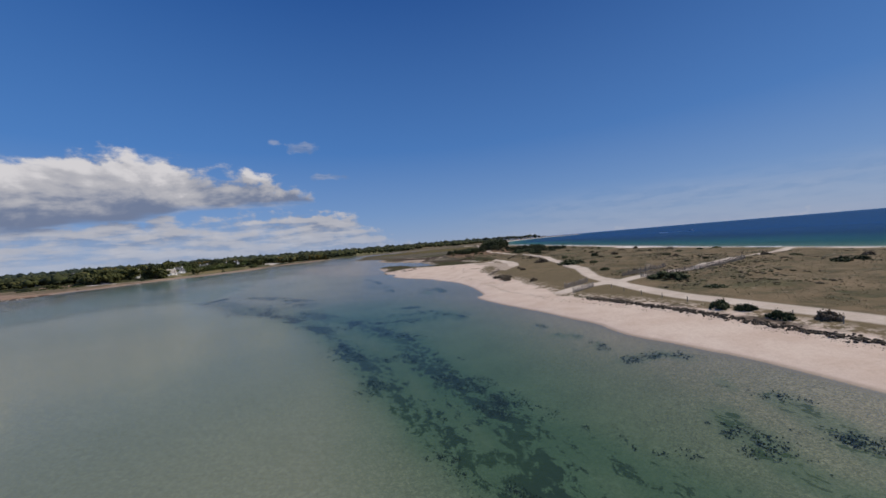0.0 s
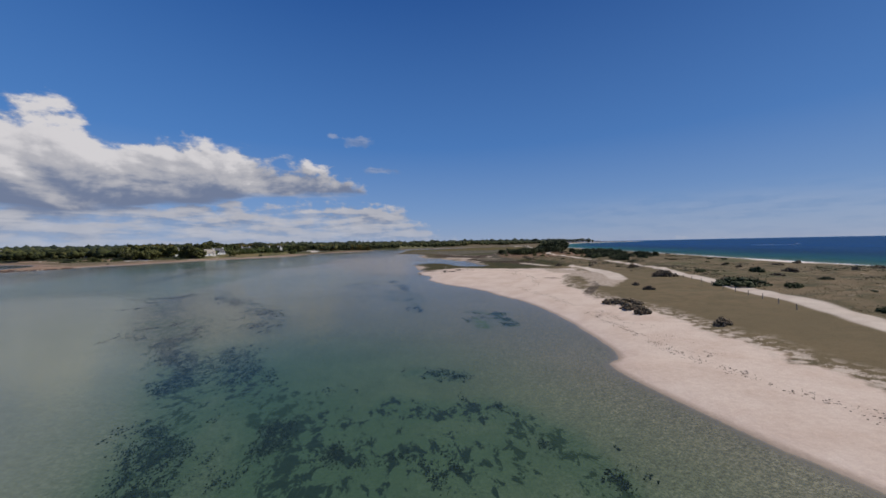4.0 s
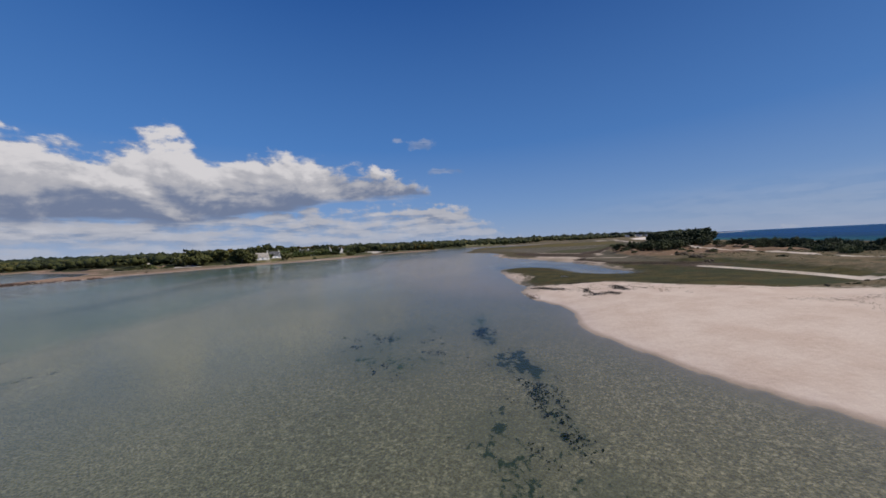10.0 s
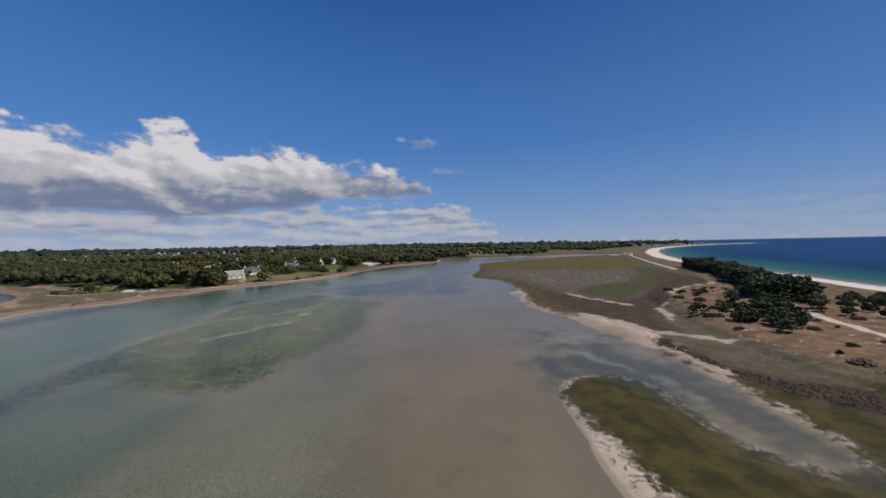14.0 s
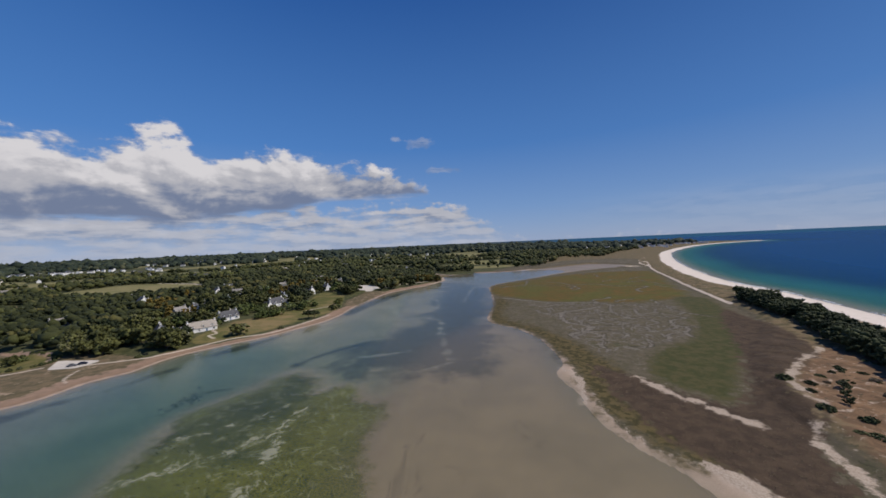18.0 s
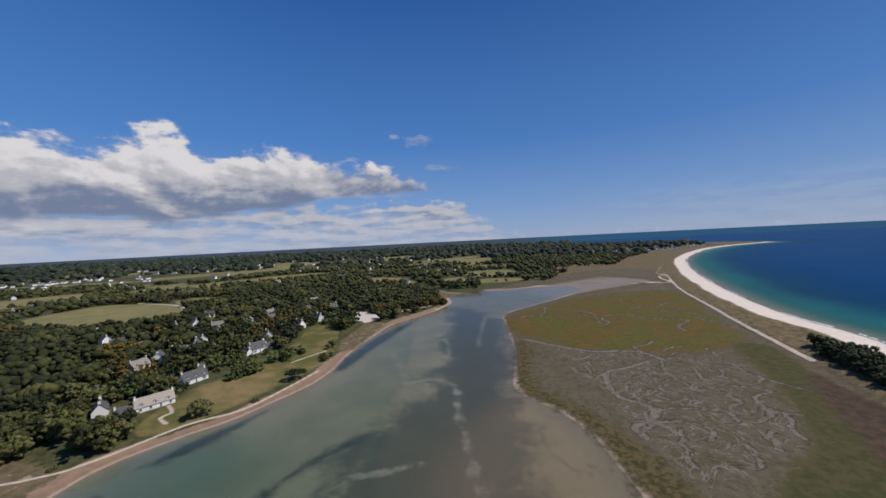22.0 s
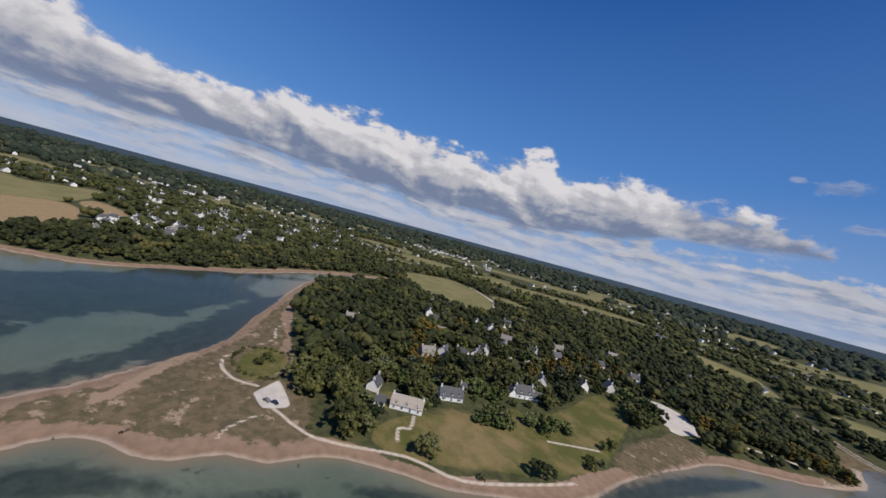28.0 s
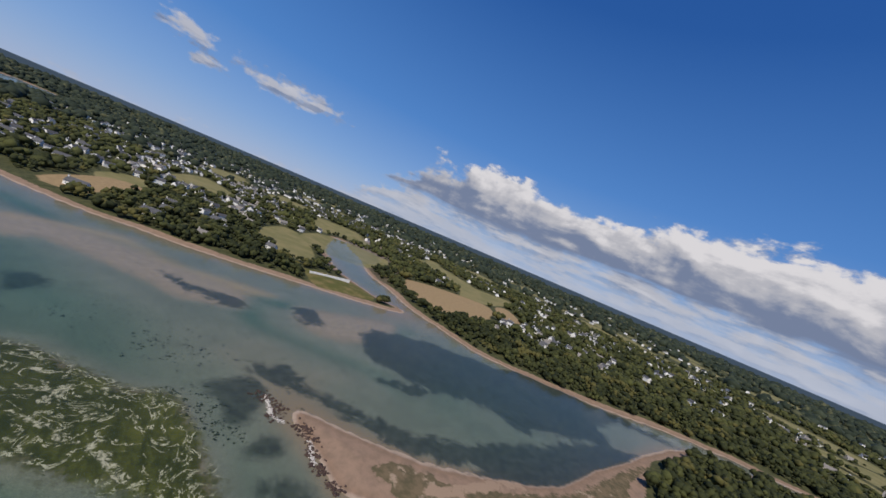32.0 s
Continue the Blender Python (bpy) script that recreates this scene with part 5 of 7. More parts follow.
LEAF_DRY = leaf_material("dry_twigs", (0.085, 0.066, 0.043), (0.20, 0.155, 0.098))
BARK = plain_material("bark", (0.085, 0.065, 0.045), (0.17, 0.135, 0.10), 2.0, 0.95, 0.6, stretch=(1, 1, 0.25))
BLADES = leaf_material("dune_grass", (0.14, 0.118, 0.062), (0.30, 0.245, 0.145))

ICO_V, ICO_F = None, None


def ico():
    global ICO_V, ICO_F
    if ICO_V is None:
        bm = bmesh.new()
        bmesh.ops.create_icosphere(bm, subdivisions=1, radius=1.0)
        bm.verts.ensure_lookup_table()
        ICO_V = np.array([v.co[:] for v in bm.verts])
        ICO_F = np.array([[v.index for v in f.verts] for f in bm.faces])
        bm.free()
    return ICO_V, ICO_F


def clumps(centres, sizes, seed, squash=0.8, rough=0.35):
    """Ragged leafy clumps, one round each centre, as vertices and triangles."""
    v, f = ico()
    r = np.random.RandomState(seed)
    k = len(centres)
    jit = 1 + rough * (r.rand(k, len(v), 1) * 2 - 1)
    ang = r.rand(k) * 6.28
    c, s = np.cos(ang)[:, None], np.sin(ang)[:, None]
    p = v[None] * jit * np.asarray(sizes)[:, None, None]
    p = np.stack([p[..., 0] * c - p[..., 1] * s, p[..., 0] * s + p[..., 1] * c, p[..., 2] * squash], -1) + np.asarray(centres)[:, None]
    faces = (f[None] + (np.arange(k) * len(v))[:, None, None]).reshape(-1, 3)
    return p.reshape(-1, 3), faces


def leaves(centres, normals, size, seed):
    """Small three-cornered leaf sprays at the given places."""
    r = np.random.RandomState(seed)
    k = len(centres)
    a = r.randn(k, 3)
    a /= np.linalg.norm(a, axis=1, keepdims=True)
    b = np.cross(a, normals + 0.7 * r.randn(k, 3))
    b /= np.linalg.norm(b, axis=1, keepdims=True) + 1e-6
    s = size * (0.6 + 0.8 * r.rand(k, 1))
    p = np.stack([centres + a * s, centres - a * s * 0.5 + b * s * 0.8, centres - a * s * 0.5 - b * s * 0.8], 1)
    return p.reshape(-1, 3), np.arange(3 * k).reshape(-1, 3)


def crown_mesh(name, seed, height, width, base, kind="oak", n_clumps=34, n_leaves=420):
    """A crown of clumps with ragged sprays between them, uneven and open below."""
    r = np.random.RandomState(seed)
    pts, sizes = [], []
    lobes = r.randint(4, 7)
    la = r.rand(lobes) * 6.28
    lr = (0.25 + 0.35 * r.rand(lobes)) * width / 2
    lz = base + (height - base) * ((0.14 + 0.56 * r.rand(lobes)) if kind == "low" else (0.35 + 0.4 * r.rand(lobes)))
    for k in range(n_clumps):
        j = k % lobes
        th, ph = r.rand() * 6.28, math.acos(r.rand() * 1.5 - 0.5)
        rad = (0.55 + 0.45 * r.rand())
        if kind == "pine":
            h = r.rand()
            w = width / 2 * (0.35 + 0.65 * (1 - h)) * math.sqrt(r.rand())
            pts.append((w * math.cos(th), w * math.sin(th), base + (height - base) * h))
            sizes.append(width * (0.10 + 0.07 * r.rand()))
        elif kind == "flat":
            w = width / 2 * math.sqrt(r.rand())
            pts.append((w * math.cos(th), w * math.sin(th), base + (height - base) * (0.45 + 0.45 * r.rand()) * (1 - 0.35 * (2 * w / width) ** 2)))
            sizes.append(width * (0.09 + 0.06 * r.rand()))
        else:
            lw, lh = width * (0.36 if kind == "low" else 0.30), (height - base) * 0.36
            pts.append((lr[j] * math.cos(la[j]) + lw * rad * math.sin(ph) * math.cos(th), lr[j] * math.sin(la[j]) + lw * rad * math.sin(ph) * math.sin(th), min(lz[j] + lh * rad * math.cos(ph), height)))
            sizes.append(width * (0.070 + 0.068 * r.rand()))
    pts, sizes = np.array(pts), np.array(sizes)
    pts[:, 2] = np.clip(pts[:, 2], base + 0.2, height - 0.1)
    v1, f1 = clumps(pts, sizes, seed + 1, 0.78)
    pick = r.randint(0, len(pts), n_leaves)
    d = r.randn(n_leaves, 3)
    d /= np.linalg.norm(d, axis=1, keepdims=True)
    d[:, 2] = d[:, 2] * 0.7 + 0.15
    v2, f2 = leaves(pts[pick] + d * sizes[pick][:, None] * (0.9 + 0.35 * r.rand(n_leaves, 1)), d, width * 0.055, seed + 2)
    return array_mesh(name, np.vstack([v1, v2]), np.vstack([f1, f2 + len(v1)]))


def trunk_bmesh(seed, height, width, base, lean=0.3):
    r = random.Random(seed)
    bm = bmesh.new()
    r0 = 0.02 * height + 0.05
    top = (r.uniform(-lean, lean), r.uniform(-lean, lean), height * 0.72)
    tube(bm, [(0, 0, -0.4), (0.02, 0.0, base * 0.5), (top[0] * 0.5, top[1] * 0.5, base + 0.5), top], [r0 * 1.35, r0, r0 * 0.75, r0 * 0.25])
    for k in range(5):
        a = 6.28 * k / 5 + r.uniform(-0.4, 0.4)
        z = base * r.uniform(0.75, 1.2)
        w = width * r.uniform(0.25, 0.38)
        tube(bm, [(0, 0, z), (w * 0.5 * math.cos(a), w * 0.5 * math.sin(a), z + 0.16 * height), (w * math.cos(a), w * math.sin(a), z + 0.32 * height)], [r0 * 0.5, r0 * 0.35, r0 * 0.12], 5)
    return bm


class Kind:
    """A kind of tree: some crown and trunk meshes that its trees share."""

    def __init__(self, name, label, leaf, dims, form="oak", count=4, clump=34, sprays=420):
        self.name, self.label, self.forms = name, label, []
        h, w, b = dims
        for k in range(count):
            seed = sum(map(ord, name)) + 31 * k
            crown = crown_mesh(name + "_crown", seed, h, w, b, form, clump, sprays)
            crown.materials.append(leaf)
            bm = trunk_bmesh(seed, h, w, b)
            trunk = bpy.data.meshes.new(name + "_trunk")
            bm.to_mesh(trunk)
            bm.free()
            trunk.materials.append(BARK)
            self.forms.append((crown, trunk))

    def plant(self, x, y, scale, turn, group, label="", sz=1.0):
        crown, trunk = self.forms[int(turn * 997) % len(self.forms)]
        m = Matrix.LocRotScale((x, y, float(terrain("z", x, y)) - 0.05), Euler((0, 0, turn)), (scale, scale, scale * sz))
        top = thing(self.name, label or self.label, "tree", m, group)
        mesh_part("trunk", trunk, None, top)
        mesh_part("crown", crown, None, top)
        return top


OAK = Kind("oak_tree", "broad dark-green oak in the waterside wood", LEAF_OAK, (10.2, 11.6, 0.9), "low", 5, 50, 430)
DARK = Kind("holm_oak", "very dark evergreen oak in the waterside wood", LEAF_DARK, (10.6, 10.4, 0.8), "low", 3, 48, 400)
GREY = Kind("willow_tree", "grey-green willow between darker trees", LEAF_GREY, (8.0, 9.0, 0.4), "low", 2, 48, 400)
PALE = Kind("poplar_tree", "round light-green tree in a garden hedge", LEAF_PALE, (8.0, 10.0, 0.3), "low", 3, 44, 460)
GOLD = Kind("golden_cypress", "golden-yellow cypress between the houses", LEAF_GOLD, (9.5, 6.0, 0.8), "pine", 3, 40, 420)
PINE = Kind("maritime_pine", "dark wind-shaped maritime pine in the dune belt", LEAF_PINE, (9.0, 8.5, 0.2), "low", 4, 30, 330)
PARASOL = Kind("parasol_pine", "spreading dark pine with a bare trunk on the lawn", LEAF_PINE, (8.0, 9.5, 3.2), "flat", 2)

# ---- woods ----
HOUSES = [  # x, y, ridge direction in degrees, length, depth, eaves, ridge height, look
    (-182, 492, 49, 18.5, 7.6, 2.9, 7.0, "long"), (-184, 528, 62, 15.5, 7.6, 3.0, 7.4, "slate"), (-207, 485, 132, 11, 7.0, 3.0, 7.0, "white"), (-173, 592, 62, 14, 9.5, 3.4, 8.2, "slate"),
    (-168, 673, 150, 10.5, 8.5, 4.2, 9.0, "white"), (-158, 708, 130, 11, 8, 4.0, 8.2, "white"), (-235, 606, 122, 13, 8.5, 4.4, 8.8, "white"), (-231, 646, 140, 10, 8, 4.2, 8.6, "white"),
    (-183, 632, 128, 11, 8, 3.8, 8.0, "white"), (-231, 694, 130, 10, 8, 4.0, 8.2, "white"), (-239, 753, 60, 13, 8, 3.2, 7.4, "grey"), (-246, 557, 80, 13, 8, 3.2, 7.4, "grey"), (-325, 527, 70, 12, 8, 3.2, 7.4, "grey"), (-163, 782, 60, 11, 8, 3.2, 7.4, "slate"),
    (-139, 910, 70, 11, 8, 3.2, 7.4, "white"), (-87, 1090, 80, 16, 9, 3.4, 8.0, "white"), (-211, 840, 60, 14, 9, 3.2, 7.4, "grey"), (-327, 799, 70, 12, 8, 3.2, 7.4, "grey"), (-268, 690, 40, 12, 8, 3.2, 7.4, "grey"),
    (-222, 720, 60, 12, 8, 3.2, 7.4, "slate"), (-290, 610, 80, 11, 8, 3.2, 7.4, "grey"), (-196, 770, 60, 11, 8, 3.2, 7.4, "white"),
    (-306, -78, 125, 18, 9, 3.6, 7.6, "white"), (-334, -10, 120, 17, 9, 5.2, 8.6, "white"), (-366, -34, 120, 14, 9, 3.4, 7.4, "white"), (-420, -26, 100, 12, 8, 3.2, 7.2, "white"), (-394, -72, 120, 13, 8, 3.2, 7.2, "white"), (-476, -120, 120, 14, 9, 3.2, 7.2, "white"),
    (-405, 14, 100, 12, 8, 3.2, 7.0, "white"), (-355, 40, 115, 12, 8, 3.2, 7.0, "grey"), (-430, 60, 100, 12, 8, 3.2, 7.0, "white")]


def village_places(centres):
    """Places of the far houses: round each centre, nearer ones first."""
    q, out = random.Random(23), []
    for cx, cy, rx, ry, n in centres:
        for _ in range(n):
            for _ in range(30):
                x, y = q.gauss(cx, rx * 0.55), q.gauss(cy, ry * 0.55)
                if float(terrain("land", x, y)) > 16 and float(terrain("field", x, y)) < -8 and float(terrain("stubble", x, y)) < -8 and float(terrain("lawn", x, y)) < -5 and all((x - a) ** 2 + (y - b) ** 2 > 16**2 for a, b, *_ in out + HOUSES):
                    out.append((x, y, q.uniform(0, 3.14), 1.0))
                    break
    return out


VILLAGE = village_places(((-690, 350, 90, 110, 22), (-900, 440, 160, 140, 18), (-480, -340, 150, 150, 34), (-620, -180, 150, 150, 24), (-560, -90, 100, 90, 12), (-820, -420, 160, 150, 44), (-760, 880, 60, 60, 5), (-240, 640, 40, 60, 7),
                          (-330, 700, 60, 80, 7), (-1080, 530, 80, 90, 14), (-1000, 950, 130, 90, 14), (60, 1500, 220, 160, 6), (-420, 1250, 220, 160, 10), (-640, -330, 120, 100, 20)))
FAR_HOMES = [p[:2] for p in village_places(((-1200, 800, 160, 160, 26), (-1250, -620, 220, 190, 90), (-1500, -300, 170, 240, 70), (-1130, 1380, 160, 120, 24), (900, 1900, 220, 130, 40), (1250, 2120, 160, 60, 20), (-1350, 1450, 180, 150, 24),
                                           (-1600, 500, 200, 250, 26), (-1450, -1050, 220, 200, 70), (-1250, -1500, 240, 240, 60), (-1900, -700, 260, 300, 50), (-1700, 1000, 300, 300, 24), (-1000, 2000, 300, 200, 24), (-300, 2100, 300, 200, 20), (-1150, 300, 500, 800, 130), (-250, 1500, 500, 350, 45), (-2000, 0, 500, 1300, 110), (-900, 1700, 500, 500, 40), (-440, -260, 170, 170, 40), (-640, -560, 260, 240, 80), (-950, -900, 260, 260, 110), (-1150, -450, 260, 240, 80)))]



def tree_cover(x, y):
    """How readily trees grow at a place, 0 to 1."""
    land, sea = terrain("land", x, y), terrain("sea", x, y)
    open_ = np.max([terrain(k, x, y) for k in ("field", "stubble", "lawn", "gravel")], 0)
    shore = 13 + 6 * waves(x, y, 60, 21, 2)
    ok = (land > shore) & (open_ < -5) & (terrain("path", x, y) < -3.0) & ((x < -15) | (y > 930)) & (sea < -160) & (terrain("heath", x, y) < -9)
    ok &= ~((y > 880) & (x > 60) & (land < 60 + 50 * waves(x, y, 120, 30, 2))) & ~((x > 230) & (y < 1250) & (sea > -260))
    ok &= ~((y < 430 + (-180 - x) * 0.30) & (x > -420) & (y > 250) & (x < -100))
    for hx, hy, *_ in HOUSES + VILLAGE + FAR_HOMES:
        ok &= (x - hx) ** 2 + (y - hy) ** 2 > (10.5 if hx > -420 else 12.0) ** 2
    return ok


def scatter(x0, x1, y0, y1, step, seed):
    r = np.random.RandomState(seed)
    xs, ys = np.meshgrid(np.arange(x0, x1, step), np.arange(y0, y1, step))
    x = xs.ravel() + (r.rand(xs.size) - 0.5) * step * 0.95
    y = ys.ravel() + (r.rand(xs.size) - 0.5) * step * 0.95
    ok = tree_cover(x, y)
    return x[ok], y[ok], r.rand(int(ok.sum()), 4)


NEAR = (-250, -100, 425, 700)
tx, ty, tr = scatter(*NEAR, 8.8, 5)
for x, y, (a, b, c, d) in zip(tx, ty, tr):
    gold = math.hypot(x + 196, y - 684) < 22 or math.hypot(x + 232, y - 545) < 14
    kind = GOLD if gold and a < 0.85 else PALE if a < 0.16 or (math.hypot(x + 165, y - 560) < 22) else GREY if a > 0.95 else DARK if a > 0.72 else OAK
    kind.plant(x, y, 0.56 + 0.85 * b * b, 6.28 * c, "trees of the waterside wood", sz=0.85 + 0.3 * d)
for x, y, s, kind in ((-148, 481, 1.0, OAK), (-115, 526, 0.95, PARASOL), (-111.5, 530, 0.8, PARASOL), (-148, 542, 1.0, PALE), (-157, 529, 0.85, PALE), (-152.5, 535.5, 1.05, PALE), (-159, 537, 0.9, PALE), (-155, 546, 1.0, OAK),
                      (-135, 566, 0.9, PALE), (-132, 583, 0.9, PALE), (-144, 563, 0.95, PALE), (-138, 575, 1.0, PALE), (-142, 572, 0.9, OAK), (-171, 452, 1.1, OAK), (-173, 461, 1.0, OAK), (-178, 455, 1.15, OAK), (-185, 458, 1.0, OAK),
                      (-106, 565, 0.5, OAK), (-105, 576, 0.5, PALE), (-109, 571, 0.45, OAK), (-111, 603, 0.7, OAK), (-113, 594, 0.6, PALE), (-212, 446, 1.2, OAK), (-229, 446, 1.25, OAK), (-217, 453, 1.2, OAK), (-222, 448, 1.3, OAK), (-236, 452, 1.1, OAK),
                      (-249, 430, 0.5, OAK), (-256, 436, 0.5, OAK), (-252, 439, 0.4, PALE), (-163, 552, 0.9, PALE), (-119, 662, 1.1, OAK), (-122, 681, 1.1, OAK), (-116, 672, 1.0, OAK), (-118, 690, 0.9, OAK), (-126, 672, 1.1, OAK),
                      (-198, 505, 0.9, PALE), (-196, 474, 0.7, PALE), (-196, 690, 1.0, GOLD), (-204, 686, 1.0, GOLD), (-188, 682, 1.0, GOLD), (-186, 690, 0.9, GOLD), (-204, 736, 1.0, GOLD), (-196, 731, 0.9, GOLD), (-179, 736, 1.0, GOLD), (-186, 742, 1.0, GOLD),
                      (-210, 692, 0.9, GOLD), (-192, 674, 0.8, GOLD), (-180, 700, 0.8, GOLD)):
    kind.plant(x, y, s, x * 0.7 + y, "garden trees")
for k, (x, y) in enumerate(((-300, 590), (-286, 588), (-199, 696), (-207, 741), (-195, 630), (-192, 676), (-183, 728), (-173, 757), (-267, 560), (-283, 593), (-303, 648))):
    for dx, dy, sc in ((0, 0, 1.35), (5, 3, 1.15), (-4, 5, 1.2), (3, -6, 1.0)):
        GOLD.plant(x + dx, y + dy, sc, k + dx, "golden trees in the wood")
# the belt of headland trees with gold among green
r_belt = random.Random(9)
for k in range(84):
    t = k / 83
    x, y = -92 + 84 * t + r_belt.uniform(-7, 7), 736 + 56 * t + r_belt.uniform(-5, 8) + 10 * math.sin(3.1 * t)
    if float(terrain("land", x, y)) > 5:
        (GOLD if r_belt.random() < 0.55 else OAK).plant(x, y, r_belt.uniform(0.75, 1.15), r_belt.uniform(0, 6.28), "trees of the headland")


def wood_stuff(name, label, zones, seed, per, leaf, spread=0.34, taken=(), lump=(0.22, 0.12)):
    """Many joined crowns that nobody could count."""
    all_c, all_s = [], []
    for n, (x0, x1, y0, y1, step, size) in enumerate(zones):
        x, y, r = scatter(x0, x1, y0, y1, step, seed + n)
        ok = ~((x > NEAR[0]) & (x < NEAR[1]) & (y > NEAR[2]) & (y < NEAR[3]))
        for m in list(taken) + zones[:n]:
            ok &= ~((x > m[0]) & (x < m[1]) & (y > m[2]) & (y < m[3]))
        x, y, r = x[ok], y[ok], r[ok]
        z = terrain("z", x, y)
        q = np.random.RandomState(seed + 70 + n)
        w = size * (0.5 + 0.95 * r[:, 0] ** 1.6)
        h = np.minimum(w * (0.75 + 0.45 * r[:, 1]), 12.0)
        for k in range(per):
            ang, rad = q.rand(len(x)) * 6.28, spread * w * np.sqrt(q.rand(len(x)))
            all_c.append(np.stack([x + rad * np.cos(ang), y + rad * np.sin(ang), z + h * (0.30 + 0.52 * q.rand(len(x)) * (1 - rad / w))], -1))
            all_s.append(w * (lump[0] + lump[1] * q.rand(len(x))))
    c, s = np.vstack(all_c), np.concatenate(all_s)
    v, f = clumps(c, s, seed, 0.85, 0.38)
    me = array_mesh(name, v, f)
    me.materials.append(leaf)
    ob = new(name, me)
    return tagged(ob, label, "woodland", kind="stuff")


wood_stuff("mixed_wood", "dense mixed green wood behind the waterside houses", [(-640, 70, 395, 1000, 10.0, 12.0), (-640, -280, -140, 395, 10.5, 12.0)], 50, 9, LEAF_FAR, 0.40, lump=(0.15, 0.12))
wood_stuff("far_woods", "hedged woods spreading over the low hills", [(-1400, -640, -500, 1300, 16, 16), (-640, 900, 1000, 1700, 17, 16), (-640, -200, -800, -140, 15, 15)], 60, 3, LEAF_FAR)
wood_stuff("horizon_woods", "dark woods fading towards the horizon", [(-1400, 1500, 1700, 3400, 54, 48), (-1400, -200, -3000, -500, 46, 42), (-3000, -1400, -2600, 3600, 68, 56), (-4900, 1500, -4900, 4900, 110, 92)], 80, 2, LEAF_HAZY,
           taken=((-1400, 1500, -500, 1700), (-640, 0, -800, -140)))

# ---- dune belt of pines ----
ring = np.array(WOOD_STRIP)
q = random.Random(12)
count = 0
for _ in range(2600):
    x, y = q.uniform(148, 268), q.uniform(320, 536)
    if float(area_distance(WOOD_STRIP, np.array([x]), np.array([y]), 20)[0]) > 1.0 and count < 300:
        PINE.plant(x, y, q.uniform(0.85, 1.2), q.uniform(0, 6.28), "pines of the dune belt", sz=q.uniform(0.85, 1.15))
        count += 1
for x, y, s in ((115, 285, .6), (119, 291, .65), (112, 293, .6), (108, 300, .6), (104, 303, .5), (122, 297, .65), (116, 302, .55), (126, 304, .6), (148, 318, .7), (143, 300, .55), (150, 306, .6), (156, 312, .65), (138, 330, .5), (144, 338, .5), (152, 344, .55),
                (134, 346, .4), (140, 352, .4), (158, 352, .5), (146, 292, .5), (152, 286, .5), (140, 262, .35), (148, 268, .4), (136, 312, .45), (160, 298, .5), (128, 340, .4)):
    PINE.plant(x, y, s, x + y, "stunted pines on the dune", "stunted dark pine on sandy dune turf")

for k in range(64):
    t = q.random()
    x, y = 108 + 44 * t + q.gauss(0, 5), 286 + 36 * t + q.gauss(0, 6)
    if float(terrain("path", x, y)) < -2.5 and float(terrain("sea", x, y)) < -45:
        PINE.plant(x, y, q.uniform(0.32, 0.66), q.uniform(0, 6.28), "stunted pines on the dune", "stunted dark pine on sandy dune turf", sz=q.uniform(0.8, 1.1))

# ---- houses ----
WALL_WHITE = plain_material("white_render", (0.82, 0.80, 0.77), (0.90, 0.885, 0.86), 0.7, 0.9, 0.25)
WALL_STONE = plain_material("pale_stone", (0.42, 0.38, 0.33), (0.58, 0.54, 0.48), 1.4, 0.95, 0.6)
ROOF_SLATE = plain_material("slate_roof", (0.055, 0.056, 0.062), (0.115, 0.116, 0.124), 1.6, 0.7, 0.6, 0.3, stretch=(1, 3, 3))
ROOF_THATCH = plain_material("weathered_thatch", (0.27, 0.235, 0.198), (0.39, 0.35, 0.30), 1.2, 0.95, 0.8, stretch=(3, 1, 1))
ROOF_PALE = plain_material("lichened_roof", (0.17, 0.155, 0.145), (0.29, 0.27, 0.25), 1.2, 0.85, 0.6, stretch=(1, 3, 3))
PAINT = plain_material("white_paint", (0.72, 0.72, 0.70), (0.80, 0.80, 0.78), 2.0, 0.5, 0.1)
BLUE_PAINT = plain_material("blue_shutter_paint", (0.10, 0.16, 0.26), (0.16, 0.23, 0.34), 2.0, 0.5, 0.1)
BRICK = plain_material("chimney_stone", (0.42, 0.38, 0.33), (0.62, 0.58, 0.52), 2.5, 0.95, 0.5)


def glass_material():
    m, n, out = material("window_glass")
    b = n.add("ShaderNodeBsdfPrincipled", {"Base Color": (0.015, 0.02, 0.026), "Roughness": 0.06, "Specular IOR Level": 0.6})
    n.to(out.inputs[0], b.outputs[0])
    return m


GLASS = glass_material()


def gable_body(L, W, eave, ridge, deep=1.2):
    bm = bmesh.new()
    x, y = L / 2, W / 2
    ends = []
    for s in (-x, x):
        ends.append([bm.verts.new(p) for p in ((s, -y, -deep), (s, y, -deep), (s, y, eave), (s, 0, ridge), (s, -y, eave))])
    a, b = ends
    bm.faces.new(a[::-1])
    bm.faces.new(b)
    for i in range(5):
        j = (i + 1) % 5
        bm.faces.new((a[i], a[j], b[j], b[i]))
    bmesh.ops.recalc_face_normals(bm, faces=bm.faces)
    return bm


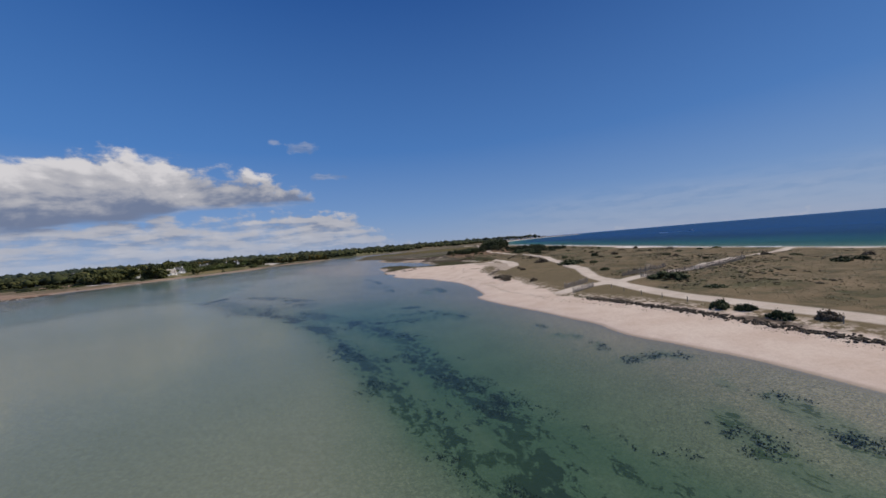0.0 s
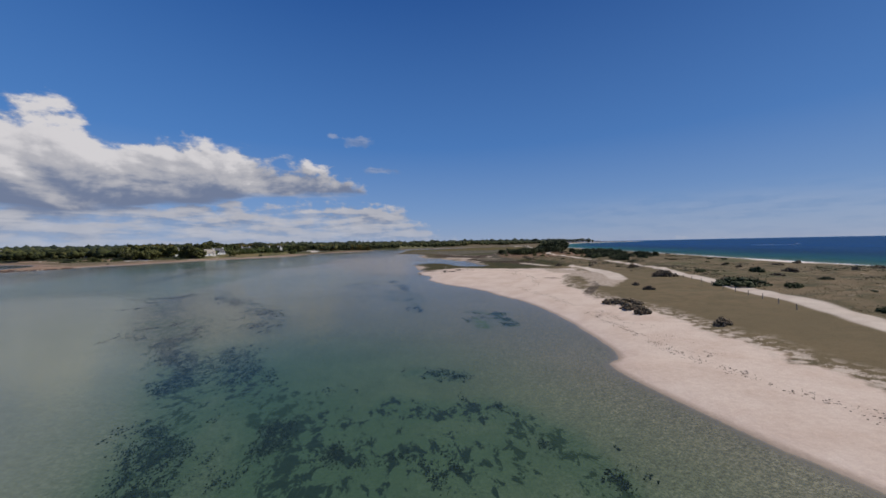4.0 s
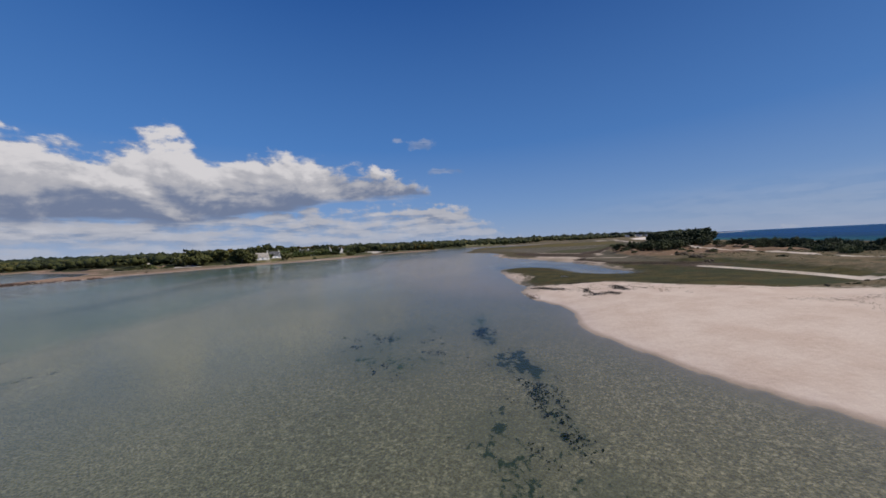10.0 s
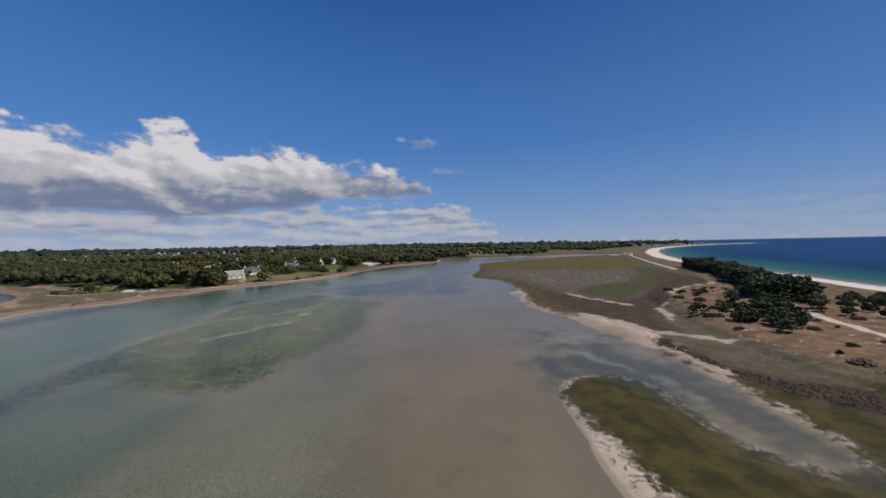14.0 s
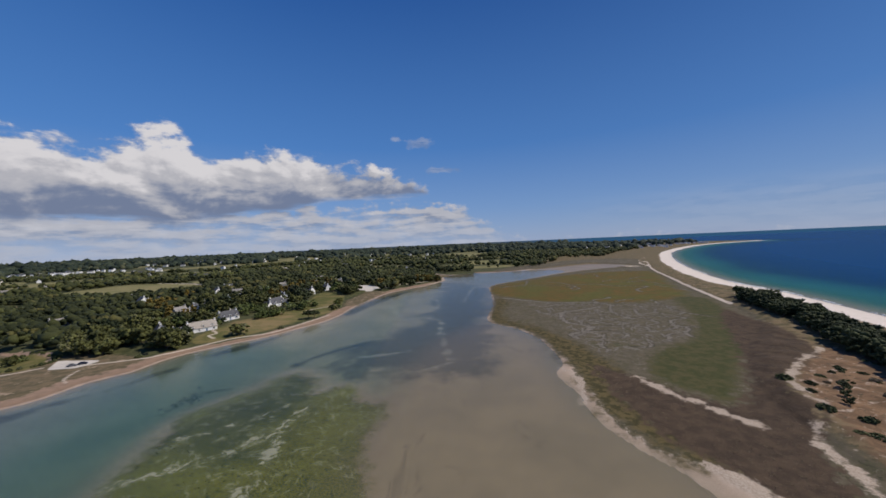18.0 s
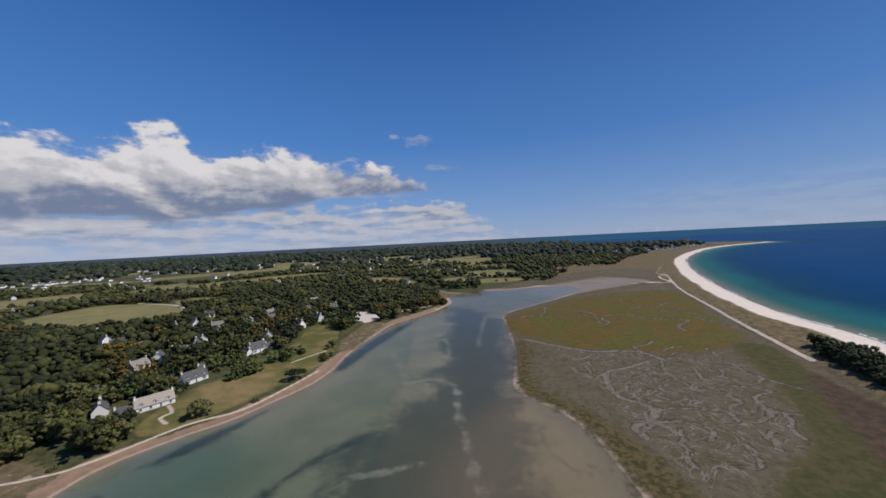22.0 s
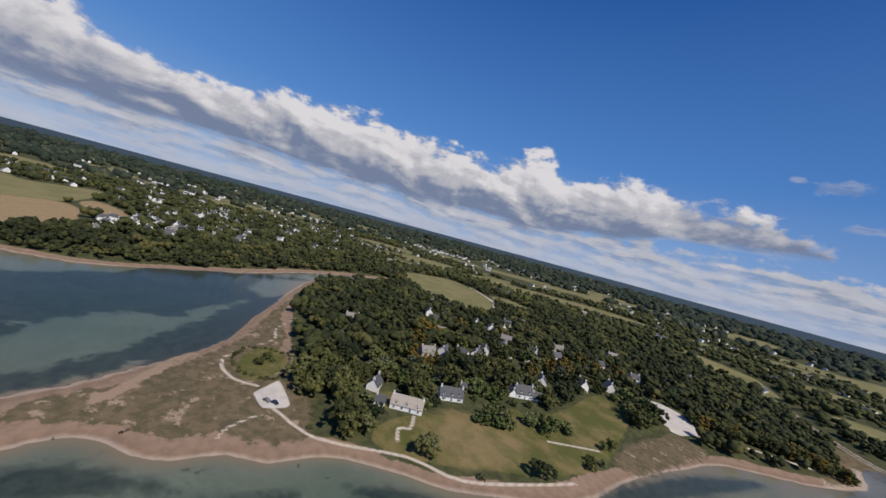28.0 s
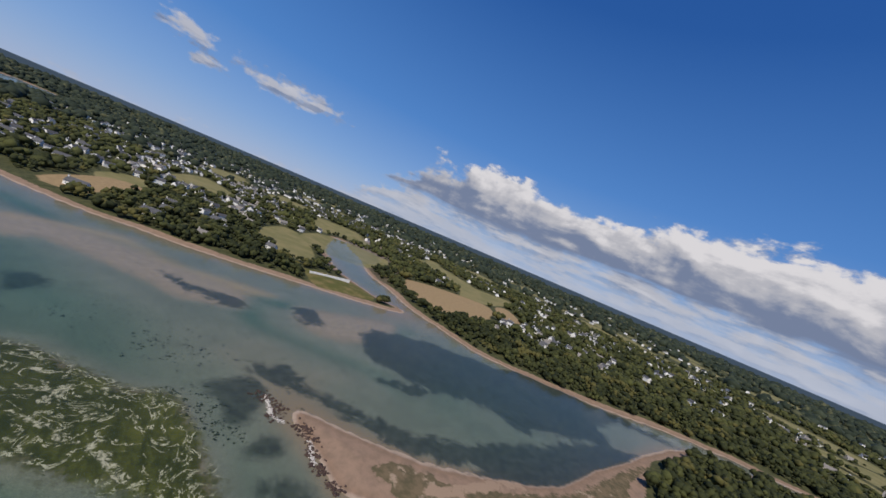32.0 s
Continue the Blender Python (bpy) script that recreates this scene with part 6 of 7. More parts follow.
def roof_slabs(L, W, eave, ridge, over=0.35, thick=0.22):
    bm = bmesh.new()
    x, y = L / 2 + over * 0.6, W / 2
    k = (ridge - eave) / y
    for s in (-1, 1):
        lo, hi = (s * (y + over), eave - k * over), (0.0, ridge)
        vs = []
        for sx in (-x, x):
            vs.append([bm.verts.new(p) for p in ((sx, lo[0], lo[1] + 0.02), (sx, hi[0], hi[1] + 0.02), (sx, hi[0], hi[1] + thick + 0.06), (sx, lo[0], lo[1] + thick))])
        a, b = vs
        bm.faces.new(a)
        bm.faces.new(b[::-1])
        for i in range(4):
            j = (i + 1) % 4
            bm.faces.new((a[i], b[i], b[j], a[j]))
    bmesh.ops.recalc_face_normals(bm, faces=bm.faces)
    return bm


def window(parent, x, y, z, w, h, out=-1, shutters=None, fine=True):
    """A window in a wall that faces along y: frame, pane, sill."""
    bm = bmesh.new()
    d = 0.10 * out
    for x0, x1, z0, z1 in ((-w / 2, -w / 2 + 0.09, 0, h), (w / 2 - 0.09, w / 2, 0, h), (-w / 2 + 0.09, w / 2 - 0.09, 0, 0.09), (-w / 2 + 0.09, w / 2 - 0.09, h - 0.09, h), (-0.03, 0.03, 0.09, h - 0.09)):
        box(bm, x + x0, y - 0.05 * out, z + z0, x + x1, y + d, z + z1)
    win = part("window", bm, PAINT, parent, "white-framed window")
    bm = bmesh.new()
    box(bm, x - w / 2 + 0.09, y - 0.03 * out, z + 0.09, x + w / 2 - 0.09, y + 0.045 * out, z + h - 0.09)
    part("pane", bm, GLASS, win)
    if not fine:
        return
    bm = bmesh.new()
    box(bm, x - w / 2 - 0.1, y - 0.02 * out, z - 0.1, x + w / 2 + 0.1, y + 0.2 * out, z - 0.005)
    part("sill", bm, BRICK, win)
    if shutters:
        for s in (-1, 1):
            bm = bmesh.new()
            box(bm, x + s * (w / 2 + 0.05), y + 0.005 * out, z, x + s * (w / 2 + 0.55), y + 0.07 * out, z + h)
            part("shutter", bm, shutters, win)


def house(x, y, turn, L, W, eave, ridge, style, label, detail=2):
    z = float(terrain("z", x, y))
    top = thing("house", label, "house", pose(x, y, z, 0, 0, turn), "houses by the shore" if detail > 1 else "houses of the village")
    wallm = WALL_WHITE if style != "grey" else WALL_STONE
    roofm = {"long": ROOF_THATCH, "grey": ROOF_PALE}.get(style, ROOF_SLATE)
    part("wall", gable_body(L, W, eave, ridge), wallm, top)
    roof = part("roof", roof_slabs(L, W, eave, ridge), roofm, top)
    bm = bmesh.new()
    box(bm, -L / 2 - 0.2, -0.16, ridge + 0.2, L / 2 + 0.2, 0.16, ridge + 0.36, 0.05)
    part("ridge_cap", bm, BRICK if style == "long" else ROOF_PALE, roof)
    for s in (-1, 1):
        bm = bmesh.new()
        cx = s * (L / 2 - 0.55)
        box(bm, cx - 0.42, -0.6, ridge - 1.4, cx + 0.42, 0.6, ridge + 1.25, 0.04)
        ch = part("chimney", bm, WALL_WHITE if style != "grey" else BRICK, top, "tall gable chimney")
        bm = bmesh.new()
        box(bm, cx - 0.5, -0.68, ridge + 1.25, cx + 0.5, 0.68, ridge + 1.4)
        for q in (-0.25, 0.25):
            tube(bm, [(cx, q, ridge + 1.4), (cx, q, ridge + 1.75)], [0.13, 0.11], 8)
        part("chimney_cap", bm, BRICK, ch)
        if detail < 2:
            break
    n = max(2, int(L / 4.4))
    for i in range(n):
        wx = -L / 2 + L * (i + 0.5) / n
        for out in (-1, 1):
            if out > 0 and detail < 2:
                continue
            if i == n // 2 and out < 0:
                bm = bmesh.new()
                box(bm, wx - 0.5, -W / 2 - 0.06, 0.0, wx + 0.5, -W / 2 + 0.05, 2.1, 0.01)
                door = part("door", bm, BLUE_PAINT, top, "blue-grey front door")
                if detail > 1:
                    bm = bmesh.new()
                    box(bm, wx + 0.36, -W / 2 - 0.12, 1.0, wx + 0.42, -W / 2 - 0.06, 1.12)
                    part("door_handle", bm, PAINT, door)
            elif detail > 1 or i % 2 == 0:
                window(top, wx, out * W / 2, 0.85, 1.2, 1.3, out, BLUE_PAINT if style == "slate" and detail > 1 else None, detail > 1)
    if detail > 1:
        k = (ridge - eave) / (W / 2)
        for i in range(max(2, int(L / 5))):
            dx = -L / 2 + L * (i + 0.5) / max(2, int(L / 5))
            yb, zb = -W / 2 + 0.25, eave + 0.15
            hd, wd = 1.75, 0.85
            bm = bmesh.new()
            back = yb + (hd + 0.5) / k
            v = [bm.verts.new(p) for p in ((dx - wd, yb, zb - 0.2), (dx + wd, yb, zb - 0.2), (dx + wd, yb, zb + hd * 0.62), (dx, yb, zb + hd), (dx - wd, yb, zb + hd * 0.62))]
            w2 = [bm.verts.new((p.co.x, back, p.co.z)) for p in v]
            bm.faces.new(v)
            bm.faces.new(w2[::-1])
            for a in range(5):
                b = (a + 1) % 5
                bm.faces.new((v[a], w2[a], w2[b], v[b]))
            bmesh.ops.recalc_face_normals(bm, faces=bm.faces)
            dm = part("dormer", bm, wallm, top, "small gabled dormer")
            bm = bmesh.new()
            for s in (-1, 1):
                vs = [bm.verts.new(p) for yy in (yb - 0.2, back + 0.3) for p in ((dx, yy, zb + hd + 0.03), (dx + s * (wd + 0.2), yy, zb + hd * 0.62 - 0.12), (dx + s * (wd + 0.2), yy, zb + hd * 0.62 + 0.06), (dx, yy, zb + hd + 0.2))]
                for f in ((0, 1, 2, 3), (4, 5, 6, 7), (0, 1, 5, 4), (1, 2, 6, 5), (2, 3, 7, 6), (3, 0, 4, 7)):
                    bm.faces.new([vs[q] for q in f])
            bmesh.ops.recalc_face_normals(bm, faces=bm.faces)
            part("dormer_roof", bm, roofm, dm)
            bm = bmesh.new()
            box(bm, dx - 0.42, yb - 0.04, zb + 0.05, dx + 0.42, yb + 0.05, zb + 1.05)
            part("dormer_pane", bm, GLASS, dm)
    return top


HOUSE_LABEL = {"long": "long white cottage with a grey thatch-brown roof and gable chimneys", "slate": "white house with a blue-grey slate roof and dormers on the lawn",
               "white": "white-walled house with a dark slate roof among trees", "grey": "pale stone house with a lichened grey roof among trees"}
for n, (x, y, t, L, W, ev, ri, style) in enumerate(HOUSES):
    house(x, y, t, L, W, ev, ri, style, HOUSE_LABEL[style], 2 if n < 14 else 1)
for x, y, t, L in ((-190, 479, 49, 6), (-178, 584, 152, 10), (-166, 600, 60, 8), (-190, 545, 62, 5)):
    house(x, y, t, L, 5.5, 2.6, 5.6, "slate", "small white outbuilding with a slate roof", 1)



def distant_village(places):
    """Far-off houses joined: a gabled body and a roof each."""
    co, quads, mats = [], [], []
    q = random.Random(3)
    for x, y in places:
        a, L, W, ev, ri, z = q.uniform(0, 3.14), q.uniform(9, 17), q.uniform(7, 10), q.uniform(4.2, 6.5), q.uniform(7.2, 9.4), float(terrain("z", x, y))
        c, s = math.cos(a), math.sin(a)
        b = len(co)
        for lx in (-L / 2, L / 2):
            for ly, lz in ((-W / 2, -1), (W / 2, -1), (W / 2, ev), (0, ri), (-W / 2, ev), (-W / 2 - 0.4, ev - 0.1), (0, ri + 0.25), (W / 2 + 0.4, ev - 0.1)):
                co.append((x + lx * c - ly * s, y + lx * s + ly * c, z + lz))
        for f, m in (((0, 1, 2, 4), 0), ((4, 2, 3, 3), 0), ((8, 9, 10, 12), 0), ((12, 10, 11, 11), 0), ((0, 8, 12, 4), 0), ((1, 9, 10, 2), 0), ((5, 13, 14, 6), 1), ((7, 15, 14, 6), 1)):
            quads.append([b + i for i in dict.fromkeys(f)])
            mats.append(m)
    me = bpy.data.meshes.new("distant_village")
    me.from_pydata(co, [], quads)
    me.materials.append(WALL_WHITE)
    me.materials.append(ROOF_SLATE)
    me.polygons.foreach_set("material_index", mats)
    tagged(new("distant_village", me), "crowd of far white houses with slate roofs among trees", "village", kind="stuff")


distant_village(FAR_HOMES)
first = [house(0, 0, 0, 11, 8, 4.6, 7.8, "white", "white village house with a dark slate roof", 1), house(0, 0, 0, 9, 7.5, 4.8, 8.6, "white", "tall white village house with a slate roof", 1),
         house(0, 0, 0, 14, 8, 3.0, 6.8, "grey", "low pale stone village house", 1)]
for k, (x, y, turn, s) in enumerate(VILLAGE):
    src = first[k % 3]
    m = Matrix.LocRotScale((x, y, float(terrain("z", x, y))), Euler((0, 0, turn)), None)
    if k < 3:
        src.matrix_world = m
    else:
        copy_thing(src, m)

# ---- dunes ----
FENCE_WOOD = plain_material("weathered_chestnut", (0.22, 0.19, 0.16), (0.37, 0.33, 0.28), 6.0, 0.95, 0.5, stretch=(1, 1, 0.2))
WIRE = plain_material("galvanised_wire", (0.25, 0.25, 0.25), (0.4, 0.4, 0.4), 8.0, 0.5, 0.1, metal=0.8)
slat_me = None


def paling_fence(points, label):
    """A chestnut paling fence: stakes, two wires and a slat every hand's width."""
    global slat_me
    line = smooth(points, False, 5)
    top = thing("paling_fence", label, "fence", pose(*line[0], 0), "dune fences")
    x0, y0 = line[0]
    if slat_me is None:
        bm = bmesh.new()
        box(bm, -0.02, -0.009, -0.15, 0.02, 0.009, 1.0)
        slat_me = bpy.data.meshes.new("slat")
        bm.to_mesh(slat_me)
        bm.free()
        slat_me.materials.append(FENCE_WOOD)
    q = random.Random(len(points) * 7 + int(x0))
    seg = np.linalg.norm(np.diff(line, axis=0), axis=1)
    total, run = seg.sum(), np.r_[0, np.cumsum(seg)]

    def at(d):
        return float(np.interp(d, run, line[:, 0])), float(np.interp(d, run, line[:, 1]))

    d = 0.0
    while d < total:
        x, y = at(d)
        x2, y2 = at(min(d + 0.2, total))
        ob = new("slat", slat_me)
        ob.parent = top
        ob.matrix_parent_inverse = Matrix()
        ob.matrix_basis = Matrix.LocRotScale((x - x0, y - y0, float(terrain("z", x, y))), Euler((q.uniform(-0.08, 0.08), q.uniform(-0.09, 0.09), math.atan2(y2 - y, x2 - x))), (1, 1, q.uniform(0.9, 1.1)))
        d += 0.095
    d = 0.0
    while d <= total:
        x, y = at(d)
        z = float(terrain("z", x, y))
        bm = bmesh.new()
        tube(bm, [(x - x0, y - y0, z - 0.3), (x - x0 + q.uniform(-0.05, 0.05), y - y0, z + 1.4)], [0.06, 0.05], 7)
        part("stake", bm, FENCE_WOOD, top)
        d += 2.4
    for h in (0.3, 0.9):
        bm = bmesh.new()
        pts = [at(v) for v in np.linspace(0, total, 12)]
        tube(bm, [(x - x0, y - y0 + 0.02, float(terrain("z", x, y)) + h) for x, y in pts], [0.008] * 12, 4)
        part("wire", bm, WIRE, top)


paling_fence([(46.5, 63.4), (50, 64.0), (54, 65.2)], "grey chestnut paling fence beside the beach gap")
paling_fence([(44.8, 58.6), (47.5, 59), (51, 60)], "grey chestnut paling fence beside the beach gap")
paling_fence([(62, 63.5), (72, 66), (82, 69.5)], "weathered paling fence along the sandy way to the sea")
paling_fence([(63, 59.5), (80, 59), (98, 61)], "weathered paling fence along the sandy way to the sea")

post_bm = bmesh.new()
tube(post_bm, [(0, 0, -0.3), (0, 0, 0.45), (0, 0, 0.76), (0, 0, 0.79)], [0.056, 0.056, 0.052, 0.036], 8)
post_top = None
way = smooth([(50, 14), (50, 38), (50, 44), (51, 54), (53, 58)], False, 6).tolist() + smooth([(61, 79), (70, 95), (76.5, 109), (86, 131), (101, 161)], False, 6).tolist()
way = np.array(way)
run = np.r_[0, np.cumsum(np.linalg.norm(np.diff(way, axis=0), axis=1))]
for k, d in enumerate(np.arange(0, run[-1], 4.2)):
    x, y = float(np.interp(d, run, way[:, 0])), float(np.interp(d, run, way[:, 1]))
    if 56 < y < 80:
        continue
    m = Matrix.LocRotScale((x, y, float(terrain("z", x, y))), Euler((0.03 * math.sin(k * 3.1), 0.04 * math.cos(k * 1.7), k)), None)
    if post_top is None:
        me = bpy.data.meshes.new("wooden_post")
        post_bm.to_mesh(me)
        me.materials.append(FENCE_WOOD)
        post_top = tagged(new("wooden_post", me), "short weathered wooden post edging the sandy path", "post", "posts along the path")
        post_top.matrix_world = m
    else:
        copy_thing(post_top, m)


def shrub_mesh(name, seed, leaf, n=48, sprays=320, flat=0.5):
    r = np.random.RandomState(seed)
    th, rad = r.rand(n) * 6.28, np.sqrt(r.rand(n))
    pts = np.stack([rad * np.cos(th), rad * np.sin(th), flat * (0.25 + 0.75 * r.rand(n)) * (1.05 - 0.8 * rad**2)], -1)
    s = 0.13 + 0.11 * r.rand(n)
    v1, f1 = clumps(pts, s, seed, 0.8, 0.4)
    k = r.randint(0, n, sprays)
    d = r.randn(sprays, 3)
    d /= np.linalg.norm(d, axis=1, keepdims=True)
    d[:, 2] = np.abs(d[:, 2])
    v2, f2 = leaves(pts[k] + d * s[k][:, None] * (0.9 + 0.5 * r.rand(sprays, 1)), d, 0.07, seed + 3)
    me = array_mesh(name, np.vstack([v1, v2]), np.vstack([f1, f2 + len(v1)]))
    me.materials.append(leaf)
    return me


def stems_mesh(seed):
    r = random.Random(seed)
    bm = bmesh.new()
    for k in range(9):
        a, w = r.uniform(0, 6.28), r.uniform(0.2, 0.8)
        tube(bm, [(0.1 * math.cos(a), 0.1 * math.sin(a), -0.15), (0.5 * w * math.cos(a), 0.5 * w * math.sin(a), 0.18), (w * math.cos(a), w * math.sin(a), 0.36)], [0.03, 0.022, 0.01], 4)
    me = bpy.data.meshes.new("stem")
    bm.to_mesh(me)
    bm.free()
    me.materials.append(BARK)
    return me


SHRUBS = {"green": [shrub_mesh("foliage", 300 + k, LEAF_GORSE) for k in range(3)], "dry": [shrub_mesh("foliage", 330 + k, LEAF_DRY) for k in range(3)], "pine": [shrub_mesh("foliage", 360 + k, LEAF_PINE) for k in range(2)]}
STEMS = [stems_mesh(k) for k in range(2)]
SHRUB_LABEL = {"green": "low rounded green bush on the dune turf", "dry": "dry brown brushwood thicket on the sandy turf", "pine": "low dark prostrate bush on the dune"}


def shrub(x, y, w, h, kind="green", group="dune bushes", label=""):
    q = int(abs(x * 13 + y * 7))
    m = Matrix.LocRotScale((x, y, float(terrain("z", x, y)) - 0.08), Euler((0, 0, q * 0.37)), (w / 2, w / 2 * (0.65 + 0.05 * (q % 8)), h / 0.55))
    top = thing("bush", label or SHRUB_LABEL[kind], "bush", m, group)
    mesh_part("stem", STEMS[q % 2], None, top)
    mesh_part("foliage", SHRUBS[kind][q % len(SHRUBS[kind])], None, top)


for x, y, w, h, kind in ((79, 103, 8.5, 1.5, "green"), (66, 55.5, 6.5, 1.4, "green"), (49, 34, 2.6, 1.1, "green"), (50, 31.5, 2.2, 0.9, "green"), (48.6, 27, 2.4, 0.9, "green"), (51, 24, 2.2, 0.9, "dry"), (50.3, 81.5, 2.6, 0.8, "dry"),
                         (48.5, 94.5, 3.6, 0.8, "dry"), (50.5, 97.5, 4.0, 0.8, "dry"), (49, 99.5, 3.0, 0.7, "dry"), (47.6, 91, 2.2, 0.9, "dry"), (83, 97, 2.6, 1.0, "green"), (90, 146, 4.5, 1.2, "dry"), (79, 121, 5.0, 1.2, "dry"), (82, 125, 3.8, 1.1, "dry"),
                         (92, 124, 3.0, 1.0, "green"), (102, 118, 3.6, 1.2, "green"), (111, 117, 3.0, 1.0, "dry"), (122, 330, 4.5, 1.5, "green"), (104, 299, 5.0, 1.2, "green"), (142, 337, 4.0, 1.6, "pine"), (124, 314, 5.5, 1.3, "green"), (128, 322, 4.0, 1.2, "dry"),
                         (118, 338, 5.0, 1.6, "green"), (128, 362, 5.5, 1.8, "green"), (132, 356, 4.0, 1.2, "green"), (126, 350, 3.6, 1.0, "green"), (100, 250, 6.0, 1.0, "dry"), (98, 240, 5.5, 1.0, "dry"), (96, 232, 4.0, 0.8, "dry")):
    shrub(x, y, w, h, kind)
q = random.Random(77)
for k in range(150):
    x, y = q.uniform(60, 190), q.uniform(15, 330)
    if float(terrain("turf", x, y)) > 4 and float(terrain("path", x, y)) < -2.5 and float(terrain("sea", x, y)) < -34 and float(terrain("marsh", x, y)) < -3:
        shrub(x, y, q.uniform(1.2, 3.4), q.uniform(0.5, 1.0), q.choice(("green", "dry", "dry", "pine")), "scattered dune bushes")
for k in range(120):
    t = q.random()
    x, y = 138 + 58 * t + q.uniform(-16, 12), 205 + 125 * t + q.uniform(-14, 14)
    if float(terrain("sea", x, y)) < -40 and float(terrain("path", x, y)) < -2.5:
        shrub(x, y, q.uniform(3, 6), q.uniform(1.2, 2.4), "pine" if q.random() < 0.7 else "green", "low scrub beside the pines")
for k in range(60):
    x, y = q.uniform(-270, -100), q.uniform(425, 720)
    if 6 < float(terrain("land", x, y)) < 26 and float(terrain("lawn", x, y)) < -2 and float(terrain("gravel", x, y)) < -2 and float(terrain("path", x, y)) < -1.5:
        shrub(x, y, q.uniform(2.5, 6.5), q.uniform(1.2, 2.6), "green", "hedge bushes above the shore", "dense green hedge bush above the shore")


for k in range(150):
    x, y = q.uniform(94, 182), q.uniform(212, 392)
    if float(terrain("dry", x, y)) > 2 and float(terrain("path", x, y)) < -2.0:
        shrub(x, y, q.uniform(1.4, 4.4), q.uniform(0.5, 1.3), q.choice(("green", "green", "pine", "dry")), "bushes of the dry heath")


for k in range(30):
    a = 6.28 * k / 30
    x, y = -252 + (21 + q.uniform(-1.5, 1.5)) * math.cos(a), 433 + (16 + q.uniform(-1.5, 1.5)) * math.sin(a)
    shrub(x, y, q.uniform(2.2, 4.0), q.uniform(1.0, 1.9), "green", "garden hedge", "clipped green bush in the garden hedge")


def blades_stuff(name, label, places, heights, seed, leaf, per=7, spread=0.35):
    """Tufts of narrow blades that nobody could count."""
    r = np.random.RandomState(seed)
    n = len(places)
    base = np.repeat(places, per, 0)
    h = np.repeat(heights, per) * (0.6 + 0.6 * r.rand(n * per))
    a = r.rand(n * per) * 6.28
    off = np.stack([np.cos(a), np.sin(a), np.zeros(n * per)], -1)
    root = base + off * (spread * 0.35 * r.rand(n * per, 1))
    tip = root + off * (spread * (0.6 + 0.9 * r.rand(n * per, 1))) + np.stack([np.zeros(n * per), np.zeros(n * per), h], -1)
    side = np.stack([-np.sin(a), np.cos(a), np.zeros(n * per)], -1) * (0.012 + 0.022 * r.rand(n * per, 1))
    co = np.stack([root - side, root + side, tip], 1).reshape(-1, 3)
    me = array_mesh(name, co, np.arange(len(co)).reshape(-1, 3))
    me.materials.append(leaf)
    return tagged(new(name, me), label, "grass", kind="stuff")


def places_where(x0, x1, y0, y1, n, seed, test):
    r = np.random.RandomState(seed)
    x, y = r.uniform(x0, x1, n), r.uniform(y0, y1, n)
    ok = test(x, y)
    x, y = x[ok], y[ok]
    return np.stack([x, y, terrain("z", x, y) - 0.02], -1), r


pts, r = places_where(42, 135, -10, 230, 42000, 3, lambda x, y: (terrain("turf", x, y) > 1.5) & (terrain("sward", x, y) < -2.0) & (terrain("path", x, y) < -0.6) & (terrain("marsh", x, y) < -1) & ((waves(x, y, 7, 41, 3) > -0.1) | (terrain("turf", x, y) > 14)))
blades_stuff("marram_grass", "tufts of straw-coloured marram grass on the dunes", pts, 0.10 + 0.16 * r.rand(len(pts)), 8, BLADES, 5, 0.28)
pts, r = places_where(31, 100, 186, 256, 12000, 4, lambda x, y: (terrain("marsh", x, y) > 0.3) & (terrain("land", x, y) > 0.5))
blades_stuff("salt_marsh_grass", "short olive salt-marsh grass round the lagoon", pts, 0.05 + 0.07 * r.rand(len(pts)), 9, LEAF_SWARD, 4, 0.25)
pts, r = places_where(62, 240, 225, 510, 30000, 5, lambda x, y: (terrain("brown", x, y) + 3 * waves(x, y, 12, 6, 3) > 0) & (terrain("sandy", x, y) < -1))
blades_stuff("sea_purslane", "low dark-brown sea purslane on the upper marsh", pts, 0.25 + 0.3 * r.rand(len(pts)), 10, LEAF_DRY, 5, 0.6)

pts, r = places_where(60, 125, 226, 288, 14000, 6, lambda x, y: (terrain("brown", x, y) + 3 * waves(x, y, 9, 6, 3) > 0.5) & (terrain("sandy", x, y) < -0.5) & (waves(x, y, 5, 16, 3) > -0.7))
v, f = clumps(pts[:6000], 0.14 + 0.22 * r.rand(len(pts[:6000])), 12, 0.6, 0.5)
me = array_mesh("purslane_scrub", v, f)
me.materials.append(leaf_material("purslane_leaves", (0.050, 0.036, 0.023), (0.125, 0.090, 0.055)))
tagged(new("purslane_scrub", me), "knee-high dark brown scrub on the marsh bank", "scrub", kind="stuff")

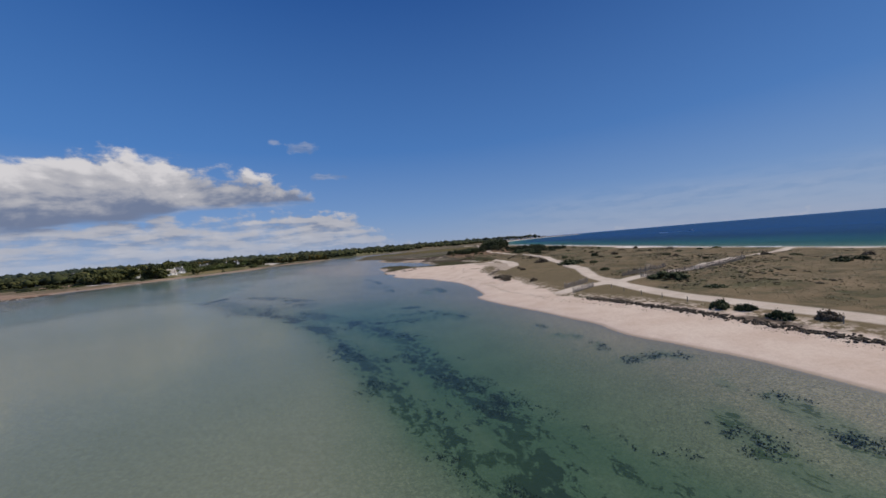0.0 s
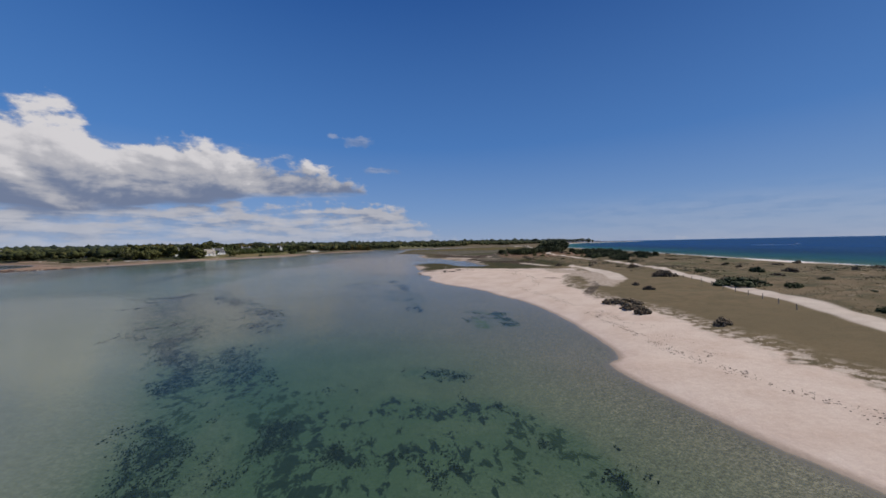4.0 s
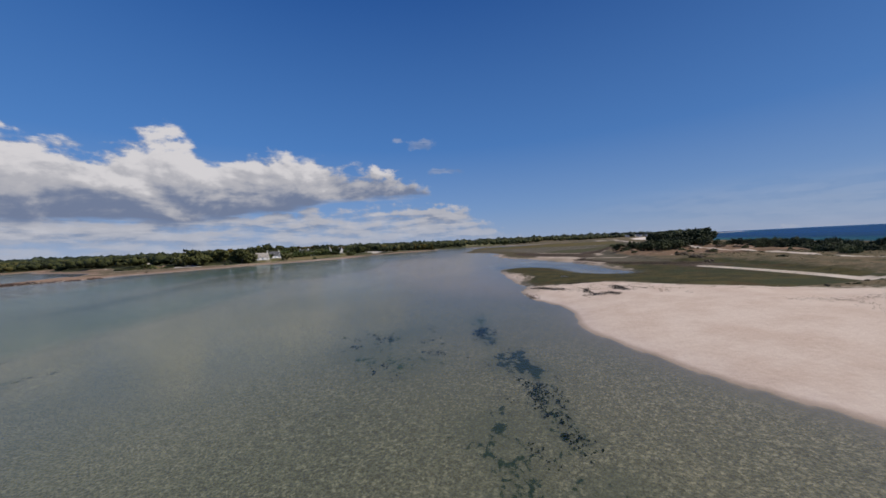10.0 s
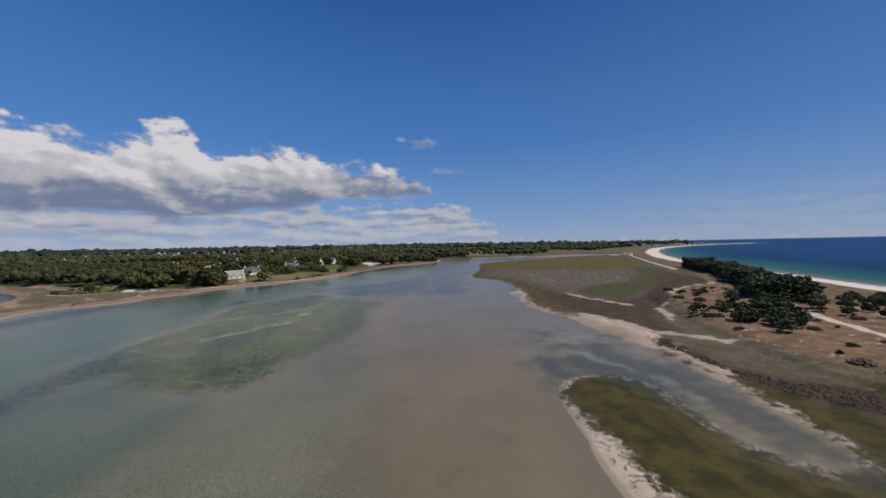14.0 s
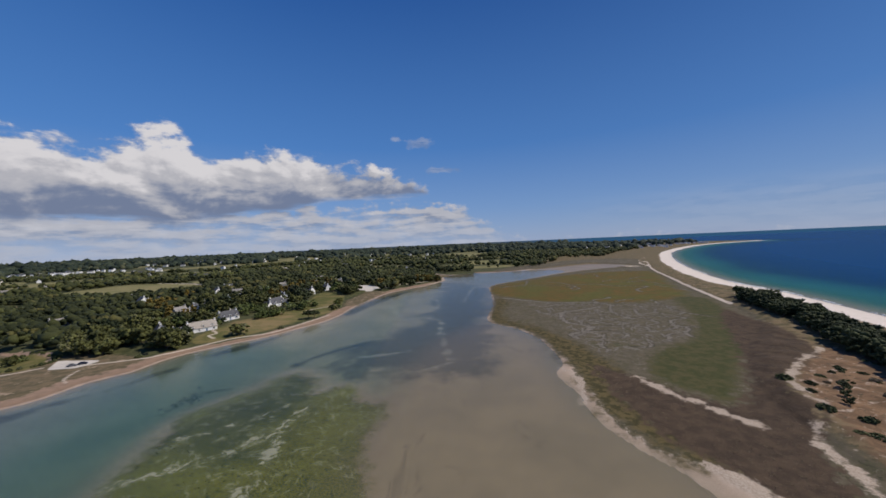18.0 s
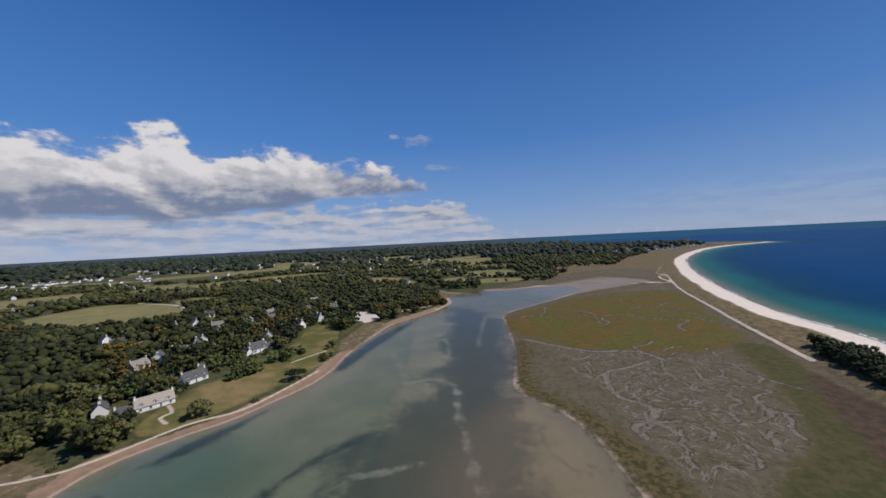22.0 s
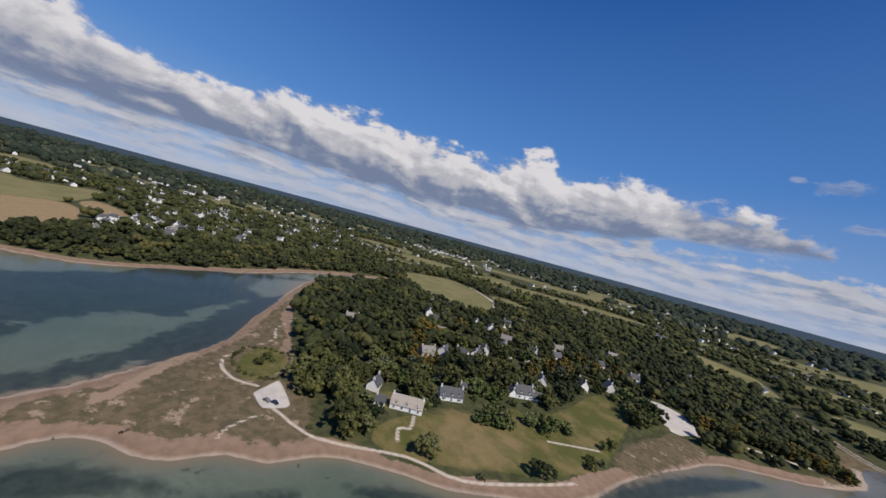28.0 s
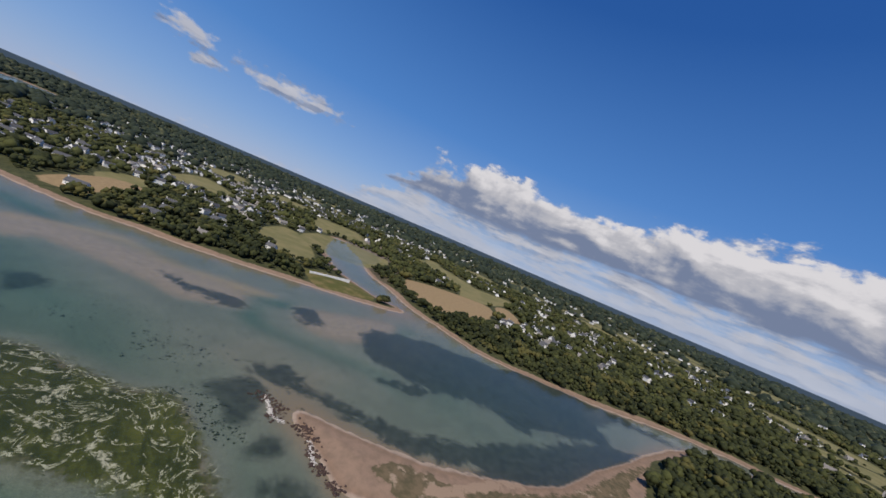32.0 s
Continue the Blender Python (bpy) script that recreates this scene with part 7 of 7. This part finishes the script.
# low heathy scrub that breaks up the dune turf
pts, r = places_where(48, 165, -20, 245, 26000, 61, lambda x, y: (terrain("turf", x, y) > 3) & (terrain("sward", x, y) < -1.0) & (terrain("path", x, y) < -1.2) & (terrain("marsh", x, y) < -2) & (terrain("sea", x, y) < -34) & (waves(x, y, 11, 52, 4) > 0.10))
half = len(pts) // 2
for name, label, bunch, seed, dark, light in (("heath_scrub", "low brown heathy scrub on the dune turf", pts[:half], 62, (0.060, 0.048, 0.028), (0.150, 0.118, 0.066)),
                                              ("dune_scrub", "low olive-green scrub on the dune turf", pts[half:], 63, (0.040, 0.044, 0.018), (0.105, 0.100, 0.042))):
    q2 = np.random.RandomState(seed)
    v, f = clumps(bunch, 0.16 + 0.34 * q2.rand(len(bunch)) ** 2, seed, 0.5, 0.5)
    me = array_mesh(name, v, f)
    me.materials.append(leaf_material(name + "_leaves", dark, light))
    tagged(new(name, me), label, "scrub", kind="stuff")

# ---- beach wrack, weed and rocks ----
WRACK = leaf_material("dry_weed", (0.034, 0.027, 0.020), (0.105, 0.083, 0.056))
WEED = leaf_material("eelgrass", (0.012, 0.024, 0.014), (0.034, 0.055, 0.024))
WEED_GREEN = leaf_material("green_weed", (0.030, 0.044, 0.010), (0.085, 0.105, 0.026))
ROCK = plain_material("barnacled_rock", (0.032, 0.020, 0.017), (0.115, 0.075, 0.060), 1.1, 0.9, 0.8)


def litter(name, label, places, sizes, leaf, squash, seed, category):
    v, f = clumps(places, sizes, seed, squash, 0.5)
    me = array_mesh(name, v, f)
    me.materials.append(leaf)
    return tagged(new(name, me), label, category, kind="stuff")


r = np.random.RandomState(15)
bits, sizes = [], []
for line, n, wide in (([(44, -10), (44.5, 20), (44, 38), (41, 52), (39.5, 60), (41, 74), (43, 88), (43.5, 100), (44, 112), (43, 126)], 520, 0.5), ([(48, 126), (53, 140), (52, 150), (56, 158)], 130, 0.4), ([(40, 60), (38.5, 72), (40.5, 84), (42, 96)], 160, 0.3),
                      ([(29.4, 193.4), (30.9, 190.8), (31.9, 187.4), (33.4, 184.4)], 230, 0.45), ([(26.7, 186.2), (26.8, 183.2), (26.9, 180.4)], 50, 0.35), ([(36.6, 192.4), (39.7, 192), (40.6, 190)], 110, 0.5), ([(40.8, 180.6), (41.3, 177.8)], 90, 0.4),
                      ([(34.5, 177.4), (36.2, 177), (38.5, 177.2), (38.6, 175.6)], 130, 0.4), ([(36.1, 183.2), (36, 181.3), (35.4, 178.8)], 60, 0.3), ([(41.2, 182.2), (42, 180.8)], 50, 0.3), ([(29.5, 190), (36.8, 182), (42.4, 180), (46, 174)], 130, 1.2), ([(52, 160), (58, 158), (66, 157)], 160, 0.8)):
    l = smooth(line, False, 8)
    d = np.r_[0, np.cumsum(np.linalg.norm(np.diff(l, axis=0), axis=1))]
    s = r.rand(n) * d[-1]
    s = s[waves(s, s * 0, 6, 2, 2) > -0.25]
    x, y = np.interp(s, d, l[:, 0]) + r.randn(len(s)) * wide, np.interp(s, d, l[:, 1]) + r.randn(len(s)) * wide
    x, y = np.repeat(x, 5) + r.randn(len(x) * 5) * 0.16, np.repeat(y, 5) + r.randn(len(x) * 5) * 0.42
    s = np.repeat(s, 5)
    bits.append(np.stack([x, y, terrain("z", x, y) + 0.01], -1))
    sizes.append((0.015 + 0.065 * r.rand(len(s)) ** 2) * (1.9 if line[0][1] > 170 else 1.0))
litter("wrack_line", "dark dried seaweed stranded along the tide line", np.vstack(bits), np.concatenate(sizes), WRACK, 0.16, 5, "seaweed")
# the scarp of dead weed and roots at the foot of the dune
l = smooth([(45.5, -30), (46, 0), (45.8, 20), (45.5, 38), (44.5, 47), (43.5, 53)], False, 8)
d = np.r_[0, np.cumsum(np.linalg.norm(np.diff(l, axis=0), axis=1))]
s = r.rand(2600) * d[-1]
x, y = np.interp(s, d, l[:, 0]) + r.randn(2600) * 0.45, np.interp(s, d, l[:, 1])
litter("weed_bank", "dark brown bank of dead weed and roots below the dune", np.stack([x, y, terrain("z", x, y) + 0.04], -1), 0.07 + 0.15 * r.rand(2600), WRACK, 0.55, 6, "seaweed")


def weed_beds(name, label, items, seed, leaf):
    r = np.random.RandomState(seed)
    out, size = [], []
    for pts, half, n in items:
        l = smooth(pts, False, 6)
        d = np.r_[0, np.cumsum(np.linalg.norm(np.diff(l, axis=0), axis=1))]
        s = r.rand(n) * d[-1]
        x, y = np.interp(s, d, l[:, 0]) + r.randn(n) * half, np.interp(s, d, l[:, 1]) + r.randn(n) * half
        ok = waves(x * 0.8 + y * 0.35, y * 0.55 - x * 0.3, 3.2, seed, 3) > 0.16
        x, y = x[ok], y[ok]
        out.append(np.stack([x, y, terrain("z", x, y) + 0.03], -1))
        size.append(0.07 + 0.20 * r.rand(len(x)) ** 2)
    c, w = np.vstack(out), np.concatenate(size)
    k = 12
    up = np.tile((0.0, 0.0, 1.0), (len(c) * k, 1))
    off = r.randn(len(c) * k, 3) * np.repeat(w, k)[:, None] * (1.3, 2.2, 0.25)
    v, f = leaves(np.repeat(c, k, 0) + off * (1, 1, 0) + np.abs(off) * (0, 0, 1), up, 0.075, seed)
    me = array_mesh(name, v, f)
    me.materials.append(leaf)
    return tagged(new(name, me), label, "seaweed", kind="stuff")


weed_beds("green_weed_bed", "bright green weed on the shallow bed below the beach", [(p, h * 0.8, int(w * 260)) for p, h, w in EEL_BANDS[20:23]], 24, leaf_material("bright_weed", (0.055, 0.090, 0.018), (0.130, 0.155, 0.040)))
weed_beds("eelgrass_bed", "dark eelgrass clumps on the sandy channel bed", [(p, h * 0.85, int(w * 13 * (h + 0.4) * sum(math.dist(a, b) for a, b in zip(p, p[1:])))) for n, (p, h, w) in enumerate(EEL_BANDS[:34]) if not 20 <= n < 23], 21, WEED)
pts, r = places_where(-180, -24, 196, 405, 26000, 22, lambda x, y: (terrain("algae", x, y) > 0) & (terrain("runs", x, y) < -2) & (waves(x, y, 9, 5, 3) > -0.15))
pts[:, 2] = np.maximum(pts[:, 2], -0.06)
litter("algae_mat", "olive-green weed mats on the drying bank", pts[:3000], 0.10 + 0.22 * r.rand(len(pts[:3000])) ** 2, WEED_GREEN, 0.25, 23, "seaweed")
REEF = ((-216, 276, 3.2, 4, 75), (-216, 285, 3.6, 4, 60), (-209, 288.5, 3, 2.6, 30), (-213, 301, 2.4, 4, 60), (-211, 307, 2.8, 3.5, 60), (-205, 314.5, 2.4, 3, 50), (-200, 321, 2.2, 3, 45), (-197.5, 330, 2.0, 3, 45), (-200, 371, 0.8, 0.8, 6))
bits = []
r = np.random.RandomState(31)
for x0, y0, sx, sy, n in REEF:
    x, y = x0 + r.randn(n) * sx * 0.62, y0 + r.randn(n) * sy * 0.7
    bits.append(np.stack([x, y, np.maximum(terrain("z", x, y), -0.15) + 0.1], -1))
bits = np.vstack(bits)
litter("rocky_reef", "low dark weed-covered rocks at the end of the spit", bits, 0.28 + 0.70 * r.rand(len(bits)) ** 2, ROCK, 0.45, 33, "rocks")

SHELL = plain_material("bleached_shells", (0.46, 0.42, 0.37), (0.66, 0.62, 0.56), 2.0, 0.9, 0.4)
l = smooth([(-217, 275), (-213, 281), (-209, 288), (-210.5, 299), (-211, 306), (-203, 315), (-197, 323), (-194, 330)], False, 8)
d = np.r_[0, np.cumsum(np.linalg.norm(np.diff(l, axis=0), axis=1))]
t = r.rand(900) * d[-1]
t = t[waves(t, t * 0, 7, 8, 2) > -0.1]
x, y = np.interp(t, d, l[:, 0]) + r.randn(len(t)) * 0.55, np.interp(t, d, l[:, 1]) + r.randn(len(t)) * 0.55
litter("shell_bank", "pale shell drifts between the rocks of the reef", np.stack([x, y, np.maximum(terrain("z", x, y), -0.05) + 0.12], -1), 0.12 + 0.28 * r.rand(len(t)), SHELL, 0.5, 35, "shells")
bits = []
for x0, y0, sx, sy, n in ((-191, 263, 6, 10, 60), (-188, 280, 5, 8, 50), (-209, 222, 14, 16, 70), (-190, 180, 16, 16, 34), (-240, 230, 24, 30, 40), (-112, 378, 4, 7, 40)):
    x, y = x0 + r.randn(n) * sx * 0.7, y0 + r.randn(n) * sy * 0.7
    x, y = np.repeat(x, 4) + r.randn(n * 4) * 0.5, np.repeat(y, 4) + r.randn(n * 4) * 0.5
    bits.append(np.stack([x, y, terrain("z", x, y) + 0.02], -1))
bits = np.vstack(bits)
litter("weed_clumps", "scattered dark weed clumps on the tidal flats", bits, 0.14 + 0.36 * r.rand(len(bits)) ** 2, WEED, 0.3, 36, "seaweed")

# ---- vehicles, boat, quay ----
CAR_BLUE = plain_material("dark_car_paint", (0.012, 0.018, 0.045), (0.02, 0.03, 0.065), 1.0, 0.25, 0.0, 0.6)
CAR_GREY = plain_material("grey_car_paint", (0.14, 0.14, 0.15), (0.19, 0.19, 0.20), 1.0, 0.25, 0.0, 0.6)
RUBBER = plain_material("tyre_rubber", (0.015, 0.015, 0.015), (0.03, 0.03, 0.03), 4.0, 0.9, 0.2)
HULL = plain_material("white_gelcoat", (0.75, 0.76, 0.77), (0.82, 0.82, 0.82), 1.0, 0.3, 0.05, 0.5)


def car(x, y, turn, paint, label):
    top = thing("car", label, "car", pose(x, y, float(terrain("z", x, y)) + 0.02, 0, 0, turn), "cars on the gravel")
    bm = bmesh.new()
    prof = ((-2.1, 0.35), (2.1, 0.35), (2.15, 0.7), (1.2, 0.88), (0.55, 1.42), (-1.2, 1.45), (-1.95, 0.95), (-2.15, 0.8))
    a = [bm.verts.new((px, -0.85, pz)) for px, pz in prof]
    b = [bm.verts.new((px, 0.85, pz)) for px, pz in prof]
    bm.faces.new(a)
    bm.faces.new(b[::-1])
    for i in range(len(prof)):
        j = (i + 1) % len(prof)
        bm.faces.new((a[i], b[i], b[j], a[j]))
    bmesh.ops.recalc_face_normals(bm, faces=bm.faces)
    bmesh.ops.bevel(bm, geom=list(bm.edges), offset=0.06, segments=2, affect="EDGES")
    part("body", bm, paint, top)
    for s in (-1, 1):
        bm = bmesh.new()
        for x0, x1 in ((-1.1, -0.35), (-0.25, 0.5)):
            box(bm, x0, s * 0.83, 0.98, x1, s * 0.86, 1.34, 0.01)
        part("side_window", bm, GLASS, top)
        for wx in (-1.3, 1.35):
            bm = bmesh.new()
            tube(bm, [(wx, s * 0.68, 0.32), (wx, s * 0.88, 0.32)], [0.32, 0.32], 14)
            w = part("wheel", bm, RUBBER, top)
            bm = bmesh.new()
            tube(bm, [(wx, s * 0.86, 0.32), (wx, s * 0.89, 0.32)], [0.19, 0.17], 10)
            part("rim", bm, WIRE, w)
    for sx, name in ((1, "headlight"), (-1, "tail_light")):
        for s in (-1, 1):
            bm = bmesh.new()
            box(bm, sx * 2.08, s * 0.5, 0.62, sx * 2.17, s * 0.78, 0.76, 0.01)
            part(name, bm, HULL, top)


car(-205.5, 427.5, 30, CAR_BLUE, "dark blue car parked on the pale gravel")
car(-208.5, 424.5, 30, CAR_GREY, "grey car parked on the pale gravel")


def motorboat(x, y, turn):
    top = thing("motorboat", "small white motorboat under way offshore", "boat", pose(x, y, 0.0, 0, 0, turn))
    bm = bmesh.new()
    ring = [(-3.2, 1.1), (0, 1.2), (2.2, 0.8), (3.6, 0.0), (2.2, -0.8), (0, -1.2), (-3.2, -1.1)]
    lo = [bm.verts.new((px * 0.92, py * 0.7, -0.3)) for px, py in ring]
    hi = [bm.verts.new((px, py, 0.75 + 0.08 * max(px, 0))) for px, py in ring]
    bm.faces.new(lo[::-1])
    bm.faces.new(hi)
    for i in range(7):
        j = (i + 1) % 7
        bm.faces.new((lo[i], lo[j], hi[j], hi[i]))
    bmesh.ops.recalc_face_normals(bm, faces=bm.faces)
    part("hull", bm, HULL, top)
    bm = bmesh.new()
    box(bm, -0.9, -0.7, 0.7, 1.2, 0.7, 1.9, 0.15)
    cab = part("cabin", bm, HULL, top)
    bm = bmesh.new()
    box(bm, 1.18, -0.55, 1.25, 1.24, 0.55, 1.7)
    part("windscreen", bm, GLASS, cab)
    bm = bmesh.new()
    box(bm, -3.6, -0.25, 0.2, -3.15, 0.25, 1.2, 0.06)
    part("outboard_motor", bm, RUBBER, top)


motorboat(589, 444, -40)
FOAM = plain_material("foam", (0.70, 0.74, 0.76), (0.80, 0.82, 0.83), 2.0, 0.8, 0.2)
r = np.random.RandomState(44)
u = r.rand(260)
c, s_ = math.cos(radians(-40)), math.sin(radians(-40))
bx, by = -4 - 46 * u, r.randn(260) * (0.5 + 1.6 * u)
litter("boat_wake", "white foam trail behind the boat", np.stack([589 + c * bx - s_ * by, 444 + s_ * bx + c * by, np.full(260, 0.02)], -1), 0.25 + 0.5 * r.rand(260), FOAM, 0.15, 45, "foam")
# breaking foam along the open beach
l = smooth([p for p in COAST_SEA if p[1] < 1500 and p[0] > 170], False, 30)
n = 2200
k = r.randint(0, len(l) - 1, n)
t = r.rand(n)[:, None]
p = l[k] * (1 - t) + l[k + 1] * t + r.randn(n, 2) * 0.7 + np.array([2.4, -1.0])
ok = waves(p[:, 0], p[:, 1], 30, 3, 3) > -0.15
litter("surf_foam", "thin white surf along the open beach", np.stack([p[ok, 0], p[ok, 1], np.full(ok.sum(), 0.03)], -1), 0.3 + 0.9 * r.rand(int(ok.sum())), FOAM, 0.10, 46, "foam")

bm = bmesh.new()
box(bm, 0, -0.35, -2.0, 52.5, 0.35, 2.0, 0.06)
box(bm, -0.2, -0.5, 2.01, 52.7, 0.5, 2.22, 0.03)
quay = tagged(part("quay_wall", bm, WALL_WHITE, None), "long low white quay wall by the far beach", "wall", kind="structure")
quay.matrix_world = pose(-421, 130, float(terrain("z", -440, 142)), 0, 0, 149)

# driftwood on the salt marsh
bm = bmesh.new()
tube(bm, [(0, 0, 0.08), (0.7, 0.17, 0.15), (1.5, 0.06, 0.11), (2.0, 0.3, 0.09)], [0.09, 0.08, 0.05, 0.03], 7)
tube(bm, [(0.7, 0.17, 0.13), (1.0, 0.5, 0.24)], [0.05, 0.02], 6)
log = part("driftwood_log", bm, plain_material("bleached_wood", (0.42, 0.38, 0.33), (0.58, 0.54, 0.48), 3.0, 0.95, 0.5, stretch=(0.2, 1, 1)), None)
log.matrix_world = pose(40.7, 208.6, float(terrain("z", 40.7, 208.6)) - 0.03, 0, 0, -62)
tagged(log, "bleached driftwood log lying on the salt marsh", "driftwood")
